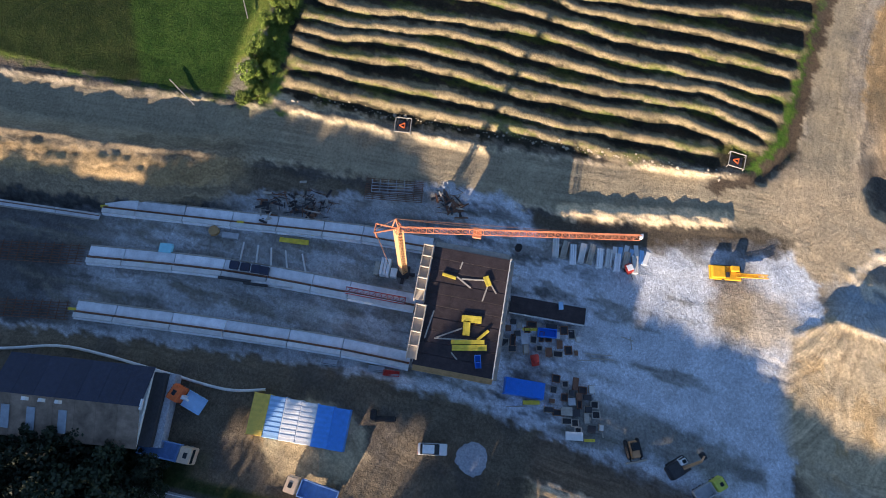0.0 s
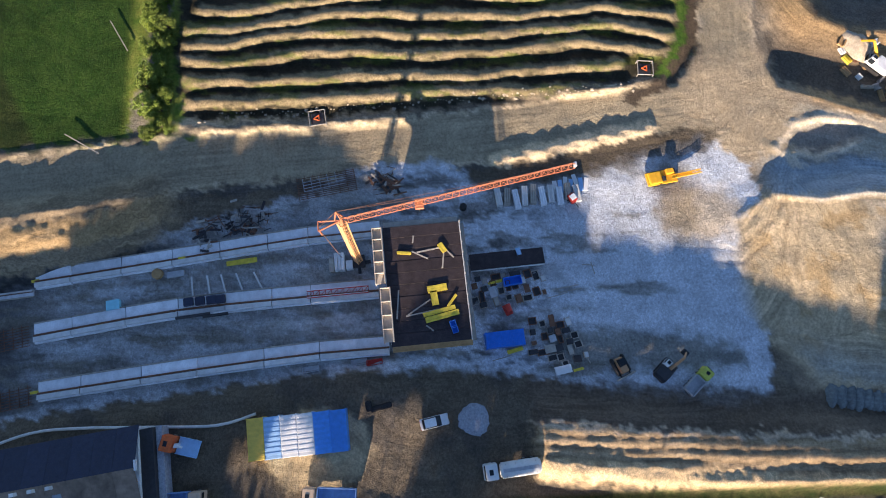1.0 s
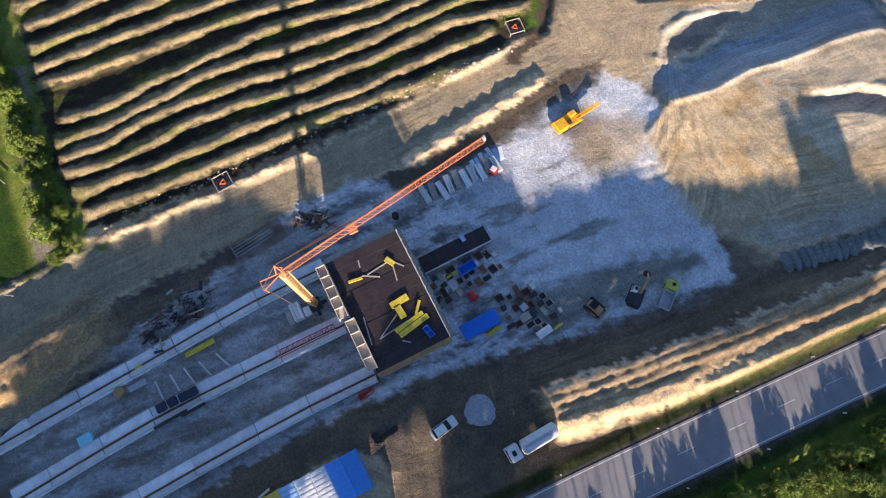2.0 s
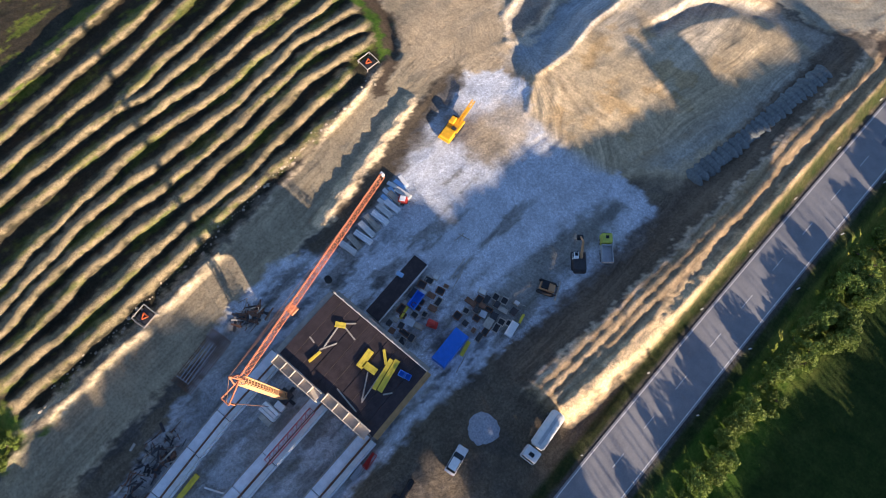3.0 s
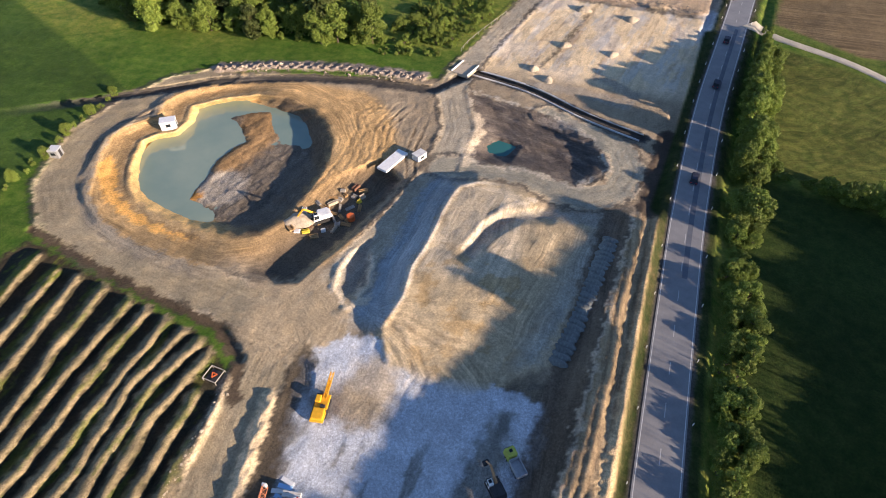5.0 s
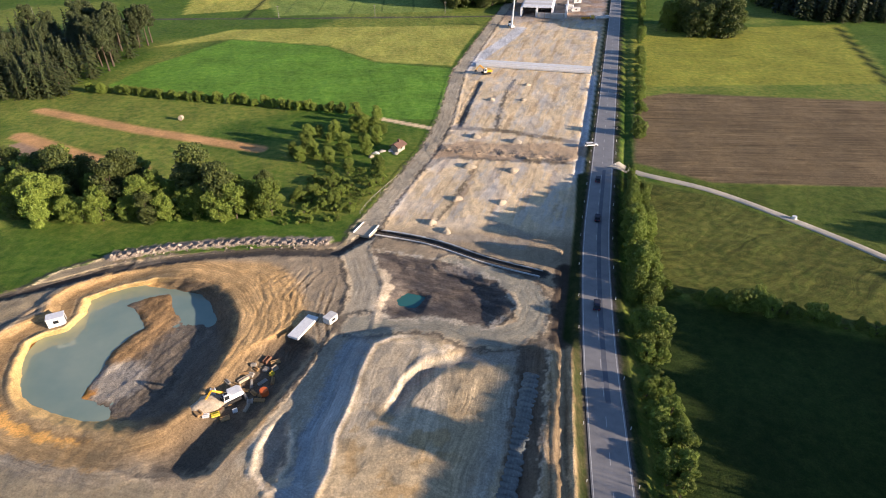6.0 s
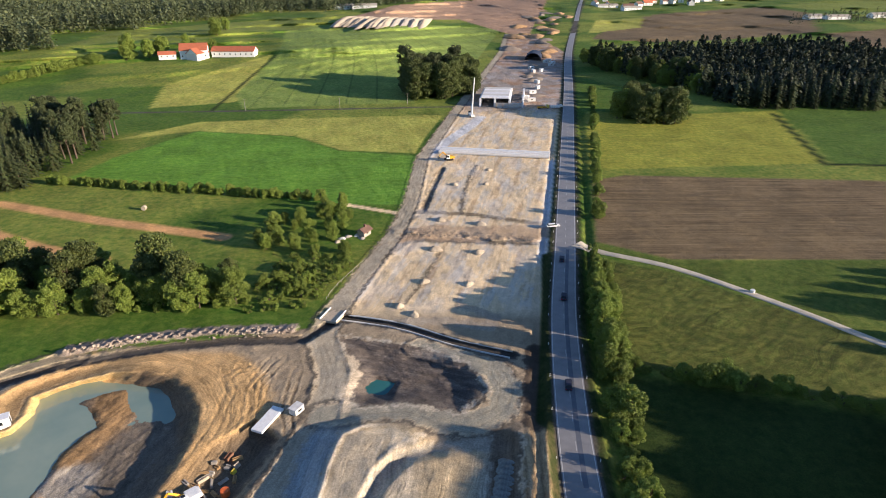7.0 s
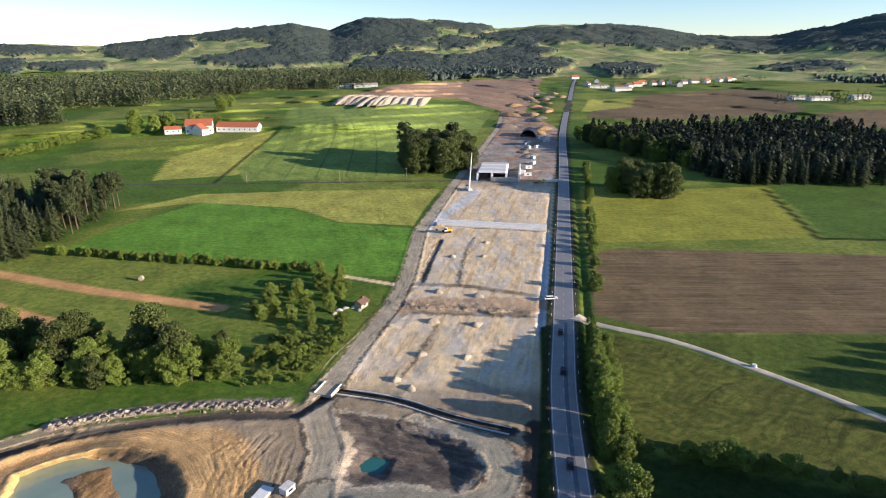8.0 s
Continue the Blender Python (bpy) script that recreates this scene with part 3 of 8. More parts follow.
    steer(np.hypot(x + 38, y - 62) < 9, np.hypot(x + 24, y - 84) + bend, 20 * np.arctan2(y - 84, x + 24))
    # gravel pad and cut
    e = inside(wx, wy, PAD)
    lay(smooth(e, -0.6, 0.7), "gravel", 1.0, 0, 0.15, 0.9)
    steer(e > -4, x - np.interp(y, [-60, 10, 60], [-6, -1, 6]) + 0.4 * bend, y)
    dirty = smooth(e, 0, 2) * smooth(y, 30, 14)
    lay(dirty * smooth(wob(2.0 * x, 0.5 * y, 13, 97) + 0.4 * wob(wx, wy, 5, 98) + 0.25 * wob(x, y, 2.1, 99), -0.1, 0.45) * 0.75, (0.19, 0.168, 0.138), 0.7, 0, 0.9, 1.0)
    lay(dirty * smooth(wob(1.6 * x + 9, 0.6 * y, 9, 100) + 0.4 * wob(wx, wy, 3, 101), 0.3, 0.7) * 0.7, (0.065, 0.062, 0.06), 0.5, 0, 0.6, 1.0)
    cut = smooth(wy, -2, -10)
    lay(smooth(e, 0, 1) * cut * (0.6 + 0.35 * wob(wx * 1.5, wy * 0.6, 15, 41)), (0.29, 0.275, 0.245), 0.6, 0, 0.7, 0.95)
    lay(smooth(e, 0, 1) * smooth(wy, -56, -66) * 0.8, (0.055, 0.05, 0.045), 0.4, 0, 0.3, 0.8)
    lay(smooth(inside(wx, wy, [(-34, 12), (-35, 30), (-38, 44), (-38, 53), (-43, 57), (-43, 40), (-39.5, 24), (-38, 10)]), -0.8, 1.0) * 0.85, (0.10, 0.08, 0.055), 0.3, 0, 0.3)
    lay(smooth(np.hypot((wx + 30) / 2.2, wy - 46), 5, 2) * 0.8, "dirt", 0.3, 0, 0.4)
    lay(smooth(e, 0, 2) * smooth(wob(1.9 * (x - 0.1 * y), wy * 0.35, 16, 33) + 0.3 * wob(wx, wy, 4, 35), 0.25, 0.7) * smooth(y, 46, 38) * 0.7, (0.20, 0.18, 0.14), 0.5, 0, 0.6)
    lay(smooth(inside(wx, wy, LANE), -1.2, 1.0) * 0.85, (0.215, 0.205, 0.17), 0.4, 0, 0.8)
    lay(smooth(np.hypot(wx + 27, (wy - 50) * 0.7), 7, 3) * 0.8, "track", 0.3, 0, 0.4)
    # heaped fill
    e, e0 = inside(wx, wy, MOUND), inside(x, y, MOUND)
    # west flank: blue-grey of the sky-lit shade put into its colour
    lay(smooth(e, -8, -5) * smooth(x, -20, -24) * smooth(y, 60, 66) * smooth(y, 112, 106) * 0.9, (0.37, 0.41, 0.43), 0.4, 0, 0.9, 0.9)
    lay(smooth(e, -1, 1) * smooth(y, 52, 57), (0.50, 0.395, 0.245), 0.15, 0, 0.9, 0.95)
    lay(smooth(e, 0, 3) * smooth(y, 76, 84) * smooth(x, -4, -10) * 0.7, (0.58, 0.50, 0.37), 0.15, 0, 0.8, 0.9)
    lay(smooth(e, 1, 4) * smooth(wob(wx, wy, 17, 87), 0.1, 0.5) * smooth(y, 92, 84) * 0.7, (0.44, 0.30, 0.14), 0.15, 0, 0.9, 0.95)
    steer(e0 > 2, 0.985 * x - 0.17 * y + 0.5 * bend, y)
    steer((e0 > -9) & (e0 < 4) & (x < -14) & (y > 70), e0, y)
    fan = np.hypot(x + 34, y - 66)
    steer((fan < 30) & (y < 74) & (x > -31) & (y > 50), 16 * np.arctan2(y - 66 + 0.02 * (x + 34) ** 2, x + 34) + 0.5 * bend, fan)
    lay(smooth(np.abs(e0 - 0.4 + 0.3 * wob(x, y, 5, 88)), 0.9, 0.3) * smooth(x, -12, -22) * smooth(y, 66, 72) * 0.8, (0.72, 0.64, 0.50), 0.3, 0, 0)
    # gully and dip: shaded hollows coloured darker, their lit rims paler
    lay(smooth(to_line(wx, wy, [(-19, 88), (-16.5, 97), (-12, 104), (-6, 107.5)])[0], 0.9, 0.3) * 0.7, (0.70, 0.60, 0.45), 0.2, 0, 0.2)
    lay(smooth(inside(wx, wy, GULLY), -0.8, 0.8) * 0.8, (0.33, 0.31, 0.27), 0.2, 0, 0.6)
    # east part: grey of the shaded side put into its colour
    lay(smooth(e, 0, 4) * smooth(x - 0.28 * (y - 62), -7, 1) * 0.75, (0.35, 0.37, 0.345), 0.2, 0, 0.5)
    lay(smooth(inside(wx, wy, DIP), -0.6, 0.8) * 0.9, (0.30, 0.27, 0.22), 0.4, 0, 0.5)
    for line in ([(-39, 67.6), (-42.2, 70.3), (-43.1, 75.3), (-42, 81)], [(-36.8, 69), (-35.5, 73.6), (-37.2, 80)], [(-38, 66), (-34.3, 69.4)]):
        lay(smooth(to_line(wx, wy, line)[0], 1.1, 0.4) * 0.8, (0.66, 0.56, 0.41), 0.3, 0, 0)
    for line in TRACKS:
        d = to_line(x + 0.3 * wob(x, y, 8, 84), y, line)[0]
        end = smooth(np.minimum(np.hypot(x - line[0][0], y - line[0][1]), np.hypot(x - line[-1][0], y - line[-1][1])), 1.5, 7) * smooth(wob(x, y, 6, 105), -0.9, 0.1)
        lay(end * smooth(np.abs(d - 1.1), 0.5, 0.2) * (0.75 if line[0][1] > 75 else 0.35), (0.14, 0.095, 0.055), 0.1, 0, 0)
        lay(end * smooth(np.abs(np.abs(d - 1.1) - 0.7), 0.35, 0.1) * (0.65 if line[0][1] > 75 else 0.3), (0.66, 0.51, 0.32), 0.1, 0, 0)
    u = wx - np.interp(wy, [p[1] for p in BERM], [p[0] for p in BERM])
    k = smooth(wy, 15, 17) * smooth(wy, 112, 107)
    u0 = x - np.interp(y, [p[1] for p in BERM], [p[0] for p in BERM])
    steer((k > 0.5) & (u0 > -12) & (u0 < 5), u0 + 0.035 * y + 0.3 * bend, 0.8 * y)
    # berm's west slope: its shade put into the brown
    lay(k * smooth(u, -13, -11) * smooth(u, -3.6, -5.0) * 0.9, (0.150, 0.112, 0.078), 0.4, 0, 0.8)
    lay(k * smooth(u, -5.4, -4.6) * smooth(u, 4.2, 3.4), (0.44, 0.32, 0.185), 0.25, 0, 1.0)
    # furrow stripes: darker in the troughs, paler on the crests
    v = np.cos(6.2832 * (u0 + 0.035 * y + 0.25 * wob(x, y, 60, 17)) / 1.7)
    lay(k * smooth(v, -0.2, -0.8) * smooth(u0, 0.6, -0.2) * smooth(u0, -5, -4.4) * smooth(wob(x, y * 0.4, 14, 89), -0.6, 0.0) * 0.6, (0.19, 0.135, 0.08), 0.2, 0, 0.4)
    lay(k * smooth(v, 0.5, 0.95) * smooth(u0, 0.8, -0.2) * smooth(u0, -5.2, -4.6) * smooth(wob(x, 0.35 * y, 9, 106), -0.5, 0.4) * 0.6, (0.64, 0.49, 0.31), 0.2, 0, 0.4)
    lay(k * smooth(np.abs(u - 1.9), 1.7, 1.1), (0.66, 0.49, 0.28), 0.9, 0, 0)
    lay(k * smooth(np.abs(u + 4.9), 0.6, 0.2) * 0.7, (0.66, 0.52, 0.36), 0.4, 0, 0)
    u = wx - np.interp(wy, [p[1] for p in BANK], [p[0] for p in BANK])
    k = smooth(wy, -36, -46)
    steer((k > 0.5) & (np.abs(u) < 8), u + 0.4 * bend, y)
    lay(k * smooth(u, 7.5, 6) * smooth(u, -6.5, -5), (0.30, 0.235, 0.15), 0.3, 0, 0.9)
    lay(k * smooth(np.abs(u - 0.5), 3.2, 1.8), (0.46, 0.32, 0.16), 0.3, 0, 0.7)
    lay(k * smooth(np.abs(u - 7.6), 1.6, 0.6) * 0.9, (0.03, 0.03, 0.028), 0.2, 0, 0)
    # strip beside the hall, ground coloured dark for its deep shade
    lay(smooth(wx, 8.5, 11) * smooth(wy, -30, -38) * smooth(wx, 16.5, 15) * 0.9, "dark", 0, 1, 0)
    # sandy patch, coloured paler for the sun that reaches it between trunks
    lay(smooth(np.hypot((wx - 5), (wy + 17) * 0.8), 7, 5.5), "straw", 0.1, 0, 0.8)
    # water pits
    e = inside(wx, wy, PONDPIT)
    lay(smooth(e, -19, -15) * smooth(x, -122, -117) * smooth(y, 70, 76) * smooth(to_line(x, y, HAUL_NORTH)[0], 3.8, 4.6) * smooth(to_line(x, y, HAUL_WEST)[0], 4.8, 5.8) * smooth(y, 142, 138), (0.55, 0.36, 0.165), 0.2, 0, 0.9)
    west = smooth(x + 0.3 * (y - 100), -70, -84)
    e0 = inside(x, y, PONDPIT)
    steer((e0 > -14) & (e0 < 8), e0 + 0.25 * bend, 40 * np.arctan2(y - 103, x + 82))
    lay(smooth(e, -14, -11) * west * smooth(e, -6, -8), (0.30, 0.255, 0.19), 0.3, 0, 0.9)
    lay(smooth(e, -9.8, -8.6) * west, (0.40, 0.27, 0.13), 0.2, 0, 0.8)
    # orange sand, with its sunlit brightness put into the colour
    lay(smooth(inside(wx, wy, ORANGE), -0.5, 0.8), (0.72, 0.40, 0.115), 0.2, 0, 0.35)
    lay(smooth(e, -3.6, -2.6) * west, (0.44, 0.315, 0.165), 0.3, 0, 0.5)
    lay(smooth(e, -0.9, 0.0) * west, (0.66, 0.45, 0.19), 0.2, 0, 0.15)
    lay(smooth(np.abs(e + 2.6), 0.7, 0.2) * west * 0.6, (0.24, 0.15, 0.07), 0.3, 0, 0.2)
    # east bank: wet mud, the bank's shade included in the colour
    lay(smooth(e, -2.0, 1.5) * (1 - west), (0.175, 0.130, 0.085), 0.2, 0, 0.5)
    m = inside(wx, wy, MUD)
    lay(smooth(m, -2.2, 0.2), (0.185, 0.155, 0.12), 0.5, 0, 0.9)
    ridge = to_line(wx, wy, [(-86, 86), (-84.5, 100), (-81, 112), (-83, 122)])[0]
    steer(m > 0, ridge + 0.3 * bend, y)
    lay(smooth(m, -1.0, 0.5) * smooth(ridge, 8, 3), (0.36, 0.225, 0.105), 0.4, 0, 1.0)
    lay(smooth(m, -1.0, 0.5) * smooth(np.hypot(wx + 80, wy - 92), 8, 5), (0.40, 0.355, 0.29), 1.0, 0, 0.2)
    lay(smooth(m, -1.5, 0.0) * smooth(np.hypot(wx + 86, wy - 87), 4.0, 2.5), (0.58, 0.28, 0.07), 0.3, 0, 0.3)
    e = inside(wx, wy, DARKPIT)
    lay(smooth(e, -0.5, 1.0), (0.150, 0.125, 0.105), 0.7, 0, 0.7)
    steer(e > 0, 0.3 * x + 0.95 * y + 0.6 * bend, 0.95 * x - 0.3 * y)
    lay(smooth(e, 0.5, 3) * smooth(wob(0.25 * (x - 0.3 * y), y + 0.3 * x, 8, 76) + 0.35 * wob(0.4 * wx, wy, 2.6, 95), -0.6, 0.6) * 0.7, (0.068, 0.062, 0.062), 0.4, 0, 0.6)
    lay(smooth(e, 0, 2) * smooth(wob(0.2 * (x - 0.3 * y), y + 0.3 * x, 4.5, 102) + 0.3 * wob(0.5 * wx, wy, 3.1, 103), 0.1, 0.8) * 0.4, (0.27, 0.235, 0.20), 0.6, 0, 0.6)
    lay(smooth(np.hypot((wx + 5) * 0.45, wy - 139), 3.2, 1.2) * 0.8, (0.34, 0.29, 0.235), 0.5, 0, 0.5)
    lay(smooth(np.abs(e + 0.5), 0.8, 0.3) * smooth(wob(x, y, 11, 104), -0.6, 0.1) * 0.8, (0.56, 0.49, 0.38), 0.5, 0, 0.2)
    lay(smooth(to_line(wx, wy, [(-25.5, 116), (-25.6, 123), (-24.6, 130), (-27, 137)])[0], 1.9, 0.9) * 0.8, (0.60, 0.50, 0.36), 0.6, 0, 0.4)
    lay(smooth(to_line(wx, wy, [(20.0, 111), (21.2, 122), (24, 140)])[0], 3.4, 2.4), (0.085, 0.066, 0.050), 0.7, 0, 0.4)
    lay(smooth(to_line(wx, wy, STREAM)[0], 2.6, 1.4) * smooth(y, 100, 120), "mud", 0.3, 0, 0.2)
    lay(smooth(to_line(wx, wy, [(-107, 141), (-93, 146.5), (-71, 151), (-47, 152)])[0], 3.2, 1.8), (0.30, 0.25, 0.21), 1, 0, 0)
    lay(smooth(to_line(wx, wy, [(-114, 68.5), (-93, 62.3), (-74, 58.2), (-60, 55), (-53, 50), (-50, 42)])[0], 1.5, 0.7), (0.10, 0.075, 0.05), 0.2, 0, 0)
    lay(smooth(to_line(wx, wy, [(-40.3, 16), (-42, 30), (-43.8, 44)])[0], 1.8, 1.0), "pale", 0.2, 0, 0.2)
    # yard darkens towards the raised track, whose shadow is in the colour
    lay(smooth(inside(wx, wy, YARD), -0.6, 0.8) * (0.35 + 0.55 * smooth(x + 50.6 - 0.328 * (y - 70), -16, -6)), (0.125, 0.104, 0.08), 0.5, 0, 0.6)
    # west verge: the embankment's shade put into the grass colour
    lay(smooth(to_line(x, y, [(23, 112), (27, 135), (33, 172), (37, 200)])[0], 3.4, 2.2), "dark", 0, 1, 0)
    # pasture: deep shade of the woods put into its green
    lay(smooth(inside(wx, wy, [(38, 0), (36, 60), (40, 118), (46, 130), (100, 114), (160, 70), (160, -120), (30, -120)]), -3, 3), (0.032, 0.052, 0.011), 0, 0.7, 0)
    # verges of the main road
    d, _ = to_line(x, y, ROAD)
    lay(smooth(np.abs(d - 5.4), 1.6, 0.6) * 0.95, (0.030, 0.040, 0.014), 0.2, 1, 0)
    lay(smooth(d, 4.9, 4.3), "mud", 0.5, 0, 0)
    return col, grain, flow


def spaced(knots):
    """Grid lines from (start, step) knots; the step goes over smoothly from one to the next."""
    out = [knots[0][0]]
    for (a, s), (b, t) in zip(knots, knots[1:]):
        while out[-1] < b - 1e-6:
            f = (out[-1] - a) / (b - a)
            out.append(out[-1] + s + (t - s) * f)
    return np.array(out)


def build_ground():
    xs = spaced([(-2400, 90), (-800, 26), (-300, 5), (-135, 1.0), (-116, 0.42), (-30, 0.42), (24, 0.45), (36, 0.8), (60, 1.6), (260, 5), (800, 26), (2400, 90)])
    ys = spaced([(-900, 80), (-140, 3), (-85, 0.65), (-40, 0.55), (140, 0.5), (165, 0.65), (230, 1.2), (460, 3.0), (1000, 14), (2900, 80)])
    gx, gy = (a.ravel() for a in np.meshgrid(xs, ys))
    h = height(gx, gy)
    s = (EYE_Z - h) / EYE_Z
    n, m = len(xs), len(ys)
    SHEET.update(xs=xs, ys=ys, h=h.reshape(m, n))
    k = (np.arange(n - 1)[None, :] + n * np.arange(m - 1)[:, None]).ravel()
    me = bpy.data.meshes.new("ground")
    me.vertices.add(n * m)
    me.vertices.foreach_set("co", np.stack([gx * s, gy * s, h], 1).ravel())
    faces = np.stack([k, k + 1, k + n + 1, k + n], 1)
    me.loops.add(faces.size)
    me.loops.foreach_set("vertex_index", faces.ravel())
    me.polygons.add(len(faces))
    me.polygons.foreach_set("loop_start", np.arange(len(faces)) * 4)
    me.polygons.foreach_set("use_smooth", np.ones(len(faces), bool))
    me.update()
    col, grain, flow = zones(gx, gy)
    at = me.attributes.new("flow", "FLOAT_VECTOR", "POINT")
    at.data.foreach_set("vector", flow.ravel())
    for name, data in (("base", np.c_[col, np.ones(n * m)]), ("grain", grain)):
        at = me.attributes.new(name, "FLOAT_COLOR", "POINT")
        at.data.foreach_set("color", data.ravel())
    me.materials.append(ground_material())
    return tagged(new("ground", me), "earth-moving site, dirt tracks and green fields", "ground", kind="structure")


ground = build_ground()


# ---------------------------------------------------------------- helpers for things
def part(name, bm, material, parent=None, label="", shade=False):
    me = bpy.data.meshes.new(name)
    bm.to_mesh(me)
    bm.free()
    if shade:
        me.polygons.foreach_set("use_smooth", np.ones(len(me.polygons), bool))
    me.materials.append(material)
    ob = new(name, me)
    if parent:
        ob.parent = parent
    if label:
        ob["label"] = label
    return ob


def box(bm, x0, x1, y0, y1, z0, z1, bevel=0.0, m=None):
    r = bmesh.ops.create_cube(bm, size=1.0, matrix=Matrix.Translation(((x0 + x1) / 2, (y0 + y1) / 2, (z0 + z1) / 2)) @ Matrix.Diagonal((x1 - x0, y1 - y0, z1 - z0, 1)))
    if m:
        bmesh.ops.transform(bm, matrix=m, verts=r["verts"])
    if bevel:
        edges = list({e for v in r["verts"] for e in v.link_edges})
        bmesh.ops.bevel(bm, geom=edges, offset=bevel, segments=1, affect="EDGES")
    return bm


def boxes(*specs, bevel=0.0):
    bm = bmesh.new()
    for s in specs:
        box(bm, *s, bevel=bevel)
    return bm


def bar(bm, a, b, r, sides=6, r2=None):
    """A rod from a to b."""
    a, b = Vector(a), Vector(b)
    d = b - a
    m = Matrix.Translation((a + b) / 2) @ d.to_track_quat("Z", "Y").to_matrix().to_4x4()
    bmesh.ops.create_cone(bm, cap_ends=True, segments=sides, radius1=r, radius2=r if r2 is None else r2, depth=d.length, matrix=m)
    return bm


def thing(name, label, category, place, rz=0.0, group=""):
    ob = tagged(new(name), label, category, group)
    ob.matrix_world = Matrix.Translation(place) @ Matrix.Rotation(radians(rz), 4, "Z")
    return ob


# ---------------------------------------------------------------- main road
asphalt, nt_, b_ = nodes_of("asphalt", 0.55)
pos_ = nt_.nodes.new("ShaderNodeTexCoord").outputs["Object"]
c_ = mix_col(nt_, ramp(nt_, noise_node(nt_, 0.25, 5, 0.7, pos_), 0.3, 0.7), (0.19, 0.19, 0.197), (0.275, 0.27, 0.268))
c_ = mix_col(nt_, ramp(nt_, noise_node(nt_, 5.0, 4, 0.7, pos_), 0.5, 0.8, 0, 0.5), c_, (0.35, 0.345, 0.34))
nt_.links.new(c_, b_.inputs["Base Color"])
paint = plain("road_paint", (0.62, 0.62, 0.60), 0.7, dirt=0.4)


def along(line, step):
    """Points and sideways directions at even steps along a rounded line of plan points."""
    pts = [Vector(p) for p in line]
    out = []
    for k in range(len(pts) - 1):
        p0, p1, p2, p3 = pts[max(k - 1, 0)], pts[k], pts[k + 1], pts[min(k + 2, len(pts) - 1)]
        n = max(1, int((p2 - p1).length / step))
        for i in range(n):
            t = i / n
            out.append(0.5 * (2 * p1 + (p2 - p0) * t + (2 * p0 - 5 * p1 + 4 * p2 - p3) * t * t + (3 * p1 - p0 - 3 * p2 + p3) * t * t * t))
    out.append(pts[-1])
    res = []
    for k, p in enumerate(out):
        d = (out[min(k + 1, len(out) - 1)] - out[max(k - 1, 0)]).normalized()
        res.append((p, Vector((d.y, -d.x))))
    return res


def road_rise(y):
    """The main road climbs with the land beyond the far works."""
    return 6.5 * float(smooth(y, 560, 1300))


def ribbon(bm, rows, a, b, z, thick=0.0):
    """A flat strip between the sideways offsets a and b."""
    prev = None
    for p, side in rows:
        q0, q1 = p + side * a, p + side * b
        lift = z + road_rise(p.y)
        v = [bm.verts.new((q0.x, q0.y, lift)), bm.verts.new((q1.x, q1.y, lift))]
        if prev:
            bm.faces.new((prev[0], prev[1], v[1], v[0]))
        prev = v
    return bm


ROAD_Z = 0.66
rows_ = [(P(p.x, p.y, ROAD_Z + road_rise(p.y)).to_2d(), s) for p, s in along(ROAD, 6)]
bm = ribbon(bmesh.new(), rows_, -3.9, 3.9, ROAD_Z)
road = tagged(part("road", bm, asphalt), "grey asphalt country road with worn white lines", "road", kind="structure")
bm = bmesh.new()
ribbon(bm, rows_, -3.62, -3.48, ROAD_Z + 0.006)
ribbon(bm, rows_, 3.48, 3.62, ROAD_Z + 0.006)
part("edge_line", bm, paint, road, "white painted edge lines")
fine_ = [(P(p.x, p.y, ROAD_Z + road_rise(p.y)).to_2d(), s) for p, s in along(ROAD, 1.0)]
# a darker, bluer strip along one lane
bm = ribbon(bmesh.new(), [r for r in fine_ if 90 < r[0].y < 206], 0.25, 1.35, ROAD_Z + 0.004)
part("road_seam", bm, plain("darker_asphalt", (0.12, 0.13, 0.155), 0.7, vary=0.2, scale=0.4, dirt=0.15), road, "darker, bluer strip along one lane")
bm = bmesh.new()
for k in range(0, len(fine_) - 6, 9):
    ribbon(bm, fine_[k:k + 4], -0.07, 0.07, ROAD_Z + 0.006)
part("centre_line", bm, paint, road, "dashed white centre line")


lane_mat = plain("gravel_lane", (0.52, 0.47, 0.38), 0.95, vary=0.2, scale=0.4, grime=(0.2, 0.2, 0.09), dirt=0.5)
bm, prev = bmesh.new(), None
for p, side in along(SIDE_ROAD, 1.5):
    row = []
    for off, up in ((-1.75, -0.1), (-1.5, 0.13), (-0.45, 0.15), (0.45, 0.15), (1.5, 0.13), (1.75, -0.1)):
        q = p + side * off * (1.0 + 1.2 * math.exp(-(p - Vector(SIDE_ROAD[0])).length / 5))
        row.append(bm.verts.new(on_ground(q.x, q.y, up)))
    if prev:
        for k in range(5):
            bm.faces.new((prev[k], prev[k + 1], row[k + 1], row[k]))
    prev = row
bmesh.ops.recalc_face_normals(bm, faces=bm.faces)
tagged(part("lane", bm, lane_mat, None, "", True), "pale gravel farm lane between the fields", "lane", kind="structure")


# ---------------------------------------------------------------- trees
def leaf_material(name, col, col2):
    m, nt, b = nodes_of(name, 0.6)
    geo = nt.nodes.new("ShaderNodeNewGeometry").outputs["Random Per Island"]
    rnd = nt.nodes.new("ShaderNodeObjectInfo").outputs["Random"]
    c = mix_col(nt, geo, col, col2)
    c = mix_col(nt, 1.0, c, ramp(nt, rnd, 0, 1, 0.75, 1.25), "MULTIPLY")
    nt.links.new(c, b.inputs["Base Color"])
    b.inputs["Subsurface Weight"].default_value = 0.0
    return m


leaf_green = leaf_material("broad_leaves", (0.095, 0.145, 0.020), (0.22, 0.275, 0.042))
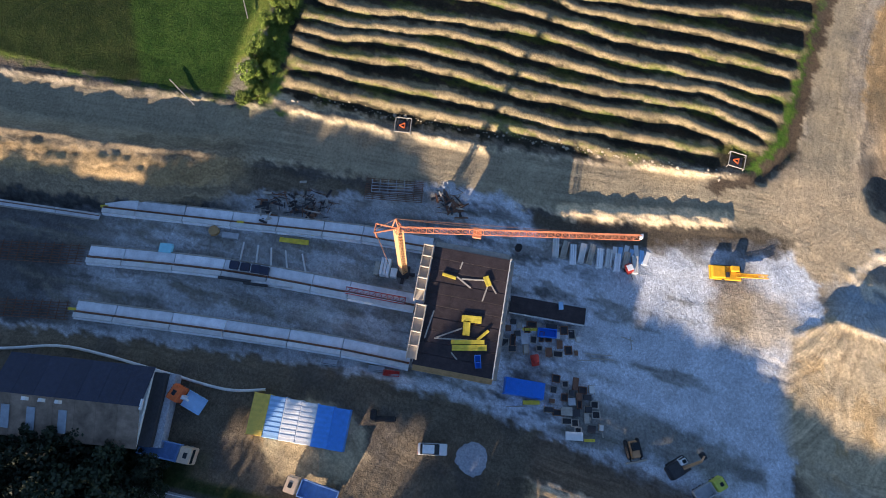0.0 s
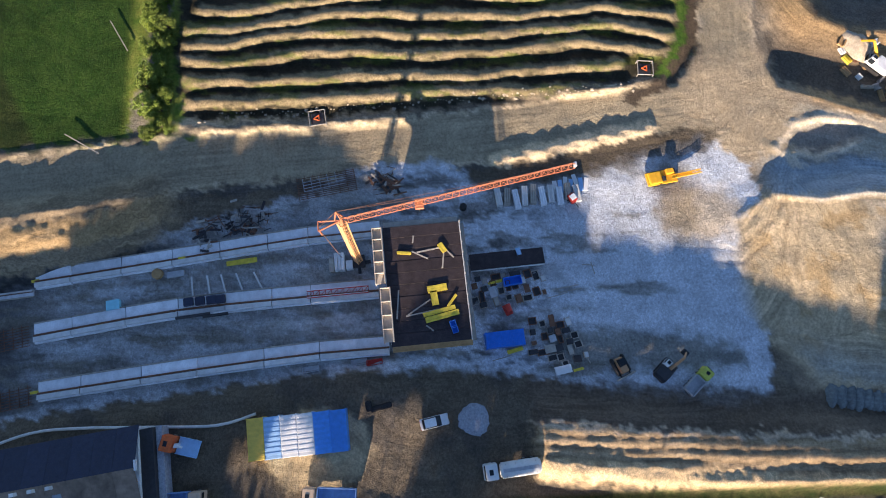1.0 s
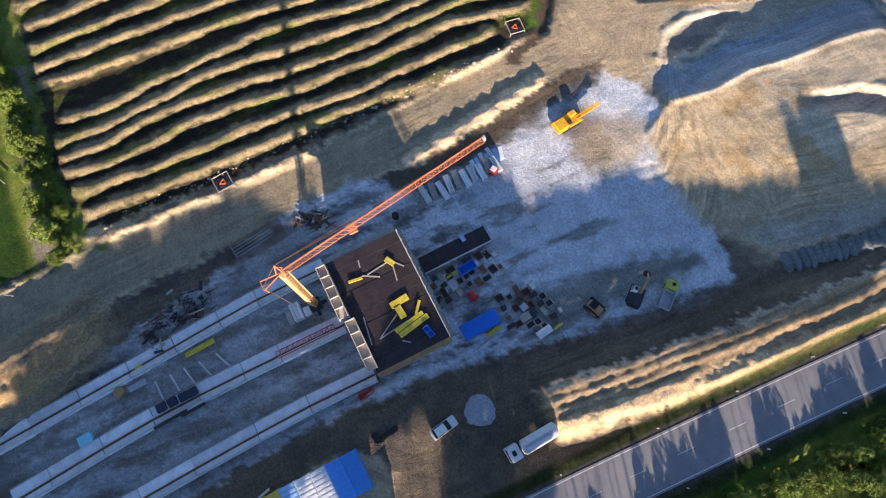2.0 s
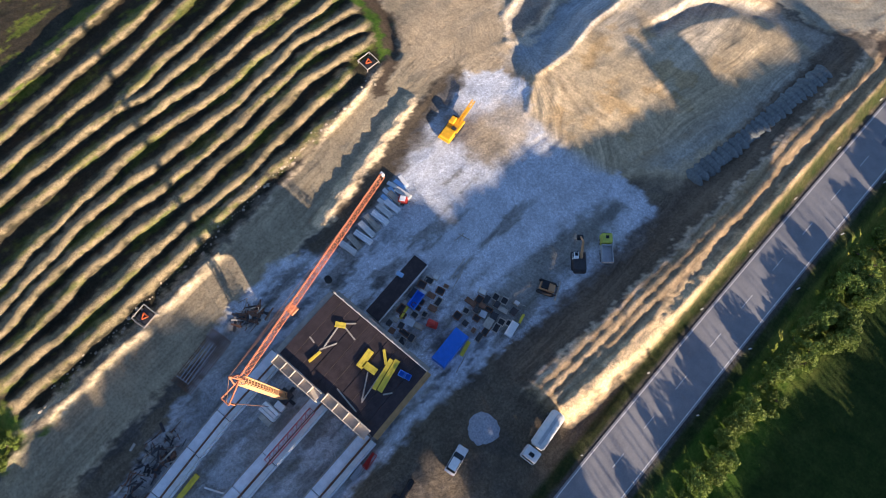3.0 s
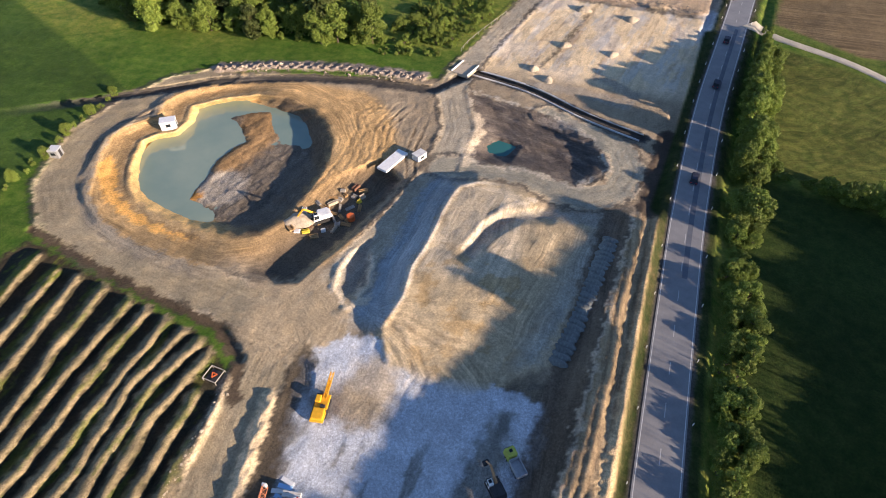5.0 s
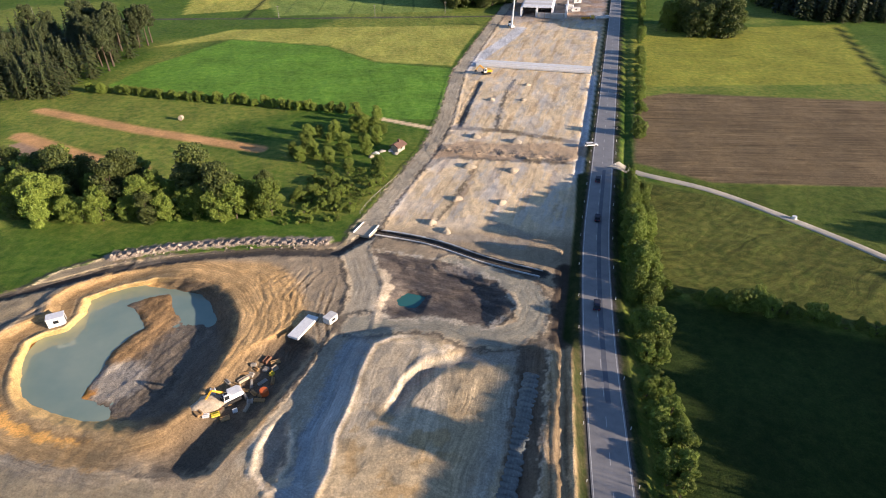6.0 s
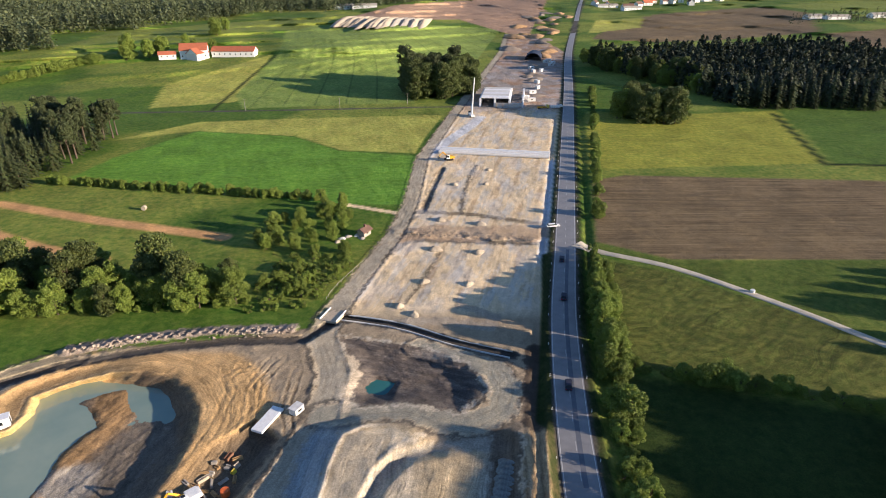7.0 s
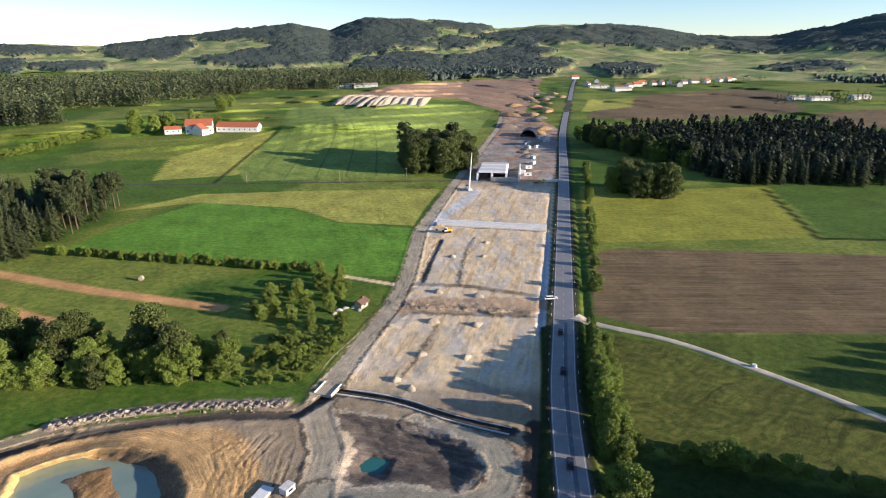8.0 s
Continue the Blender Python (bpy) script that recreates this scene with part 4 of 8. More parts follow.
leaf_dark = leaf_material("needles", (0.030, 0.046, 0.016), (0.075, 0.088, 0.03))
bark = plain("bark", (0.10, 0.075, 0.055), 0.9, vary=0.4, scale=3, bumpy=0.03)


def leaves(bm, rng, centre, radius, count, size, flat=0.8):
    """A clump of small leaf faces with gaps, scattered through an uneven ball."""
    for _ in range(count):
        d = Vector(rng.normal(size=3)).normalized()
        r = radius * (0.55 + 0.45 * rng.random() ** 0.5)
        p = centre + Vector((d.x * r, d.y * r, d.z * r * flat))
        n = (d + 0.8 * Vector(rng.normal(size=3))).normalized()
        t = n.orthogonal().normalized()
        t.rotate(Matrix.Rotation(rng.random() * 6.28, 3, n))
        u, s = n.cross(t), size * (0.6 + 0.8 * rng.random())
        bm.faces.new([bm.verts.new(p + t * s), bm.verts.new(p + u * s * 0.7), bm.verts.new(p - t * s), bm.verts.new(p - u * s * 0.7 + n * s * 0.3)])


def broad_tree(name, label, seed, height_m, wide, bare=0.18, clumps=24, per=70, size=0.34, mat=None, category="tree", girth=0.022):
    """A broadleaf tree or bush: tapered trunk, limbs, and a crown of leaf clumps."""
    rng = np.random.default_rng(seed)
    tree = tagged(new(name), label, category)
    bm, crown = bmesh.new(), bmesh.new()
    top = Vector((rng.normal() * 0.3, rng.normal() * 0.3, height_m * 0.72))
    bar(bm, (0, 0, -0.4), top, height_m * girth + 0.05, 7, 0.05)
    for _ in range(clumps):
        z = bare + (0.95 - bare) * rng.random() ** 0.8
        spread = wide * 0.5 * math.sin(math.pi * min(1, 0.12 + 0.8 * (z - bare) / (1 - bare))) ** 0.7
        a, q = rng.random() * 6.283, 0.35 + 0.65 * rng.random()
        c = Vector((math.cos(a) * spread * q, math.sin(a) * spread * q, z * height_m))
        if _ % 3 == 0 and girth > 0.01:
            bar(bm, top * (0.35 + 0.4 * z), c, 0.09, 5, 0.02)
        leaves(crown, rng, c, wide * (0.13 + 0.10 * rng.random()), per, size)
    part("trunk", bm, bark, tree)
    part("crown", crown, mat or leaf_green, tree)
    return tree


def conifer(name, label, seed, height_m, wide, bare=0.12, rings=13, mat=None):
    """A spruce or pine: straight trunk and drooping branch fans in whorls."""
    rng = np.random.default_rng(seed)
    tree = tagged(new(name), label, "tree")
    bm = bar(bmesh.new(), (0, 0, -0.4), (0, 0, height_m * 0.97), height_m * 0.014 + 0.06, 7, 0.03)
    crown = bmesh.new()
    for k in range(rings):
        f = k / (rings - 1)
        z = height_m * (bare + (0.98 - bare) * f)
        r = wide * 0.5 * (1 - f) ** 0.75 + 0.25
        for i in range(9):
            a = 6.283 * (i + rng.random()) / 9
            d, s = Vector((math.cos(a), math.sin(a), 0)), Vector((-math.sin(a), math.cos(a), 0))
            rr = r * (0.7 + 0.5 * rng.random())
            o = Vector((0, 0, z + rng.normal() * 0.3))
            for q in (0.25, 0.5, 0.75, 1.0):
                c, w = o + d * rr * q - Vector((0, 0, rr * 0.3 * q * q)), rr * 0.26 * (1.2 - q * 0.6)
                t = Vector(rng.normal(size=3)) * 0.25
                crown.faces.new([crown.verts.new(c + s * w), crown.verts.new(c + d * rr * 0.2 + t), crown.verts.new(c - s * w), crown.verts.new(c - d * rr * 0.2 + Vector((0, 0, 0.5)))])
    part("trunk", bm, bark, tree)
    part("crown", crown, mat or leaf_dark, tree)
    return tree


def plant(models, x, y, scale=1.0, up=0.0, spread=0.3, seed=[0]):
    """A copy of one of the models on the ground at a plan place."""
    seed[0] += 1
    rng = random.Random(seed[0])
    mod = models[rng.randrange(len(models))]
    m = Matrix.Translation(on_ground(x, y, up - 0.1)) @ Matrix.Rotation(rng.random() * 6.28, 4, "Z")
    ob = copy_thing(mod, m)
    ob.scale = (scale * (1 - spread / 2 + spread * rng.random()),) * 3
    return ob


# ---------------------------------------------------------------- far hills
hill_mat, nt_, b_ = nodes_of("hill_cover", 0.95)
pos_ = nt_.nodes.new("ShaderNodeTexCoord").outputs["Object"]
att_ = nt_.nodes.new("ShaderNodeAttribute")
att_.attribute_name = "base"
c_ = mix_col(nt_, 1.0, att_.outputs["Color"], ramp(nt_, noise_node(nt_, 0.02, 6, 0.7, pos_), 0.3, 0.7, 0.65, 1.3), "MULTIPLY")
nt_.links.new(c_, b_.inputs["Base Color"])
bump(nt_, b_, noise_node(nt_, 0.08, 5, 0.7, pos_), 0.6, 6.0)
RIDGE_X = [-60, -36, -33, -28, -22, -16, -13, -10, -7, -2, 2, 5, 9, 13, 17, 21, 24, 28, 31, 36, 60]
RIDGE_Y = [0.5, 0.3, 0.4, 0.2, 0.9, 1.8, 2.1, 1.5, 2.4, 2.5, 2.1, 1.7, 2.0, 2.0, 1.8, 1.1, 0.8, 1.0, 1.7, 2.6, 1.0]


def hill_height(r, a):
    """Height of the far land by distance and bearing in degrees: long slopes up to wooded ridges."""
    x, y = r * np.sin(np.radians(a)), r * np.cos(np.radians(a))
    top = EYE_Z + 4500 * np.tan(np.radians(np.interp(a, RIDGE_X, RIDGE_Y, left=0.3, right=0.3))) - 9 + 6 * wob(x, y, 900, 50)
    low = 6 + 14 * smooth(r, 1400, 2200)
    h = low + (top - low) * smooth(r, 1900, 4500) ** 1.5
    return h + (8 * wob(x, y, 1300, 51) + 7 * wob(x, y, 480, 52)) * smooth(r, 2000, 2900)


# woods on the hills: bearing in degrees, distance, half width in degrees, half depth
HILL_WOODS = [(-32.7, 3655, 2.6, 322), (-24.7, 3981, 2.9, 918), (-16.2, 3982, 4.1, 353), (-14.5, 2846, 5.8, 301), (-7.8, 3606, 7.2, 640), (-3.5, 2501, 3.9, 358),
              (-30.5, 2645, 2.4, 238), (-34.4, 2729, 0.9, 364), (1.8, 4305, 2.4, 594), (1.5, 3353, 1.8, 197), (8.8, 3640, 4.6, 330), (18.0, 3800, 5.6, 540)]
HILL_WOODS += [(6.8, 3053, 3.2, 141), (5.4, 2502, 5.3, 411), (27.4, 3820, 4.0, 500), (33.9, 3700, 2.8, 600), (29.9, 2558, 2.8, 180), (16.1, 2363, 2.5, 200)]


def wood_mask(x, y):
    """Above 0 inside a wood, with frayed edges."""
    r, a = np.hypot(x, y), np.degrees(np.arctan2(x, y))
    best = np.full(np.shape(x), -9.0)
    for ca, cr, wa, wr in HILL_WOODS:
        best = np.maximum(best, 1 - np.hypot((a - ca) / wa, (r - cr) / wr))
    return best + 0.14 + 0.22 * wob(x, y, 420, 53) + 0.10 * wob(x, y, 150, 54)


def build_hills():
    rr, aa = np.geomspace(1800, 4900, 170), np.r_[np.linspace(-65, 65, 560), np.linspace(70, 290, 30)]
    r, a = (v.ravel() for v in np.meshgrid(rr, aa))
    x, y = r * np.sin(np.radians(a)), r * np.cos(np.radians(a))
    h = hill_height(r, a) - 26 * smooth(r, 2350, 2000) + smooth(wood_mask(x, y), -0.02, 0.03) * (12 + 2.5 * np.random.default_rng(77).normal(size=len(x)))
    n, m = len(rr), len(aa)
    k = (np.arange(n - 1)[None, :] + n * np.arange(m - 1)[:, None]).ravel()
    me = bpy.data.meshes.new("backdrop")
    me.from_pydata(np.stack([x, y, h], 1).tolist(), [], np.stack([k, k + n, k + n + 1, k + 1], 1).tolist())
    me.polygons.foreach_set("use_smooth", np.ones(len(me.polygons), bool))
    wood = smooth(wood_mask(x, y), -0.03, 0.05)[:, None]
    kind = smooth(wob(x, y, 330, 55), -0.1, 0.2)[:, None]
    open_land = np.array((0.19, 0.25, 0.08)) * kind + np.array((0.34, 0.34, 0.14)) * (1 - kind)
    # wood colour is lifted and blued: distant haze worked into it
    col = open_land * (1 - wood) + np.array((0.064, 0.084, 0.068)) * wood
    at = me.attributes.new("base", "FLOAT_COLOR", "POINT")
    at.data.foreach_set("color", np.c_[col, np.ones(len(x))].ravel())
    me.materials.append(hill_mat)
    return tagged(new("backdrop", me), "wooded hills and fields on the horizon", "hills", kind="structure")


build_hills()


def wood_stuff(name, label, places, rng, lo, hi, mat):
    """A far wood: many small jagged cones in one mesh."""
    n, sides = len(places), 6
    base = np.array(places)
    hgt = lo + (hi - lo) * rng.random(n)
    wid = hgt * (0.36 + 0.16 * rng.random(n))
    ang = np.arange(sides) * 6.2832 / sides
    verts, faces = [], []
    for lev, (z, q) in enumerate(((0.02, 0.75), (0.42, 1.0), (0.78, 0.66))):
        jit = 0.65 + 0.7 * rng.random((n, sides))
        a = ang[None, :] + rng.random((n, 1)) * 6.28
        verts.append(np.stack([base[:, :1] + np.cos(a) * wid[:, None] * q * jit, base[:, 1:2] + np.sin(a) * wid[:, None] * q * jit,
                               base[:, 2:3] + (hgt[:, None] * (z + 0.06 * rng.normal(size=(n, sides))))], 2))
    tip = base + np.stack([wid * 0.2 * rng.normal(size=n), wid * 0.2 * rng.normal(size=n), hgt], 1)
    v = np.concatenate([*verts, tip[:, None, :]], 1)
    per = 3 * sides + 1
    for k in range(n):
        o = k * per
        for i in range(sides):
            j = (i + 1) % sides
            faces += [(o + i, o + j, o + sides + j, o + sides + i), (o + sides + i, o + sides + j, o + 2 * sides + j, o + 2 * sides + i), (o + 2 * sides + i, o + 2 * sides + j, o + per - 1)]
    me = bpy.data.meshes.new(name)
    me.from_pydata(v.reshape(-1, 3).tolist(), [], faces)
    me.polygons.foreach_set("use_smooth", np.ones(len(me.polygons), bool))
    me.materials.append(mat)
    return tagged(new(name, me), label, "forest", kind="stuff")


def leafy_wood(name, label, places, rng, lo, hi, mat, per=80, conic=0.7):
    """A wood seen from nearer: every tree is a pointed cloud of small branch faces."""
    base = np.repeat(np.array(places), per, 0)
    n = len(places)
    hgt = lo + (hi - lo) * rng.random(n) ** 0.8
    wid = np.repeat(hgt * (0.15 + 0.07 * rng.random(n)), per)
    hgt = np.repeat(hgt, per)
    f, a = rng.random(n * per) ** 0.85, rng.random(n * per) * 6.2832
    r = wid * (1 - f) ** conic * (0.6 + 0.5 * rng.random(n * per)) + 0.15
    out = np.stack([np.cos(a), np.sin(a), np.zeros_like(a)], 1)
    c = base + out * r[:, None]
    c[:, 2] += hgt * (0.05 + 0.95 * f)
    side = np.stack([-np.sin(a), np.cos(a), 0.5 * rng.normal(size=n * per)], 1)
    down = out * 0.8 + 0.3 * rng.normal(size=(n * per, 3))
    down[:, 2] -= 0.5
    s = (hgt * (0.035 + 0.03 * rng.random(n * per)))[:, None]
    v = np.stack([c + side * s, c - down * s, c - side * s, c + down * s], 1)
    me = bpy.data.meshes.new(name)
    me.from_pydata(v.reshape(-1, 3).tolist(), [], np.arange(4 * n * per).reshape(-1, 4).tolist())
    me.materials.append(mat)
    return tagged(new(name, me), label, "forest", kind="stuff")


def scatter(poly, count, rng, gap=0.0):
    """Random plan places inside an outline, at least gap apart."""
    xs, ys = [p[0] for p in poly], [p[1] for p in poly]
    out = []
    for _ in range(count * 30):
        if len(out) >= count:
            break
        x, y = min(xs) + rng.random() * (max(xs) - min(xs)), min(ys) + rng.random() * (max(ys) - min(ys))
        if inside(np.array([x]), np.array([y]), poly)[0] > 0 and all((x - a) ** 2 + (y - b) ** 2 > gap * gap for a, b in out):
            out.append((x, y))
    return out


# far needles paler and bluer, standing for haze in the distance
hazed_green = leaf_material("hazed_conifers", (0.060, 0.080, 0.066), (0.074, 0.094, 0.076))
mixed_green = leaf_material("mixed_wood", (0.048, 0.066, 0.032), (0.098, 0.112, 0.046))
spruce_green = leaf_material("spruce_needles", (0.016, 0.026, 0.014), (0.030, 0.042, 0.018))
rng_ = np.random.default_rng(5)
a_, r_ = rng_.uniform(-42, 42, 90000), 2050 + 2750 * rng_.random(90000) ** 0.8
x_, y_ = r_ * np.sin(np.radians(a_)), r_ * np.cos(np.radians(a_))
keep = (wood_mask(x_, y_) > 0.0) & (np.abs(x_ - 0.22 * y_) > 30 + 0.02 * r_)
wood_stuff("far_woods", "dark mixed woods covering the distant hills", np.stack([x_, y_, hill_height(r_, a_) - 2], 1)[keep][:9000], rng_, 12, 19, hazed_green)


def plan_wood(name, label, poly, count, lo, hi, mat, per=0, conic=0.7):
    rng = np.random.default_rng(len(name) + count)
    xs, ys = np.array([p[0] for p in poly]), np.array([p[1] for p in poly])
    x, y = rng.uniform(xs.min(), xs.max(), count * 5), rng.uniform(ys.min(), ys.max(), count * 5)
    ok = inside(x, y, poly) > 6 * wob(x, y, 40, 60)
    x, y = x[ok][:count], y[ok][:count]
    h = height(x, y)
    s = (EYE_Z - h) / EYE_Z
    grow = 1 + 0.30 * wob(x, y, 95, 93)
    keep = wob(x, y, 150, 94) > -0.72
    x, y, h, s, grow = x[keep], y[keep], h[keep], s[keep], grow[keep]
    at = np.stack([x * s, y * s, h - 0.5 - 13 * (1 - grow)], 1)
    return leafy_wood(name, label, at, rng, lo, hi, mat, per, conic) if per else wood_stuff(name, label, at, rng, lo, hi, mat)


WOOD_WEST = [(-800, 1000), (-640, 990), (-545, 1100), (-400, 1480), (-250, 1560), (-60, 1900), (-50, 2200), (-400, 2300), (-900, 1900), (-1300, 1300)]
plan_wood("spruce_wood", "dark spruce wood along the far edge of the meadows", WOOD_WEST, 6500, 12, 27, mixed_green, 40, 0.35)
plan_wood("valley_wood", "dark mixed wood beside the meadows", [(-900, 880), (-640, 820), (-520, 800), (-520, 850), (-640, 960), (-820, 1000), (-1100, 1100)], 1000, 12, 26, mixed_green, 46, 0.35)
plan_wood("roadside_wood", "dark spruce wood beyond the meadow", [(150, 690), (205, 520), (215, 455), (420, 440), (520, 620), (420, 760), (250, 720)], 900, 10, 24, spruce_green, 130, 0.55)
plan_wood("roadside_thicket", "dark broadleaf trees in the spruce wood", [(150, 690), (205, 520), (215, 455), (420, 440), (520, 620), (420, 760), (250, 720)], 800, 10, 21, mixed_green, 130, 0.4)
plan_wood("hill_wood", "mixed wood across the valley", [(-30, 1950), (560, 2900), (300, 2900), (-150, 2300)], 1200, 14, 22, hazed_green)
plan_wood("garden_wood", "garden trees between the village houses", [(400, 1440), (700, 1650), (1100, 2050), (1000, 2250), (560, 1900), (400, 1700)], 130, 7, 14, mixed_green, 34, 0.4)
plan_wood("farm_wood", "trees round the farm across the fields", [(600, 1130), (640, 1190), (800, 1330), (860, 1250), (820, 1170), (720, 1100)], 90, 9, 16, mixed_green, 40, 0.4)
plan_wood("copse", "dark wood on the slope", [(1150, 1900), (1700, 1500), (1900, 1900), (1300, 2300)], 700, 12, 20, hazed_green)


# ---------------------------------------------------------------- trees near the site
def store(ob):
    """A model stands far below the ground, only to be copied; it is taken away at the end."""
    MODELS.append(ob)
    return ob


MODELS = []
leaf_mid = leaf_material("dark_leaves", (0.040, 0.062, 0.014), (0.115, 0.135, 0.030))
ash = [store(broad_tree("broadleaf_tree", "green broadleaf tree with a rounded crown", s, 15, 10, 0.06, 52, 170, 0.26)) for s in (1, 2, 3)]
bush = [store(broad_tree("bush", "bright green leafy bush", s, 5, 5.2, 0.03, 30, 150, 0.16, category="bush")) for s in (4, 5, 6)]
shrub = [store(broad_tree("shrub", "low green shrub in rough grass", s, 2.4, 3.0, 0.02, 14, 90, 0.12, category="shrub")) for s in (7, 8)]
spruce = [store(conifer("spruce_tree", "dark green spruce tree", s, 22, 8.0, 0.06, 14)) for s in (9, 10)]
pine = [store(broad_tree("pine_tree", "tall pine tree with bare trunk and dark crown", s, 24, 8.5, 0.45, 40, 130, 0.34, leaf_dark)) for s in (11, 12, 13)]
tall_pine = [store(broad_tree("pine_tree", "unseen tall pine tree with a long bare trunk, shading the site", s, 24, 11.0, 0.88, 34, 80, 0.6, leaf_dark, girth=0.006)) for s in (14, 15)]

slim_pine = [store(broad_tree("pine_tree", "unseen slim tall pine tree, shading the heaped fill", s, 24, 4.6, 0.80, 26, 70, 0.5, leaf_dark, girth=0.006)) for s in (18,)]

belt_ash = [store(broad_tree("ash_tree", "unseen leafy green ash tree in the shelter belt", s, 15, 10, 0.06, 40, 80, 0.42)) for s in (21, 22)]
oak = [store(broad_tree("oak_tree", "dense dark green tree with a tall rounded crown", s, 20, 11, 0.04, 70, 170, 0.34, leaf_mid)) for s in (19, 20)]
# darker copy of the shrub; the shade is in its leaf colour
dark_shrub = [store(broad_tree("thicket_bush", "dark green bush in deep shade", s, 3.2, 3.4, 0.02, 14, 90, 0.14, spruce_green, "bush")) for s in (28, 29)]
hedge_ash = [store(broad_tree("hedge_tree", "slim green tree in the roadside hedge", s, 15, 7.0, 0.05, 46, 150, 0.26)) for s in (23, 24)]
mid_pine = [store(broad_tree("pine_tree", "unseen tall pine tree, bare trunk and level crown set for shade", s, 24, 9.0, 0.925, 36, 80, 0.5, leaf_dark, girth=0.006)) for s in (30, 31)]
thin_pine = [store(broad_tree("pine_tree", "unseen tall pine tree with a small flat crown set for shade", s, 24, 5.5, 0.925, 34, 70, 0.45, leaf_dark, girth=0.006)) for s in (25, 26)]
bare_tree = store(broad_tree("dead_tree", "slender unseen tree over the belt, added for a pole-like shadow", 27, 24, 0.7, 0.5, 10, 20, 0.2, leaf_dark, girth=0.01))
rng_ = random.Random(8)
for x, y in scatter([(-170, 168), (-140, 156), (-118, 160), (-92, 160), (-66, 165), (-72, 176), (-110, 182), (-160, 185)], 90, rng_, 3.4):
    plant(rng_.choice((ash, ash, ash, oak, bush)), x, y, 0.45 + 0.5 * rng_.random())
for x, y in scatter([(-76, 205), (-66, 238), (-52, 252), (-40, 250), (-38, 228), (-52, 204)], 22, rng_, 4.0):
    plant(ash, x, y, 0.28 + 0.3 * rng_.random())
for x, y in scatter([(-66, 160), (-44, 164), (-34, 190), (-37, 205), (-62, 200)], 130, rng_, 1.4):
    plant(bush if rng_.random() < 0.1 else shrub, x, y, 0.4 + 0.6 * rng_.random())
for k in range(64):
    f = k / 63
    plant(bush, -199 + 140 * f + rng_.uniform(-1.5, 1.5), 286 - 26 * f + rng_.uniform(-1.2, 1.2), 0.55 + 0.4 * rng_.random())
for x, y in scatter([(-206, 272), (-205, 345), (-225, 400), (-290, 385), (-300, 270)], 190, rng_, 4):
    plant(spruce if rng_.random() < 0.75 else pine, x, y, 0.7 + 0.3 * rng_.random())
for x, y in scatter([(-214, 345), (-207, 380), (-232, 395), (-252, 380), (-240, 340)], 22, rng_, 4):
    plant(pine, x, y, 0.8 + 0.25 * rng_.random())
for x, y in scatter([(-38, 500), (-25, 488), (10, 492), (24, 510), (20, 560), (-30, 560)], 46, rng_, 6.5):
    plant(oak if rng_.random() < 0.8 else pine, x, y, 1.15 + 0.3 * rng_.random())
for x, y in scatter([(112, 425), (122, 406), (155, 400), (162, 412), (140, 440)], 15, rng_, 6):
    plant(oak if rng_.random() < 0.7 else ash, x, y, 0.95 + 0.3 * rng_.random())
for x, y in scatter([(148, 680), (160, 620), (200, 520), (216, 500), (216, 540), (190, 640)], 40, rng_, 7):
    plant(oak if rng_.random() < 0.6 else ash, x, y, 0.8 + 0.35 * rng_.random())
for x, y in scatter([(205, 505), (220, 448), (330, 436), (330, 470), (225, 520)], 70, rng_, 6):
    plant(spruce, x, y, 0.75 + 0.4 * rng_.random())
for k in range(44):
    f = k / 43
    plant(bush, -416 + 20 * f + rng_.uniform(-3, 3), 555 + 165 * f, 1.1 + 0.7 * rng_.random())
for x, y in ((-366, 1010), (-358, 1000), (-349, 850), (-362, 762), (-352, 745), (-345, 770), (-372, 740), (-368, 722)):
    plant(ash, x, y, 1.0 + 0.5 * rng_.random())
for x, y in scatter([(11.5, -75), (17.5, -75), (16.5, -34), (11, -40)], 46, rng_, 1.6):
    plant(dark_shrub, x, y, 0.6 + 0.5 * rng_.random())
for x, y in scatter([(10.5, -110), (25, -110), (24, -46), (12, -38)], 70, rng_, 2.2):
    plant(dark_shrub, x, y, 1.5 + 0.7 * rng_.random())
# hedge on the far side of the main road, with gaps that let bars of light through
for p, side in along(ROAD[2:11], 2.4):
    d = 8.3 + 1.6 * rng_.random()
    thick = math.sin(0.60 * p.y) + 0.7 * math.sin(0.23 * p.y + 1.0) > -0.15
    if p.y < 190:
        plant(shrub, p.x + side.x * d, p.y + side.y * d, (0.7 if thick or p.y < 95 or p.y > 150 else 0.35) + (0.4 if thick else 0.2) * rng_.random())
        if thick:
            plant(bush, p.x + side.x * (d + 1), p.y + side.y * (d + 1), 0.62 + 0.22 * rng_.random())
            if p.y > 50:
                plant(bush, p.x + side.x * (d + 4.5), p.y + side.y * (d + 4.5), (0.65 if p.y < 112 else 0.95) + (0.25 if p.y < 112 else 0.45) * rng_.random())
        else:
            plant(shrub, p.x + side.x * (d + 3), p.y + side.y * (d + 3), (0.55 if 95 < p.y < 150 else 0.9) + 0.3 * rng_.random())
    elif p.y > 235 and rng_.random() < 0.5:
        plant(bush if rng_.random() < 0.6 else shrub, p.x + side.x * (d + 0.02 * p.y), p.y, 0.7 + 0.6 * rng_.random())
for k in range(26):
    f = k / 25
    plant(bush if rng_.random() < 0.5 else shrub, 46 + 60 * f + rng_.uniform(-1, 1), 132 - 18 * f + rng_.uniform(-1.4, 1.4), 0.5 + 0.6 * rng_.random())
for k in range(16):
    plant(shrub if k % 3 else bush, -129 + rng_.uniform(-1, 1), 72 + 3.2 * k, 0.6)
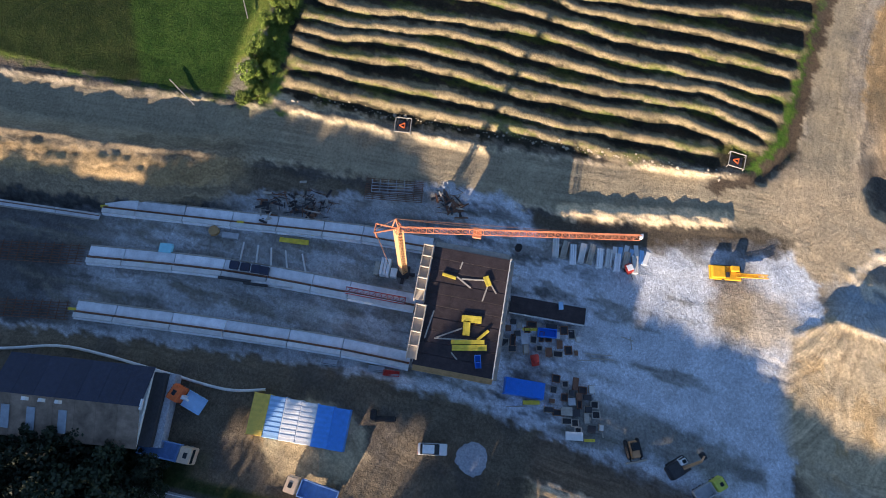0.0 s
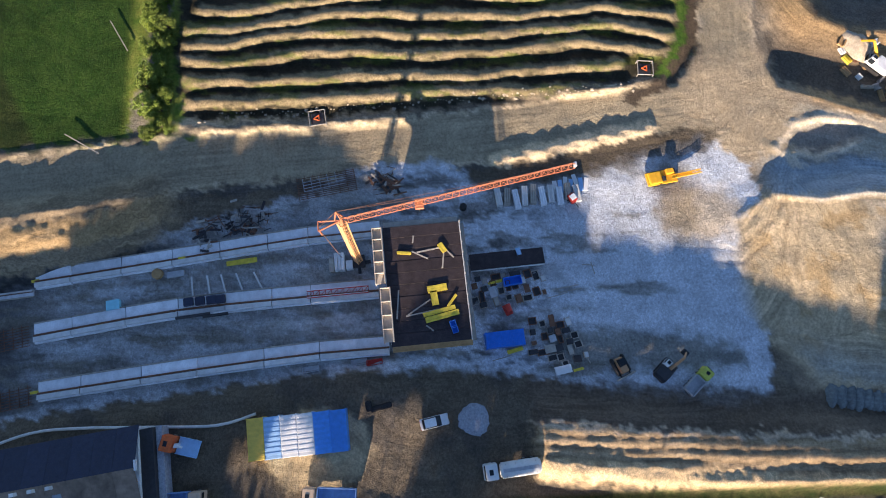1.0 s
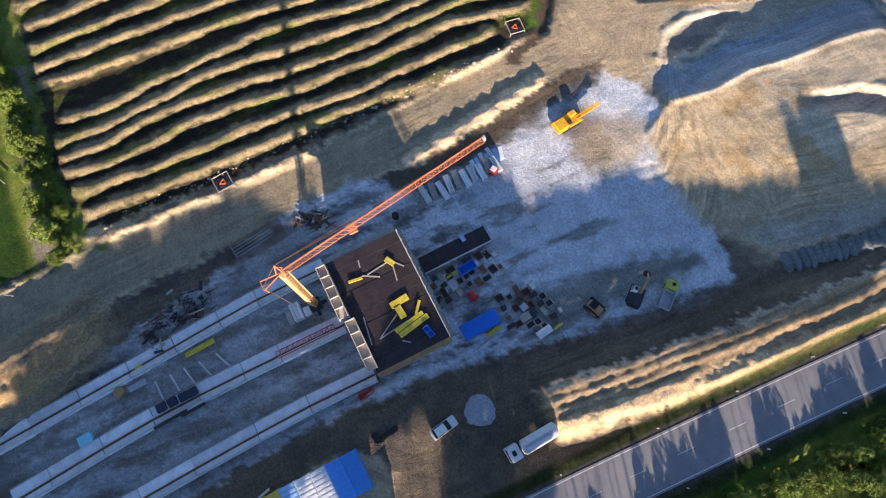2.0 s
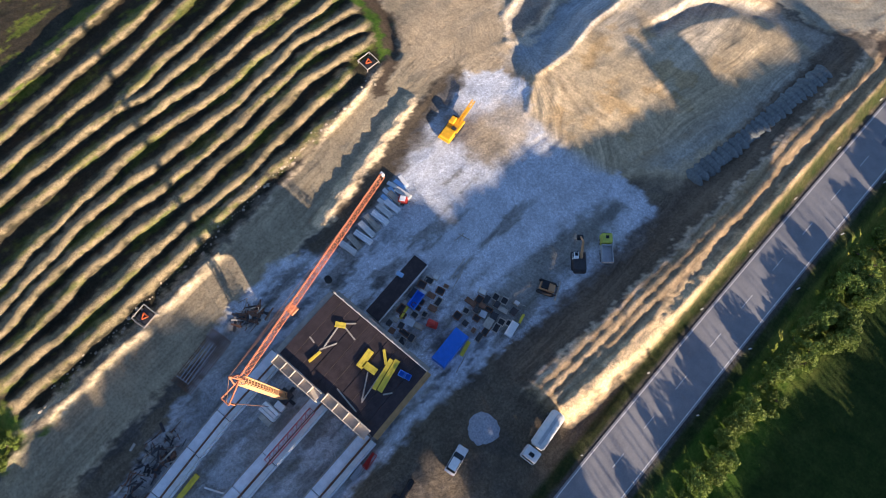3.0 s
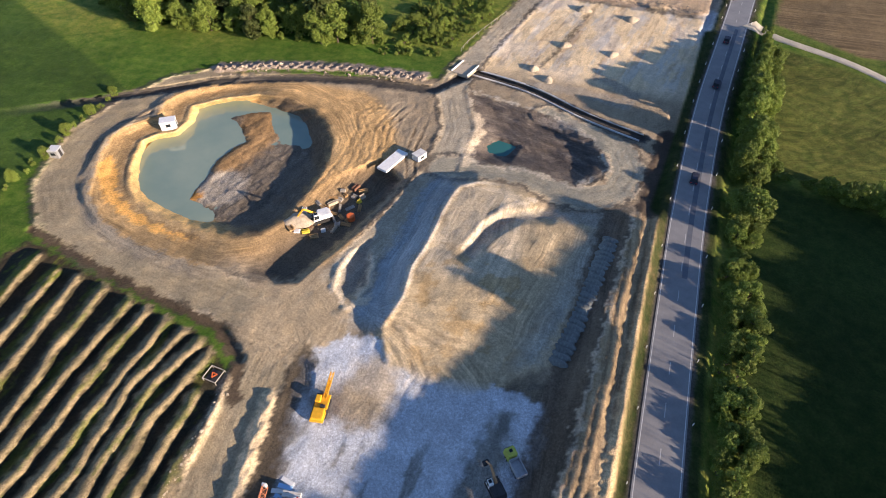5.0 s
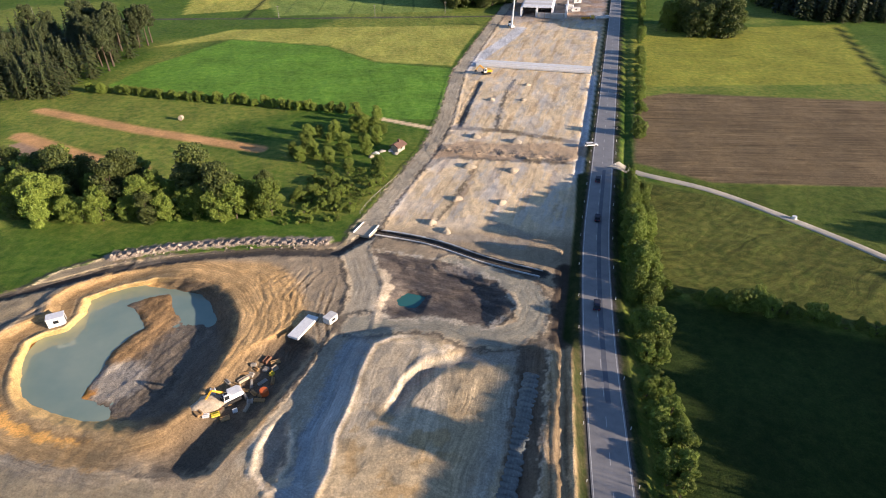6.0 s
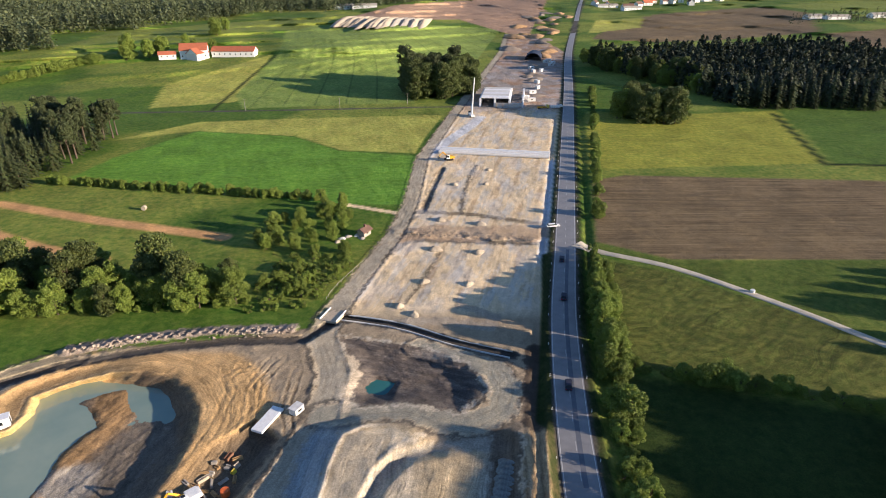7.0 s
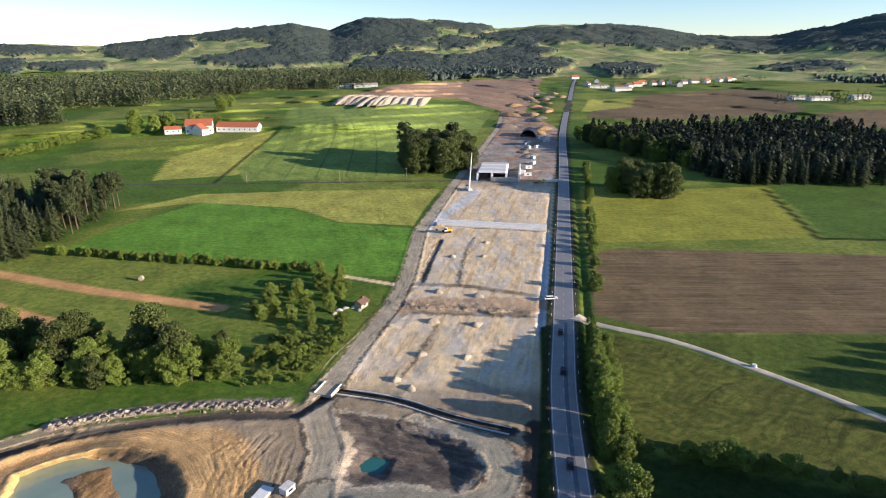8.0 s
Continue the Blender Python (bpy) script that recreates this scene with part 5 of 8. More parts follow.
for k in range(54):
    y = 126 + 1.5 * k
    q = float(np.interp(y, [158, 206], [0.52, 0.16]))
    if y < 150 and math.sin(0.60 * y) + 0.7 * math.sin(0.23 * y + 1.0) < 0.1:
        continue
    plant(hedge_ash, float(np.interp(y, [p[1] for p in ROAD], [p[0] for p in ROAD])) + 10 + rng_.uniform(-1, 1.5), y, 1.16 * q * (1.0 + 0.2 * rng_.random()), 0, 0.1)
# hedge between the green field and the windrows
for k in range(90):
    f = k / 89
    plant(bush if rng_.random() < 0.4 else shrub, -50 - 62 * f, -41.5 - 0.5 * f + rng_.uniform(-1.9, 1.9), 0.5 + 0.3 * rng_.random())
# unseen shelter belt of tall pines with broadleaf undergrowth, east of the road
# crown heights and gaps are set to shape the shade on the site
for k in range(92):
    y = -150 + 2.15 * k + rng_.uniform(-0.5, 0.5)
    out = max(0, y - 20) * 0.5
    plant(tall_pine if y < -50 or -35 < y < -8 else mid_pine, 70 + rng_.uniform(-1, 1) + out, y, 1.0 if -95 < y < -60 or -50 < y < -35 else 0.89 if y < -8 else 0.915 if y < 18 else 0.885 + 0.0045 * max(0, y - 26), 0, 0.02)
    if y > -8:
        plant(mid_pine, 71.2 + out, y + 1.0, 0.915 if y < 18 else 0.885 + 0.0045 * max(0, y - 26), 0, 0.02)
    if y < -8 and not (-51 < y < -47 or -42 < y < -37):
        plant(tall_pine, 71 + rng_.uniform(-1, 1), y, 1.06 if y < -80 else 1.14 if y < -48 else 1.07 if y < -20 else 1.04, 0, 0.06)
for k in range(40):
    y = 35 + 1.08 * k
    plant(thin_pine, 97 + rng_.uniform(-0.8, 0.8), y, float(np.interp(y, [35, 46, 52, 60, 67, 78], [1.15, 1.15, 1.10, 1.075, 1.04, 1.01])), 0, 0.02)
# slender tree added only for a thin pole shadow on the pad
plant([bare_tree], 70, 15.4, 1.02, 0, 0.0)
# slim pines added for the shadow band across the fill
for x, y in ((84.5, 47.6), (85.2, 49.2), (85.8, 50.7)):
    plant(slim_pine, x, y, 1.22, 0, 0.02)
for k in range(66):
    y = -150 + 4.0 * k
    out = max(0, y - 25) * 0.42
    plant(belt_ash, 71 + rng_.uniform(-1.5, 2) + out, y, 1.12 if y < -51 or -20 < y < -9 else 1.0 if y < -41 else 0.62, 0, 0.1)
    if y > -30:
        plant(belt_ash, 78 + rng_.uniform(-1.5, 2) + out, y + 2, 0.62, 0, 0.1)
# unseen pines placed for the shadows on the mown meadow
for x, y in ((204, 136), (211, 140), (207, 152), (215, 157), (221, 163), (190, 117), (196, 123)):
    plant(pine, x, y, 0.9)
# unseen oak row, added to keep low sun off the pasture
for k in range(56):
    y = -45 + 2.0 * k
    plant(oak, 70 + rng_.uniform(-1, 2) + max(0, y - 20) * 0.46, y, 0.36, 0, 0.1)
# unseen wood east of the pasture, added to shade it
for x, y in scatter([(130, 22), (150, 22), (152, 100), (132, 100)], 110, rng_, 3.0):
    plant(oak if rng_.random() < 0.7 else pine, x, y, 0.95, 0, 0.15)


# ---------------------------------------------------------------- paints and building materials
concrete = plain("concrete", (0.80, 0.81, 0.82), 0.85, vary=0.2, scale=0.6, grime=(0.3, 0.3, 0.3), dirt=0.3)
form_beige = plain("beige_form_boards", (0.56, 0.49, 0.39), 0.8, vary=0.25, scale=0.8, dirt=0.35)
pale_concrete = plain("pale_concrete", (0.66, 0.65, 0.62), 0.8, vary=0.2, scale=0.8, dirt=0.2)
plywood = plain("film_faced_plywood", (0.040, 0.030, 0.032), 0.6, vary=0.5, scale=0.9, grime=(0.18, 0.14, 0.12), dirt=0.35)
timber = plain("new_timber", (0.46, 0.29, 0.13), 0.75, vary=0.3, scale=1.2, dirt=0.2)
old_timber = plain("grey_timber", (0.42, 0.38, 0.32), 0.85, vary=0.3, scale=1.2)
form_yellow = plain("yellow_formwork", (0.72, 0.56, 0.06), 0.6, dirt=0.15)
steel = plain("galvanised_steel", (0.55, 0.56, 0.57), 0.45, 0.6, vary=0.2)
rust = plain("rusty_steel", (0.20, 0.10, 0.06), 0.85, vary=0.4, scale=2)
dark_steel = plain("dark_steel", (0.05, 0.05, 0.055), 0.6, 0.3)
crane_orange = plain("crane_orange", (0.58, 0.21, 0.10), 0.5, vary=0.2, dirt=0.2)
crane_yellow = plain("mast_orange", (0.78, 0.44, 0.20), 0.5, vary=0.15, dirt=0.15)
red_paint = plain("red_paint", (0.55, 0.05, 0.035), 0.5)
orange_paint = plain("orange_paint", (0.75, 0.16, 0.04), 0.5)
white_paint = plain("white_paint", (0.78, 0.78, 0.76), 0.45, vary=0.12, dirt=0.12)
blue_paint = plain("blue_paint", (0.04, 0.20, 0.72), 0.45, vary=0.15, dirt=0.12)
mid_blue = plain("sky_blue_paint", (0.11, 0.33, 0.80), 0.45, vary=0.15, dirt=0.12)
sky_paint = plain("light_blue_paint", (0.36, 0.56, 0.80), 0.5, vary=0.12, dirt=0.1)
cyan_paint = plain("cyan_paint", (0.35, 0.75, 0.85), 0.5, vary=0.1, dirt=0.1)
ochre_paint = plain("ochre_paint", (0.78, 0.55, 0.10), 0.5, vary=0.15)
navy_paint = plain("navy_and_roof_shade", (0.028, 0.035, 0.065), 0.55, vary=0.25)
tan_roof = plain("fibre_cement_roof", (0.27, 0.20, 0.145), 0.85, vary=0.5, scale=0.5)
digger_yellow = plain("digger_yellow", (0.82, 0.42, 0.02), 0.45, vary=0.15, dirt=0.15)
machine_tan = plain("faded_orange_paint", (0.50, 0.28, 0.14), 0.55, vary=0.25, dirt=0.35)
machine_green = plain("yellow_green_paint", (0.52, 0.56, 0.10), 0.5)
rubber = plain("rubber", (0.025, 0.025, 0.027), 0.8, dirt=0.4)
car_glass = plain("dark_glass", (0.02, 0.025, 0.03), 0.12, vary=0.1, dirt=0.05)
cloth_white = plain("white_sheeting", (0.80, 0.80, 0.80), 0.6, vary=0.12, dirt=0.08)
old_glass = plain("wired_roof_glass", (0.30, 0.34, 0.38), 0.3, vary=0.2, dirt=0.3)
beige_paint = plain("beige_paint", (0.62, 0.47, 0.33), 0.5, vary=0.15)
bed_blue = plain("worn_blue_steel", (0.20, 0.34, 0.62), 0.55, vary=0.25, dirt=0.3)
stone_grey = plain("crushed_stone", (0.40, 0.42, 0.46), 0.95, vary=0.35, scale=3, dirt=0.1, bumpy=0.1)
stone_dark = plain("grey_spoil", (0.20, 0.217, 0.21), 0.95, vary=0.4, scale=2, dirt=0.2, bumpy=0.12)
rock_brown = plain("broken_rock", (0.30, 0.245, 0.19), 0.95, vary=0.4, scale=2, dirt=0.2, bumpy=0.1)
stone_tan = plain("pale_spoil", (0.50, 0.42, 0.31), 0.95, vary=0.35, scale=2, dirt=0.2, bumpy=0.1)
roof_red = plain("red_roof_tiles", (0.46, 0.14, 0.07), 0.8, vary=0.25, scale=0.6)
roof_brown = plain("brown_roof_tiles", (0.17, 0.10, 0.075), 0.8, vary=0.25, scale=0.6)
plaster = plain("white_plaster", (0.78, 0.76, 0.72), 0.9, vary=0.1, dirt=0.1)
water_mat, nt_, b_ = nodes_of("silty_water", 0.06)
b_.inputs["Specular IOR Level"].default_value = 0.5
pos_ = nt_.nodes.new("ShaderNodeTexCoord").outputs["Object"]
c_ = mix_col(nt_, ramp(nt_, noise_node(nt_, 0.06, 4, 0.6, pos_), 0.35, 0.65), (0.20, 0.28, 0.235), (0.27, 0.335, 0.265))
nt_.links.new(c_, b_.inputs["Base Color"])
bump(nt_, b_, noise_node(nt_, 1.5, 3, 0.6, pos_), 0.08, 0.05)
teal_water, nt_, b_ = nodes_of("teal_water", 0.06)
b_.inputs["Base Color"].default_value = (0.035, 0.15, 0.145, 1)
b_.inputs["Specular IOR Level"].default_value = 0.5


# ---------------------------------------------------------------- water
def water_sheet(name, label, centre, radius, level, mat):
    bm = bmesh.new()
    bmesh.ops.create_circle(bm, cap_ends=True, segments=48, radius=1.0, matrix=Matrix.Translation(P(*centre, level)) @ Matrix.Diagonal((*radius, 1, 1)))
    return tagged(part(name, bm, mat), label, "pond", kind="structure")


water_sheet("water", "still grey-green water in the excavated pit", (-82, 103), (25, 31), -3.42, water_mat)
water_sheet("water", "small teal pool in the dark pit", (-18.3, 123.8), (5.0, 4.6), -2.75, teal_water)


# ---------------------------------------------------------------- tunnel foundations and deck
def strip_footing(name, label, centre_line, wide, tall):
    """A long concrete strip footing cast in bays, with a wall kicker along its middle."""
    ob = thing(name, label, "foundation", (0, 0, 0))
    rows = along(centre_line, 7.0)
    for k in range(len(rows) - 1):
        (p, s), (q, t) = rows[k], rows[k + 1]
        d = (q - p).normalized() * 0.06
        for part_name, a, b, z0, z1, mat in (("bay", -wide / 2, wide / 2, 0, tall, concrete), ("kicker", wide * 0.16, wide * 0.42, tall, tall + 0.45, pale_concrete),
                                             ("waterstop", wide * 0.04, wide * 0.13, tall, tall + 0.3, rust), ("formwork_edge", -wide / 2 - 0.2, -wide / 2 - 0.02, 0, tall + 0.12, old_timber)):
            bm = bmesh.new()
            base = on_ground(p.x, p.y).z - 0.2
            quad = [P(*(v + sd * o), base) for v, sd, o in ((p + d, s, a), (q - d, t, a), (q - d, t, b), (p + d, s, b))]
            lo = [bm.verts.new((v.x, v.y, base + z0)) for v in quad]
            hi = [bm.verts.new((v.x, v.y, base + 0.2 + z1)) for v in quad]
            bm.faces.new(hi), bm.faces.new(lo[::-1])
            for i in range(4):
                bm.faces.new((lo[i], lo[(i + 1) % 4], hi[(i + 1) % 4], hi[i]))
            bmesh.ops.recalc_face_normals(bm, faces=bm.faces)
            bmesh.ops.bevel(bm, geom=list(bm.edges), offset=0.04, segments=1, affect="EDGES")
            part(part_name, bm, mat, ob)
    return ob


FOOT = ([(-25.9, -60.6), (-27.5, -39), (-29.2, -17), (-29.3, -5)], [(-17.2, -60.2), (-19.1, -38), (-19.3, -17), (-19.2, -6)],
        [(-8.2, -59), (-9.5, -35), (-10.1, -16), (-9.9, -5)])
strip_footing("strip_footing", "pale concrete strip footing along the tunnel's outer wall", FOOT[0], 3.0, 0.5)
strip_footing("strip_footing", "wide pale concrete strip footing for the middle wall", FOOT[1], 3.2, 0.5)
strip_footing("strip_footing", "long pale concrete strip footing beside the site road", FOOT[2], 3.0, 0.5)


strip_footing("blinding_strip", "narrow pale blinding strip for the next footing", [(-24.0, -60.8), (-23.3, -78), (-22.5, -96)], 1.0, 0.25)


def rebar_mat(name, label, place, rz, long, wide, mat, step=0.45):
    ob = thing(name, label, "reinforcement", place, rz)
    n = int(wide / step)
    for k in range(n):
        y = -wide / 2 + k * step
        bm = boxes((-long / 2, long / 2, y, y + 0.09, 0.12, 0.2))
        part("bar", bm, mat, ob)
    for x in np.arange(-long / 2, long / 2, 1.4):
        part("cross_bar", boxes((x, x + 0.08, -wide / 2, wide / 2, 0.04, 0.12)), mat, ob)
    return ob


rebar_mat("rebar_mat", "dark rusty reinforcement mat laid out for the next footing", on_ground(-16.2, -70), 97, 18, 3.6, rust)
rebar_mat("rebar_mat", "dark rusty reinforcement mat on the cut's floor", on_ground(-7.0, -68), 97, 16, 3.2, rust)
rebar_mat("rebar_stack", "stack of rusty reinforcing bars beside the dirt track", on_ground(-38.4, -13.5), 96, 10, 4.2, rust, 0.34)
rebar_mat("rebar_mat", "bundle of bright reinforcing bars on the rusty stack", on_ground(-38.8, -14.0, 0.22), 98, 7.0, 2.4, steel, 0.55)


def tunnel_block():
    ob = thing("tunnel_block", "unfinished tunnel roof with dark plywood deck and stop-end forms", "tunnel", (0, 0, 0))
    z0, z1 = -1.9, 6.9
    for x in (-26.6, -18.3, -9.9):
        part("wall", boxes((x - 0.45, x + 0.45, -4.5, 7.2, z0, z1 - 0.8), bevel=0.04), concrete, ob)
    for k in range(10):
        x = -27.5 + 1.86 * k
        part("deck_board", boxes((x + 0.02, x + 1.84, -4.4, 7.55, z1 - 0.5, z1 - 0.02 * (k % 3)), bevel=0.02), plywood, ob)
    part("slab_edge", boxes((-27.5, -8.95, 7.3, 7.6, z1 - 0.9, z1 - 0.52)), plywood, ob)
    for k in range(5):
        part("edge_board", boxes((-8.94 + 0.16 * k, -8.80 + 0.16 * k, -4.3, 7.7, z1 - 1.4 + 0.12 * k, z1 - 0.12 - 0.05 * k), bevel=0.02), timber, ob, "fresh timber edge board")
    part("outer_slab", boxes((-28.4, -27.55, -4.3, 7.4, z1 - 0.9, z1 - 0.25), bevel=0.03), old_timber, ob)
    # stop-end forms: two rows of pale boxes with ribs
    for a, b, y, n in ((-27.4, -18.5, -5.3, 5), (-17.9, -9.6, -4.7, 4)):
        step = (b - a) / n
        for k in range(n):
            x = a + k * step
            bm = boxes((x + 0.05, x + step - 0.05, y - 0.75, y + 0.75, z1 + 0.2, z1 + 0.32), (x + 0.02, x + 0.16, y - 0.8, y + 0.8, z1 - 0.6, z1 + 0.85),
                       (x + 0.02, x + step - 0.02, y + 0.62, y + 0.8, z1 - 0.4, z1 + 1.0), (x + 0.02, x + step - 0.02, y - 0.8, y - 0.66, z1 - 0.9, z1 + 0.75), bevel=0.02)
            part("stop_end_form", bm, form_beige, ob, "pale box-shaped form panel")
    # guard rail with posts along the far edge
    for k in range(12):
        x = -27.3 + 1.66 * k
        part("post", boxes((x - 0.05, x + 0.05, 7.62, 7.72, z1 - 0.6, z1 + 1.15)), old_timber, ob)
    for h in (0.5, 1.0):
        part("guard_rail", boxes((-27.4, -8.8, 7.52, 7.60, z1 + h, z1 + h + 0.14)), pale_concrete, ob)
    part("scaffold_plank", boxes((-27.4, -8.8, 7.74, 8.35, z1 - 0.72, z1 - 0.64)), old_timber, ob)
    # scaffold towers below the deck
    for x in (-24.5, -21.5, -15.5, -12.8):
        for y in (-2.5, 1.5, 5.5):
            part("prop", bar(bmesh.new(), (x, y, z0), (x, y, z1 - 0.5), 0.08, 6), steel, ob)
    return ob


tunnel_block()
DECK_Z = 6.91


def loose(name, label, category, x, y, z, rz, specs, mat, group="", bevel=0.01, tilt=0.0):
    ob = tagged(part(name, boxes(*specs, bevel=bevel), mat), label, category, group)
    ob.matrix_world = Matrix.Translation((x, y, z)) @ Matrix.Rotation(radians(rz), 4, "Z") @ Matrix.Rotation(radians(tilt), 4, "Y")
    return ob


def form_beam(x, y, z, rz, long=2.6, wide=0.5, label="yellow timber formwork beams bundled on the deck", name="formwork_beam"):
    ob = thing(name, label, "beam", (x, y, z), rz)
    for k in range(max(2, int(wide / 0.2))):
        part("girder", boxes((-long / 2, long / 2, k * 0.21, k * 0.21 + 0.2, 0, 0.05), (-long / 2, long / 2, k * 0.21 + 0.08, k * 0.21 + 0.12, 0.05, 0.2),
                             (-long / 2, long / 2, k * 0.21, k * 0.21 + 0.2, 0.2, 0.26)), form_yellow, ob)
    return ob


for x, y, rz, lo, wi in ((-22.9, -1.4, 82, 2.2, 0.6), (-23.2, 4.2, 30, 1.6, 0.8), (-16.6, 3.2, 95, 3.0, 1.0), (-15.6, 2.1, 5, 2.2, 1.1), (-14.9, 5.4, 140, 2.2, 0.6), (-13.3, 3.2, 100, 5.0, 0.7), (-12.4, 3.6, 100, 5.2, 0.9)):
    form_beam(x, y, DECK_Z, rz, lo, wi)
for x, y, rz, lo in ((-22.6, 1.0, 60, 2.8), (-21.9, 4.6, 170, 3.5), (-23.3, 2.6, 97, 4.0), (-15.2, -3.0, 172, 4.4), (-14.5, 0.2, 120, 4.2), (-13.6, 0.6, 97, 5.0), (-22.5, 5.6, 40, 2.0), (-11.2, 1.5, 50, 1.4), (-25.2, 0.2, 170, 1.2)):
    loose("plank", "pale loose scaffold plank lying on the deck", "plank", x, y, DECK_Z, rz, [(-lo / 2, lo / 2, -0.11, 0.11, 0.0, 0.06)], old_timber, "planks on the deck")
for x, y in ((-11.4, 5.0), (-10.6, 5.2)):
    loose("crate", "blue plastic crate with white cloth on the deck", "crate", x, y, DECK_Z, 12, [(-0.55, 0.55, -0.45, 0.45, 0, 0.08), (-0.55, -0.48, -0.45, 0.45, 0.08, 0.6), (0.48, 0.55, -0.45, 0.45, 0.08, 0.6), (-0.48, 0.48, -0.45, -0.38, 0.08, 0.6), (-0.48, 0.48, 0.38, 0.45, 0.08, 0.6)], blue_paint, "crates on the deck")

# steel truss waiting beside the deck
truss = thing("steel_truss", "red steel lattice girder lying on the middle footing", "girder", on_ground(-19.3, -12.6, 0.8), 90)
for y in (-0.55, 0.55):
    part("chord", bar(bmesh.new(), (-5, y, 0.1), (5, y, 0.1), 0.09, 6), red_paint, truss)
    part("rail", bar(bmesh.new(), (-5, y, 0.75), (5, y, 0.75), 0.06, 6), white_paint, truss)
for k in range(11):
    x = -5 + k
    bm = bmesh.new()
    for a, b in (((x, -0.55, 0.1), (x, 0.55, 0.1)), ((x, -0.55, 0.1), (x, -0.55, 0.75)), ((x, 0.55, 0.1), (x, 0.55, 0.75)), ((x, -0.55, 0.1), (min(5, x + 1), 0.55, 0.1))):
        if a != b:
            bar(bm, a, b, 0.05, 5)
    part("lattice", bm, red_paint, truss)


# ---------------------------------------------------------------- tower crane
def lattice(bm, a, b, half, bays, r, top=True):
    """A lattice box girder between two points: chords and diagonals."""
    a, b = Vector(a), Vector(b)
    d = (b - a).normalized()
    s = d.orthogonal().normalized() if abs(d.z) > 0.9 else d.cross(Vector((0, 0, 1))).normalized()
    u = s.cross(d).normalized()
    corners = [s * half + u * -half, s * -half + u * -half, u * half] if not top else [s * half + u * half, s * -half + u * half, s * -half - u * half, s * half - u * half]
    for c in corners:
        bar(bm, a + c, b + c, r, 5)
    for k in range(bays):
        p, q = a.lerp(b, k / bays), a.lerp(b, (k + 1) / bays)
        for i, c in enumerate(corners):
            e = corners[(i + 1) % len(corners)]
            bar(bm, p + c, q + e, r * 0.6, 4)
            bar(bm, p + c, p + e, r * 0.6, 4)
    return bm


def tower_crane():
    base = on_ground(-24.0, -8.9)
    ob = thing("tower_crane", "orange self-erecting tower crane with a long lattice jib", "crane", (0, 0, 0))
    top, back, tip = Vector((-24.15, -9.0, 21.8)), Vector((-23.3, -11.9, 22.6)), Vector((-28.8, 22.4, 23.2))
    part("mast", lattice(bmesh.new(), base + Vector((0, 0, 1.6)), top, 0.46, 16, 0.11), crane_yellow, ob)
    part("mast_tube", bar(bmesh.new(), base + Vector((0, 0, 1.2)), top, 0.16, 8), crane_yellow, ob)
    root = Vector((top.x, top.y, 22.4))
    part("jib", lattice(bmesh.new(), root, tip, 0.40, 34, 0.055, False), crane_orange, ob)
    part("jib_tip", boxes((tip.x - 0.3, tip.x + 0.3, tip.y - 0.1, tip.y + 0.25, tip.z - 0.35, tip.z + 0.35), bevel=0.05), white_paint, ob)
    peak = Vector((top.x - 0.2, top.y - 0.2, 25.4))
    bm = bmesh.new()
    for e in (root + Vector((0.5, 0.3, 0)), root + Vector((-0.5, 0.3, 0)), root + Vector((0, -0.8, 0))):
        bar(bm, e, peak, 0.10, 6)
    part("a_frame", bm, crane_orange, ob)
    bm = bmesh.new()
    bar(bm, root, back + Vector((0.4, 0, 0)), 0.12, 6)
    bar(bm, root, back - Vector((0.9, 0, 0)), 0.12, 6)
    bar(bm, back + Vector((0.4, 0, 0)), back - Vector((0.9, 0, 0)), 0.10, 6)
    bar(bm, back, back - Vector((0, 0, 3.0)), 0.10, 6)
    part("counter_jib", bm, crane_orange, ob)
    bm = bar(bmesh.new(), peak, root.lerp(tip, 0.42) + Vector((0, 0, 0.6)), 0.025, 5)
    bar(bm, peak, root.lerp(tip, 0.8) + Vector((0, 0, 0.6)), 0.025, 5)
    bar(bm, peak, back, 0.04, 5)
    bar(bm, back, base + Vector((-0.6, -2.6, 2)), 0.05, 5)
    part("tie_rod", bm, rust, ob)
    mid = root.lerp(tip, 0.33)
    part("trolley", boxes((mid.x - 0.7, mid.x + 0.7, mid.y - 0.6, mid.y + 0.6, mid.z - 1.1, mid.z - 0.75), bevel=0.05), crane_orange, ob)
    part("hook", bar(bmesh.new(), mid - Vector((0, 0, 1.1)), mid - Vector((0, 0, 4)), 0.05, 5), dark_steel, ob)
    x, y, z = base
    part("undercarriage", boxes((x - 1.9, x + 1.9, y - 0.25, y + 0.25, z, z + 0.5), (x - 0.25, x + 0.25, y - 3.2, y + 1.9, z, z + 0.5), (x - 1.0, x + 1.0, y - 1.0, y + 1.0, z + 0.5, z + 1.5), bevel=0.05), dark_steel, ob)
    for k in range(3):
        part("ballast_block", boxes((x - 1.5, x + 1.4, y - 3.9 + 0.55 * k, y - 3.4 + 0.55 * k, z + 0.5, z + 2.3), bevel=0.06), white_paint, ob)
    part("machine_cabinet", boxes((x - 0.2, x + 1.3, y - 2.1, y - 1.0, z + 0.5, z + 1.7), bevel=0.05), white_paint, ob)
    part("ballast_rack", boxes((x - 0.9, x + 1.4, y - 4.9, y - 4.1, z + 0.2, z + 1.4), bevel=0.05), old_timber, ob)
    return ob


tower_crane()


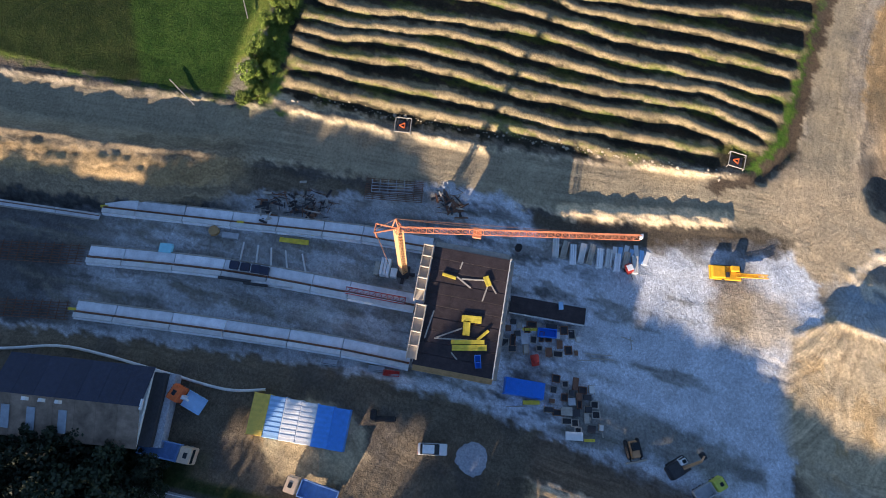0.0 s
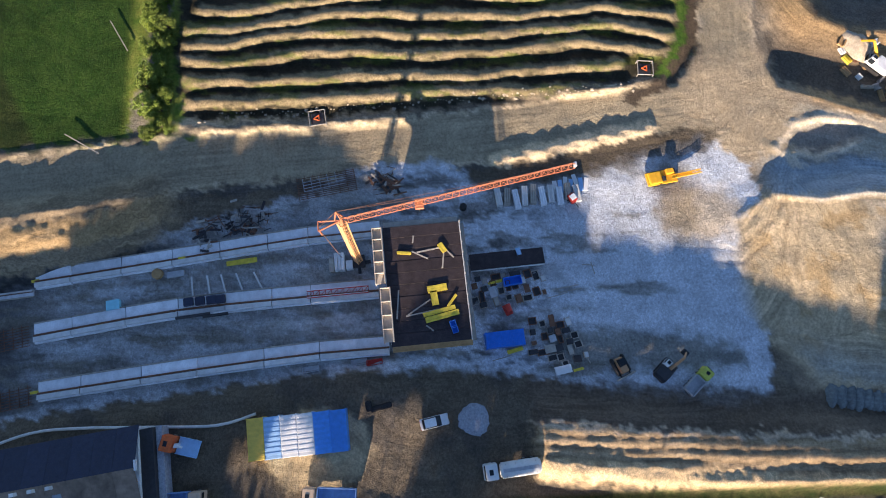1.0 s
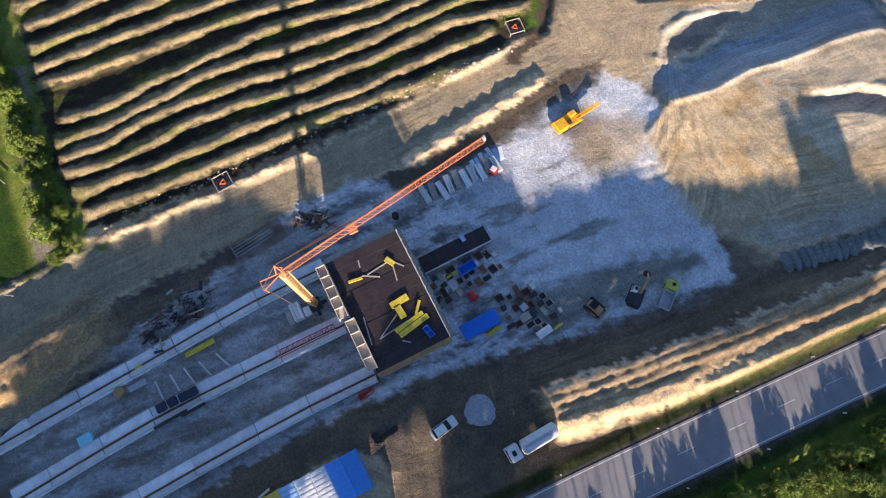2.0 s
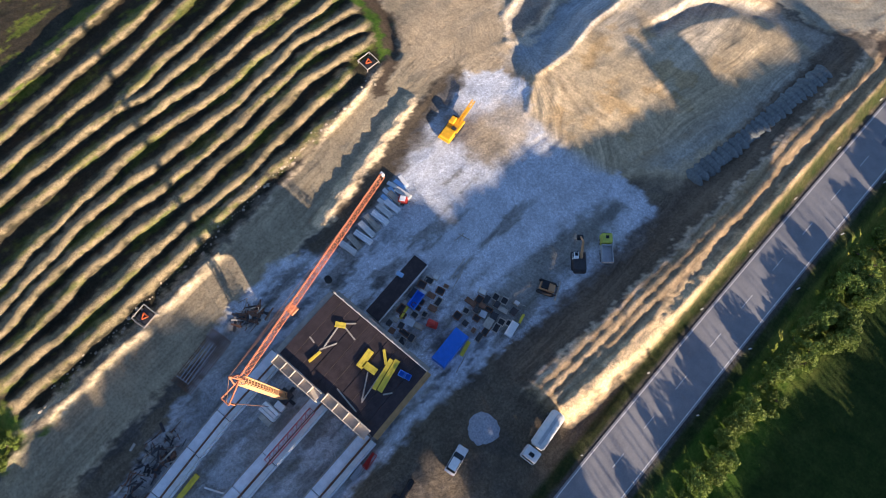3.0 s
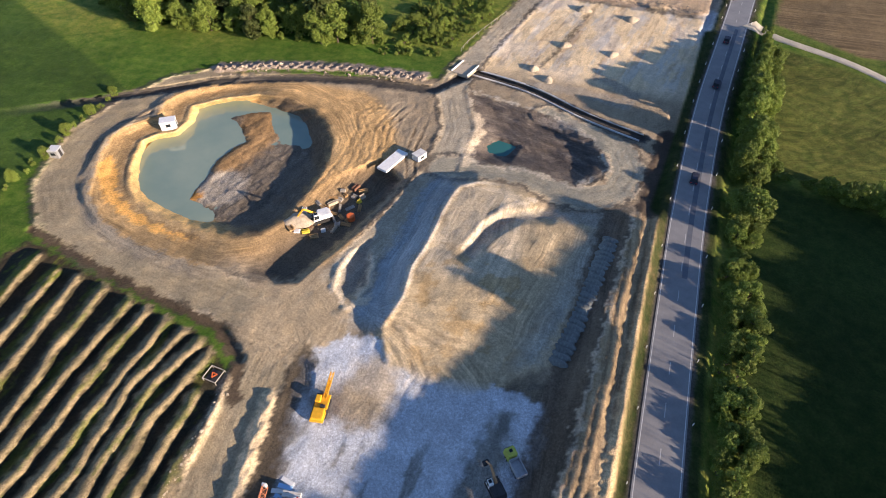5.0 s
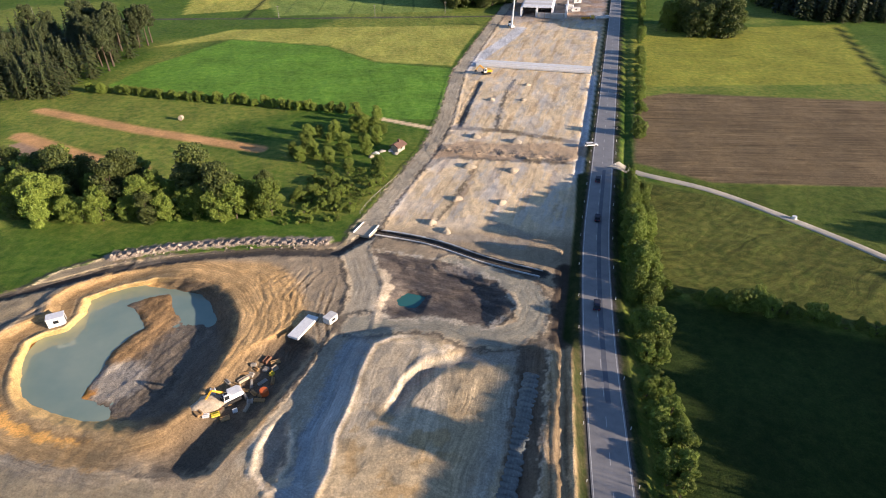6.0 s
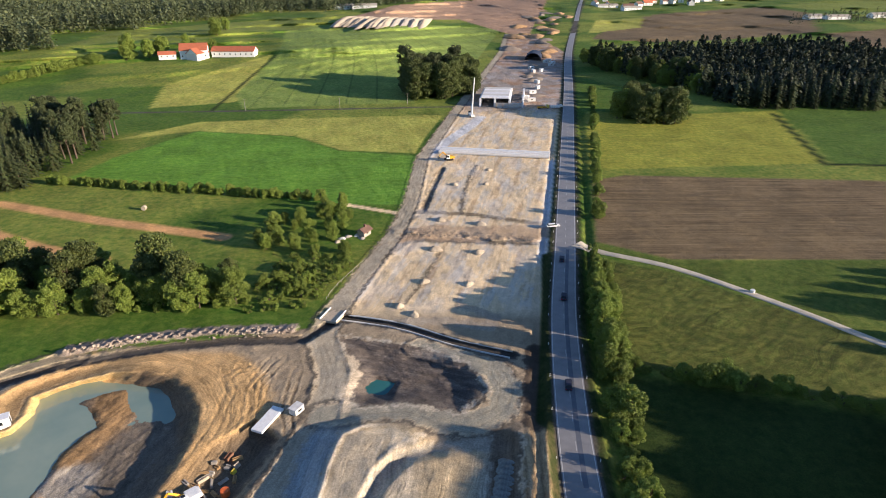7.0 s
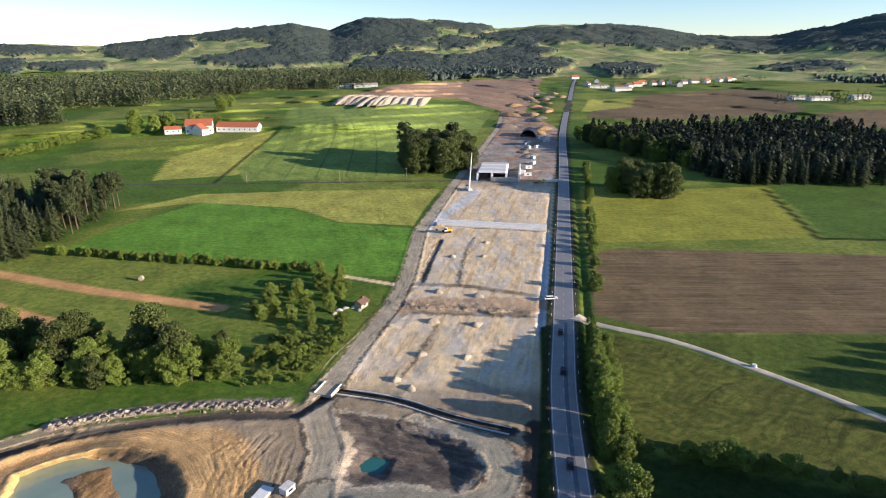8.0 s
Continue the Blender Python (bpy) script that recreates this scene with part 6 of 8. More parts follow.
# ---------------------------------------------------------------- vehicles and machines (they face along +x)
def wheel(ob, x, y, r, w):
    m = Matrix.Translation((x, y, r)) @ Matrix.Rotation(radians(90), 4, "X")
    bm = bmesh.new()
    bmesh.ops.create_cone(bm, cap_ends=True, segments=14, radius1=r, radius2=r, depth=w, matrix=m)
    wh = part("wheel", bm, rubber, ob)
    bm = bmesh.new()
    bmesh.ops.create_cone(bm, cap_ends=True, segments=10, radius1=r * 0.5, radius2=r * 0.5, depth=w + 0.03, matrix=m)
    part("rim", bm, steel, wh)


def taper(bm, x0, x1, y0, y1, z0, z1, dx0=0.0, dx1=0.0, dy=0.0, bevel=0.05):
    """A box whose top is drawn in at the front, back and sides."""
    vs = [bm.verts.new(v) for v in ((x0, y0, z0), (x1, y0, z0), (x1, y1, z0), (x0, y1, z0), (x0 + dx0, y0 + dy, z1), (x1 - dx1, y0 + dy, z1), (x1 - dx1, y1 - dy, z1), (x0 + dx0, y1 - dy, z1))]
    fs = [bm.faces.new([vs[i] for i in q]) for q in ((3, 2, 1, 0), (4, 5, 6, 7), (0, 1, 5, 4), (1, 2, 6, 5), (2, 3, 7, 6), (3, 0, 4, 7))]
    bmesh.ops.bevel(bm, geom=list({e for f in fs for e in f.edges}), offset=bevel, segments=2, affect="EDGES")
    return bm


def car(label, x, y, rz, paint_mat, name="car", long=4.5):
    ob = thing(name, label, "car", on_ground(x, y, 0.02) if name != "car_on_road" else Vector((*P(x, y, ROAD_Z).to_2d(), ROAD_Z + 0.01)), rz)
    h = long / 2
    body = taper(bmesh.new(), -h, h, -0.88, 0.88, 0.28, 0.86, 0.05, 0.12, 0.05, 0.10)
    part("body", body, paint_mat, ob)
    part("greenhouse", taper(bmesh.new(), -h + 0.35, h - 1.15, -0.80, 0.80, 0.84, 1.36, 0.35, 0.75, 0.16, 0.06), car_glass, ob)
    part("roof", taper(bmesh.new(), -h + 0.72, h - 1.95, -0.66, 0.66, 1.34, 1.44, 0.05, 0.05, 0.05, 0.03), paint_mat, ob)
    for sx in (-h + 0.85, h - 0.9):
        for sy in (-0.8, 0.8):
            wheel(ob, sx, sy, 0.32, 0.22)
    for sy in (-0.6, 0.6):
        part("headlight", boxes((h - 0.06, h + 0.01, sy - 0.18, sy + 0.18, 0.6, 0.74), bevel=0.02), steel, ob)
        part("tail_light", boxes((-h - 0.01, -h + 0.05, sy - 0.16, sy + 0.16, 0.6, 0.76), bevel=0.02), red_paint, ob)
    return ob


def truck(name, label, x, y, rz, cab_mat, kind, body_mat, long=8.0):
    ob = thing(name, label, "truck", on_ground(x, y, 0.02), rz)
    h = long / 2
    part("chassis", boxes((-h, h - 0.3, -0.5, 0.5, 0.6, 0.95), bevel=0.03), dark_steel, ob)
    cab = part("cab", taper(bmesh.new(), h - 2.1, h, -1.2, 1.2, 0.6, 2.95, 0.05, 0.30, 0.06, 0.10), cab_mat, ob)
    part("windscreen", boxes((h - 0.24, h - 0.10, -1.02, 1.02, 1.75, 2.5), bevel=0.03), car_glass, cab)
    part("roof_hatch", boxes((h - 1.35, h - 0.75, -0.4, 0.4, 2.94, 3.02), bevel=0.03), car_glass, cab)
    if kind == "dump":
        b0, b1 = -h, h - 2.3
        part("load_bed", boxes((b0, b1, -1.25, 1.25, 1.0, 1.15), (b0, b1, -1.25, -1.13, 1.15, 2.3), (b0, b1, 1.13, 1.25, 1.15, 2.3), (b1 - 0.12, b1, -1.13, 1.13, 1.15, 2.5), (b0, b0 + 0.1, -1.13, 1.13, 1.15, 2.1)), body_mat, ob, "open steel tipper bed")
    elif kind == "tank":
        bm = bmesh.new()
        bmesh.ops.create_cone(bm, cap_ends=True, segments=20, radius1=1.18, radius2=1.18, depth=long - 2.5, matrix=Matrix.Translation((-1.2, 0, 2.15)) @ Matrix.Rotation(radians(90), 4, "Y"))
        bmesh.ops.bevel(bm, geom=[e for e in bm.edges if e.calc_face_angle(0) > 1.0], offset=0.25, segments=3, affect="EDGES")
        tank = part("tank", bm, body_mat, ob, "shining white cylindrical tank", True)
        part("walkway", boxes((-h + 0.4, h - 2.8, -0.25, 0.25, 3.3, 3.38)), steel, tank)
        for k in range(4):
            part("band", boxes((-h + 0.8 + 1.5 * k, -h + 0.9 + 1.5 * k, -0.95, 0.95, 2.85, 3.05)), steel, tank)
    else:
        part("flat_bed", boxes((-h, h - 2.3, -1.25, 1.25, 1.0, 1.18), (-h, h - 2.3, -1.25, -1.2, 1.18, 1.5), (-h, h - 2.3, 1.2, 1.25, 1.18, 1.5)), body_mat, ob)
        part("loading_crane", boxes((h - 2.7, h - 2.35, -0.3, 0.3, 1.1, 2.9), (h - 3.6, h - 2.4, -0.15, 0.15, 2.7, 2.95)), white_paint, ob)
    for sx in (h - 1.3, -h + 2.2, -h + 0.95):
        for sy in (-1.05, 1.05):
            wheel(ob, sx, sy, 0.5, 0.34)
    return ob


def excavator(label, x, y, rz, body_mat, arm_mat, s=1.0, swing=0.0, cab_mat=None, reach=1.0):
    ob = thing("excavator", label, "excavator", on_ground(x, y, 0.0), rz)
    for sy in (-1.1, 1.1):
        bm = boxes((-1.9, 1.9, sy - 0.3, sy + 0.3, 0.02, 0.85), bevel=0.22)
        tr = part("track", bm, rubber, ob)
        for k in range(9):
            part("track_plate", boxes((-1.7 + 0.4 * k, -1.42 + 0.4 * k, sy - 0.34, sy + 0.34, 0.84, 0.9)), dark_steel, tr)
    part("undercarriage", boxes((-1.0, 1.0, -0.8, 0.8, 0.3, 0.95)), dark_steel, ob)
    part("engine_cover", taper(bmesh.new(), -2.3, 0.2, -1.3, 1.3, 1.0, 2.0, 0.1, 0.0, 0.06, 0.12), body_mat, ob)
    part("counterweight", taper(bmesh.new(), -2.7, -2.0, -1.25, 1.25, 1.0, 1.8, 0.2, 0.0, 0.1, 0.15), body_mat, ob)
    cab = part("cab", taper(bmesh.new(), 0.0, 1.5, 0.25, 1.3, 1.0, 2.75, 0.05, 0.25, 0.06, 0.08), cab_mat or white_paint, ob)
    part("cab_window", boxes((1.32, 1.5, 0.36, 1.2, 1.5, 2.5), (0.3, 1.2, 1.24, 1.32, 1.6, 2.5)), car_glass, cab)
    part("cab_roof_window", boxes((0.4, 1.1, 0.45, 1.1, 2.74, 2.78)), car_glass, cab)
    a, b, c = Vector((0.3, -0.35, 1.6)), Vector((2.9 * reach, -0.35, 4.0)), Vector((4.6 * reach, -0.35, 2.2))
    d = c + Vector((0.3, 0, -1.5))
    for nm, p, q, r1, r2 in (("boom", a, b, 0.32, 0.24), ("stick", b, c, 0.24, 0.16)):
        bm = bar(bmesh.new(), p, q, r1, 4, r2)
        part(nm, bm, arm_mat, ob)
    part("cylinder", bar(bmesh.new(), a + Vector((0.9, 0, -0.2)), a.lerp(b, 0.6) + Vector((0.2, 0, 0.35)), 0.09, 6), steel, ob)
    part("bucket", taper(bmesh.new(), c.x - 0.5, c.x + 0.6, -1.0, 0.3, d.z + 0.6, c.z - 0.1, 0.3, 0.2, 0.1, 0.05), dark_steel, ob)
    ob.scale = (s, s, s)
    return ob


def bulldozer(label, x, y, rz):
    ob = thing("bulldozer", label, "bulldozer", on_ground(x, y), rz)
    for sy in (-0.95, 0.95):
        part("track", boxes((-1.5, 1.5, sy - 0.26, sy + 0.26, 0.02, 0.9), bevel=0.22), rubber, ob)
    part("body", taper(bmesh.new(), -1.2, 1.4, -0.65, 0.65, 0.6, 1.6, 0.1, 0.1, 0.06, 0.08), machine_tan, ob)
    part("cab", taper(bmesh.new(), -1.0, 0.3, -0.6, 0.6, 1.5, 2.6, 0.1, 0.15, 0.08, 0.06), car_glass, ob)
    part("blade", boxes((1.8, 1.95, -1.6, 1.6, 0.1, 1.1), (1.95, 2.1, -1.6, 1.6, 0.1, 0.3), bevel=0.03), old_timber, ob)
    for sy in (-0.8, 0.8):
        part("push_arm", bar(bmesh.new(), (0, sy, 0.5), (1.85, sy, 0.5), 0.09, 6), dark_steel, ob)
    return ob


def crawler_rig(label, x, y, rz):
    """A long yellow crawler machine with a boom laid low."""
    ob = thing("drilling_rig", label, "drilling rig", on_ground(x, y), rz)
    for sy in (-1.2, 1.2):
        part("track", boxes((-3.2, 1.2, sy - 0.35, sy + 0.35, 0.02, 0.9), bevel=0.25), rubber, ob)
    part("deck", taper(bmesh.new(), -4.2, 1.8, -1.35, 1.35, 0.95, 1.9, 0.1, 0.3, 0.08, 0.1), digger_yellow, ob)
    part("engine_house", taper(bmesh.new(), -4.0, -1.4, -1.2, 1.2, 1.88, 2.7, 0.2, 0.15, 0.1, 0.1), digger_yellow, ob)
    cab = part("cab", taper(bmesh.new(), -0.4, 1.3, 0.2, 1.3, 1.88, 3.1, 0.05, 0.25, 0.08, 0.08), digger_yellow, ob)
    part("cab_window", boxes((1.1, 1.32, 0.3, 1.2, 2.1, 2.9)), car_glass, cab)
    part("winch", bar(bmesh.new(), (-1.0, -0.9, 2.2), (-1.0, 0.0, 2.2), 0.35, 10), dark_steel, ob)
    part("boom", lattice(bmesh.new(), (0.6, -0.4, 2.0), (6.2, -0.4, 3.0), 0.32, 8, 0.08), digger_yellow, ob)
    part("boom_plate", boxes((0.6, 4.6, -0.7, -0.1, 2.0, 2.25), bevel=0.04), digger_yellow, ob)
    part("ladder", boxes((-2.0, -1.6, -1.45, -1.36, 0.6, 2.0)), dark_steel, ob)
    ob.scale = (0.92, 0.92, 0.48)
    return ob


car("white estate car parked on the sandy dirt", 2.4, 0.9, 98, white_paint)
truck("tanker_truck", "white tanker truck with a shining cylindrical tank", 10.3, 11.8, 272, white_paint, "tank", white_paint, 8.6)
truck("flatbed_truck", "loading truck with an orange cab and light blue bed", 1.9, -37.2, 252, orange_paint, "flat", sky_paint, 5.6)
truck("dump_truck", "dump truck with a blue tipper bed and pale cab", 9.6, -37.7, 88, beige_paint, "dump", bed_blue, 8.4)
truck("dump_truck", "dump truck with a pale cab facing the hall", 11.3, -15.6, 262, beige_paint, "dump", bed_blue, 8.0)
excavator("small excavator with a white cab and orange arm on gravel", -1.8, 38.3, 128, dark_steel, machine_tan, 0.86, cab_mat=white_paint)
truck("site_dumper", "yellow-green site dumper with a grey bed on gravel", 0.5, 42.9, 128, machine_green, "dump", steel, 5.6).scale = (0.92, 0.74, 0.8)
bulldozer("small muddy bulldozer on the gravel", -3.2, 31.2, 20)
crawler_rig("long yellow crawler drilling rig on the gravel pad", -34.2, 45.2, 96)
for x, y, rz in ((30.2, 124.5, 80), (41.2, 197, 78), (37.0, 169.5, 78)):
    car("dark car driving on the country road", x, y, rz, navy_paint, "car_on_road", 4.4)
car("white van parked at the edge of the earthworks", 43.0, 228, 10, white_paint, "van", 5.6)
truck("tracked_crusher", "yellow machine at the end of the cut", 72, 452, 5, ochre_paint, "flat", digger_yellow, 9)
truck("site_lorry", "white lorry at the end of the cut", 82, 452, 5, white_paint, "dump", white_paint, 9)
excavator("yellow excavator working below the bridge", 1, 322, 200, digger_yellow, digger_yellow, 1.2)
excavator("excavator with a white cab among timber at the pond", -52.6, 88.0, 220, white_paint, digger_yellow, 1.1, cab_mat=white_paint)


# ---------------------------------------------------------------- containers, hall and huts
def container(label, m, mat, ribs=True, long=6.06, wide=2.44, tall=2.6):
    ob = tagged(new("container"), label, "container", "site containers")
    part("body", boxes((-long / 2, long / 2, -wide / 2, wide / 2, 0.1, tall), bevel=0.03), mat, ob)
    n = 22 if ribs else 8
    step = (long - 0.3) / n
    part("roof_ribs", boxes(*[(-long / 2 + 0.15 + k * step, -long / 2 + 0.15 + (k + 0.5) * step, -wide / 2 + 0.1, wide / 2 - 0.1, tall, tall + 0.045) for k in range(n)]), mat, ob)
    for sy in (-1, 1):
        part("side_ribs", boxes(*[(-long / 2 + 0.15 + k * step, -long / 2 + 0.15 + (k + 0.5) * step, sy * wide / 2 - 0.02, sy * wide / 2 + 0.03, 0.25, tall - 0.15) for k in range(n)]), mat, ob)
    for sx in (-1, 1):
        for sy in (-1, 1):
            part("corner_post", boxes((sx * long / 2 - 0.09, sx * long / 2 + 0.02, sy * wide / 2 - 0.09, sy * wide / 2 + 0.02, 0, tall + 0.06)), mat, ob)
    for sy in (-0.6, 0.6):
        part("door", boxes((long / 2, long / 2 + 0.05, sy - 0.56, sy + 0.56, 0.2, tall - 0.15), bevel=0.01), mat, ob)
    ob.matrix_world = m
    return ob


row_ = ((ochre_paint, "ochre yellow"), (sky_paint, "light blue"), (white_paint, "white"), (white_paint, "white"), (mid_blue, "sky blue"), (mid_blue, "ribbed blue"))
for k, (mat, word) in enumerate(row_):
    v = on_ground(2.12, -25.8 + 2.46 * k)
    container(f"{word} shipping container in a closed row", Matrix.Translation(v) @ Matrix.Rotation(radians(2 if k < 5 else 1), 4, "Z"), mat, k == 5)
v = on_ground(-9.0, 13.2)
container("bright blue site container beside stacked formwork", Matrix.Translation(v) @ Matrix.Rotation(radians(91), 4, "Z"), blue_paint)


def site_hall():
    v = on_ground(5.0, -52.6)
    ob = thing("workshop_hall", "long hall with one dark and one brown roof slope", "hall", v, 4.5)
    w, l, e, r = 5.5, 10.6, 4.0, 6.1
    part("wall", boxes((-w, w, -l, l, 0, e), bevel=0.02), plaster, ob)
    # west slope's shade and east slope's sun are put into two colours
    for s, mat, label in ((-1, navy_paint, "sheet roof slope darkened for its shaded side"), (1, tan_roof, "brown fibre cement roof slope in its sunlit colour")):
        n = 7
        for k in range(n):
            y0, y1 = -l - 0.3 + k * (2 * l + 0.6) / n, -l - 0.3 + (k + 1) * (2 * l + 0.6) / n - 0.03
            bm = bmesh.new()
            vs = [bm.verts.new(p) for p in ((0, y0, r), (s * (w + 0.4), y0, e - 0.1), (s * (w + 0.4), y1, e - 0.1), (0, y1, r), (0, y0, r + 0.12), (s * (w + 0.4), y0, e + 0.02), (s * (w + 0.4), y1, e + 0.02), (0, y1, r + 0.12))]
            for q in ((0, 1, 2, 3), (7, 6, 5, 4), (0, 4, 5, 1), (1, 5, 6, 2), (2, 6, 7, 3), (3, 7, 4, 0)):
                bm.faces.new([vs[i] for i in q])
            bmesh.ops.recalc_face_normals(bm, faces=bm.faces)
            part("roof_sheet", bm, mat, ob, label)
    tilt = math.atan2(r - e, w + 0.4)
    for y in (-8.3, -4.6, 0.0):
        bm = bmesh.new()
        box(bm, -1.7, 1.7, -0.6, 0.6, 0.0, 0.12, 0.0, Matrix.Translation((3.2, y, r - 3.2 * math.tan(tilt) + 0.16)) @ Matrix.Rotation(tilt, 4, "Y"))
        part("skylight", bm, old_glass, ob, "grey skylight strip")
    for y in (-5.4, -3.0, -0.6):
        part("chimney", boxes((0.3, 0.8, y - 0.3, y + 0.3, r - 0.5, r + 0.8), bevel=0.03), plaster, ob)
    for k in range(5):
        part("window", boxes((w, w + 0.05, -9 + 4 * k, -7 + 4 * k, 1.2, 2.6), bevel=0.02), car_glass, ob)
    part("annex", boxes((-w + 0.3, w, l, l + 1.9, 0, 3.4), bevel=0.03), dark_steel, ob, "low dark annex")
    part("annex_gutter", boxes((-w + 0.2, w, l + 1.92, l + 2.9, 0, 2.4), bevel=0.03), stone_grey, ob)
    part("gable_trim", boxes((-w * 0.2, 0.4, l + 0.2, l + 0.5, r - 0.3, r + 0.1), (1.0, 2.4, l + 0.2, l + 0.5, 4.7, 5.1)), white_paint, ob)
    return ob


site_hall()


def hut(name, label, x, y, rz, long, wide, tall, mat, roof_mat):
    ob = thing(name, label, "hut", on_ground(x, y), rz)
    part("body", boxes((-long / 2, long / 2, -wide / 2, wide / 2, 0, tall), bevel=0.03), mat, ob)
    part("roof", boxes((-long / 2 - 0.1, long / 2 + 0.1, -wide / 2 - 0.1, wide / 2 + 0.1, tall, tall + 0.12), bevel=0.03), roof_mat, ob)
    part("door", boxes((long / 2, long / 2 + 0.04, -0.45, 0.45, 0.1, min(2.0, tall - 0.2)), bevel=0.01), dark_steel, ob)
    part("window", boxes((-0.6, 0.6, -wide / 2 - 0.04, -wide / 2, tall * 0.4, tall * 0.75), bevel=0.01), car_glass, ob)
    return ob


hut("pump_hut", "white pump hut at the pond's edge", -105, 110.4, 30, 4.0, 2.6, 2.5, white_paint, cloth_white)
hut("tank_hut", "small grey tank by the dirt track", -126, 92.5, 10, 2.4, 2.4, 2.2, steel, white_paint)
loose("wall_panel", "white precast wall panel laid flat on the dirt", "panel", -43.1, 112.2, on_ground(-43.1, 112.2).z, 70, ((-4.4, 4.4, -1.5, 1.5, -0.1, 0.55),), white_paint, bevel=0.03)
hut("site_office", "small pale site hut beside the track", -36.9, 115.2, 60, 3.0, 2.2, 1.6, pale_concrete, pale_concrete)


# ---------------------------------------------------------------- stores and clutter on the pad
rng_ = random.Random(21)
mats_ = (pale_concrete, old_timber, concrete, pale_concrete, old_timber, concrete, pale_concrete, concrete, old_timber, pale_concrete)
for k, mat in enumerate(mats_):
    v = on_ground(-32.8 + rng_.uniform(-0.4, 0.4), 15.4 + 1.5 * k)
    ob = thing("precast_stack", "stack of pale precast beams stored on the gravel", "stack", v, rng_.uniform(-8, 10), "stacks on the pad")
    lo = 2.6 + rng_.random() * 1.0
    for lev in range(2):
        part("bearer", boxes((-lo * 0.3, -lo * 0.3 + 0.15, -0.5, 0.5, lev * 0.5, lev * 0.5 + 0.1), (lo * 0.3, lo * 0.3 + 0.15, -0.5, 0.5, lev * 0.5, lev * 0.5 + 0.1)), timber, ob)
        for j in range(3):
            part("beam", boxes((-lo / 2, lo / 2, -0.5 + 0.34 * j, -0.5 + 0.34 * j + 0.3, lev * 0.5 + 0.1, lev * 0.5 + 0.46 + rng_.uniform(-0.05, 0.05)), bevel=0.02), mat, ob)
for k in range(7):
    ob = loose("formwork_pallet", "blue-white steel form panel lying on gravel", "panel", *on_ground(-34.6 + rng_.uniform(-0.5, 0.5), 25.5 + 0.9 * k, 0.0), rng_.uniform(-15, 15), [(-1.2, 1.2, -0.35, 0.35, 0.0, 0.14), (-1.2, 1.2, -0.35, -0.28, 0.14, 0.22), (-1.2, 1.2, 0.28, 0.35, 0.14, 0.22)], sky_paint if k % 2 else white_paint, "panels on the pad")
ob = thing("compressor", "small red and white compressor trailer on the gravel", "compressor", on_ground(-31.7, 27.9), 30)
part("housing", taper(bmesh.new(), -0.9, 0.9, -0.6, 0.6, 0.4, 1.4, 0.2, 0.2, 0.08, 0.08), red_paint, ob)
part("hood", boxes((-0.5, 0.5, -0.5, 0.5, 1.4, 1.5), bevel=0.03), white_paint, ob)
for sy in (-0.65, 0.65):
    wheel(ob, 0, sy, 0.3, 0.18)
part("drawbar", bar(bmesh.new(), (0.9, 0, 0.5), (1.9, 0, 0.4), 0.05, 6), dark_steel, ob)


def tank(name, label, x, y, r, h, mat):
    bm = bmesh.new()
    bmesh.ops.create_cone(bm, cap_ends=True, segments=18, radius1=r, radius2=r * 0.96, depth=h, matrix=Matrix.Translation((0, 0, h / 2)))
    bmesh.ops.bevel(bm, geom=[e for e in bm.edges if e.calc_face_angle(0) > 1.0], offset=0.05, segments=2, affect="EDGES")
    ob = tagged(part(name, bm, mat), label, "tank")
    ob.matrix_world = Matrix.Translation(on_ground(x, y))
    return ob


tank("water_tank", "round black tank standing on the gravel", -31.9, 9.2, 0.6, 1.1, rubber)
ob = loose("plywood_platform", "dark plywood platform with a light edge on the gravel", "platform", *on_ground(-22.2, 15.4, 0.0), 90.5, [(-6.2, 6.2, -1.35, 1.35, 0.5, 0.75), (-6.0, -5.6, -1.2, 1.2, 0, 0.5), (-0.2, 0.2, -1.2, 1.2, 0, 0.5), (5.6, 6.0, -1.2, 1.2, 0, 0.5)], plywood)
loose("timber_barrier", "pale timber rail along the plywood platform", "rail", *on_ground(-20.7, 15.4, 0.0), 90.5, [(-6.2, 6.2, -0.12, 0.0, 0.5, 0.95)], pale_concrete)
loose("tool_box", "white tool box on the dark platform", "box", *on_ground(-23.2, 17.4, 0.75), 10, [(-0.6, 0.6, -0.35, 0.35, 0, 0.5)], sky_paint)
loose("skip", "dark blue steel skip among formwork", "skip", *on_ground(-18.4, 15.8, 0.0), 95, [(-1.5, 1.5, -0.7, 0.7, 0.1, 0.25), (-1.5, 1.5, -0.7, -0.6, 0.25, 1.2), (-1.5, 1.5, 0.6, 0.7, 0.25, 1.2), (-1.5, -1.4, -0.6, 0.6, 0.25, 1.2), (1.4, 1.5, -0.6, 0.6, 0.25, 1.2)], blue_paint)
ob = thing("mixer", "red site mixer machine on the gravel", "mixer", on_ground(-13.8, 14.5), 20)
part("drum", bar(bmesh.new(), (-0.6, 0, 1.0), (0.6, 0, 1.4), 0.65, 10, 0.4), red_paint, ob)
part("frame", boxes((-0.9, 0.9, -0.6, 0.6, 0.1, 0.35), (-0.7, -0.5, -0.6, 0.6, 0.35, 1.0), bevel=0.03), red_paint, ob)
form_beam(*on_ground(-18.4, 13.2, 0.0), 100, 2.6, 0.6, "yellow formwork beams beside the platform")
form_beam(*on_ground(-6.9, 14.9, 0.0), 100, 2.6, 0.7, "yellow-green formwork beams by the blue container")
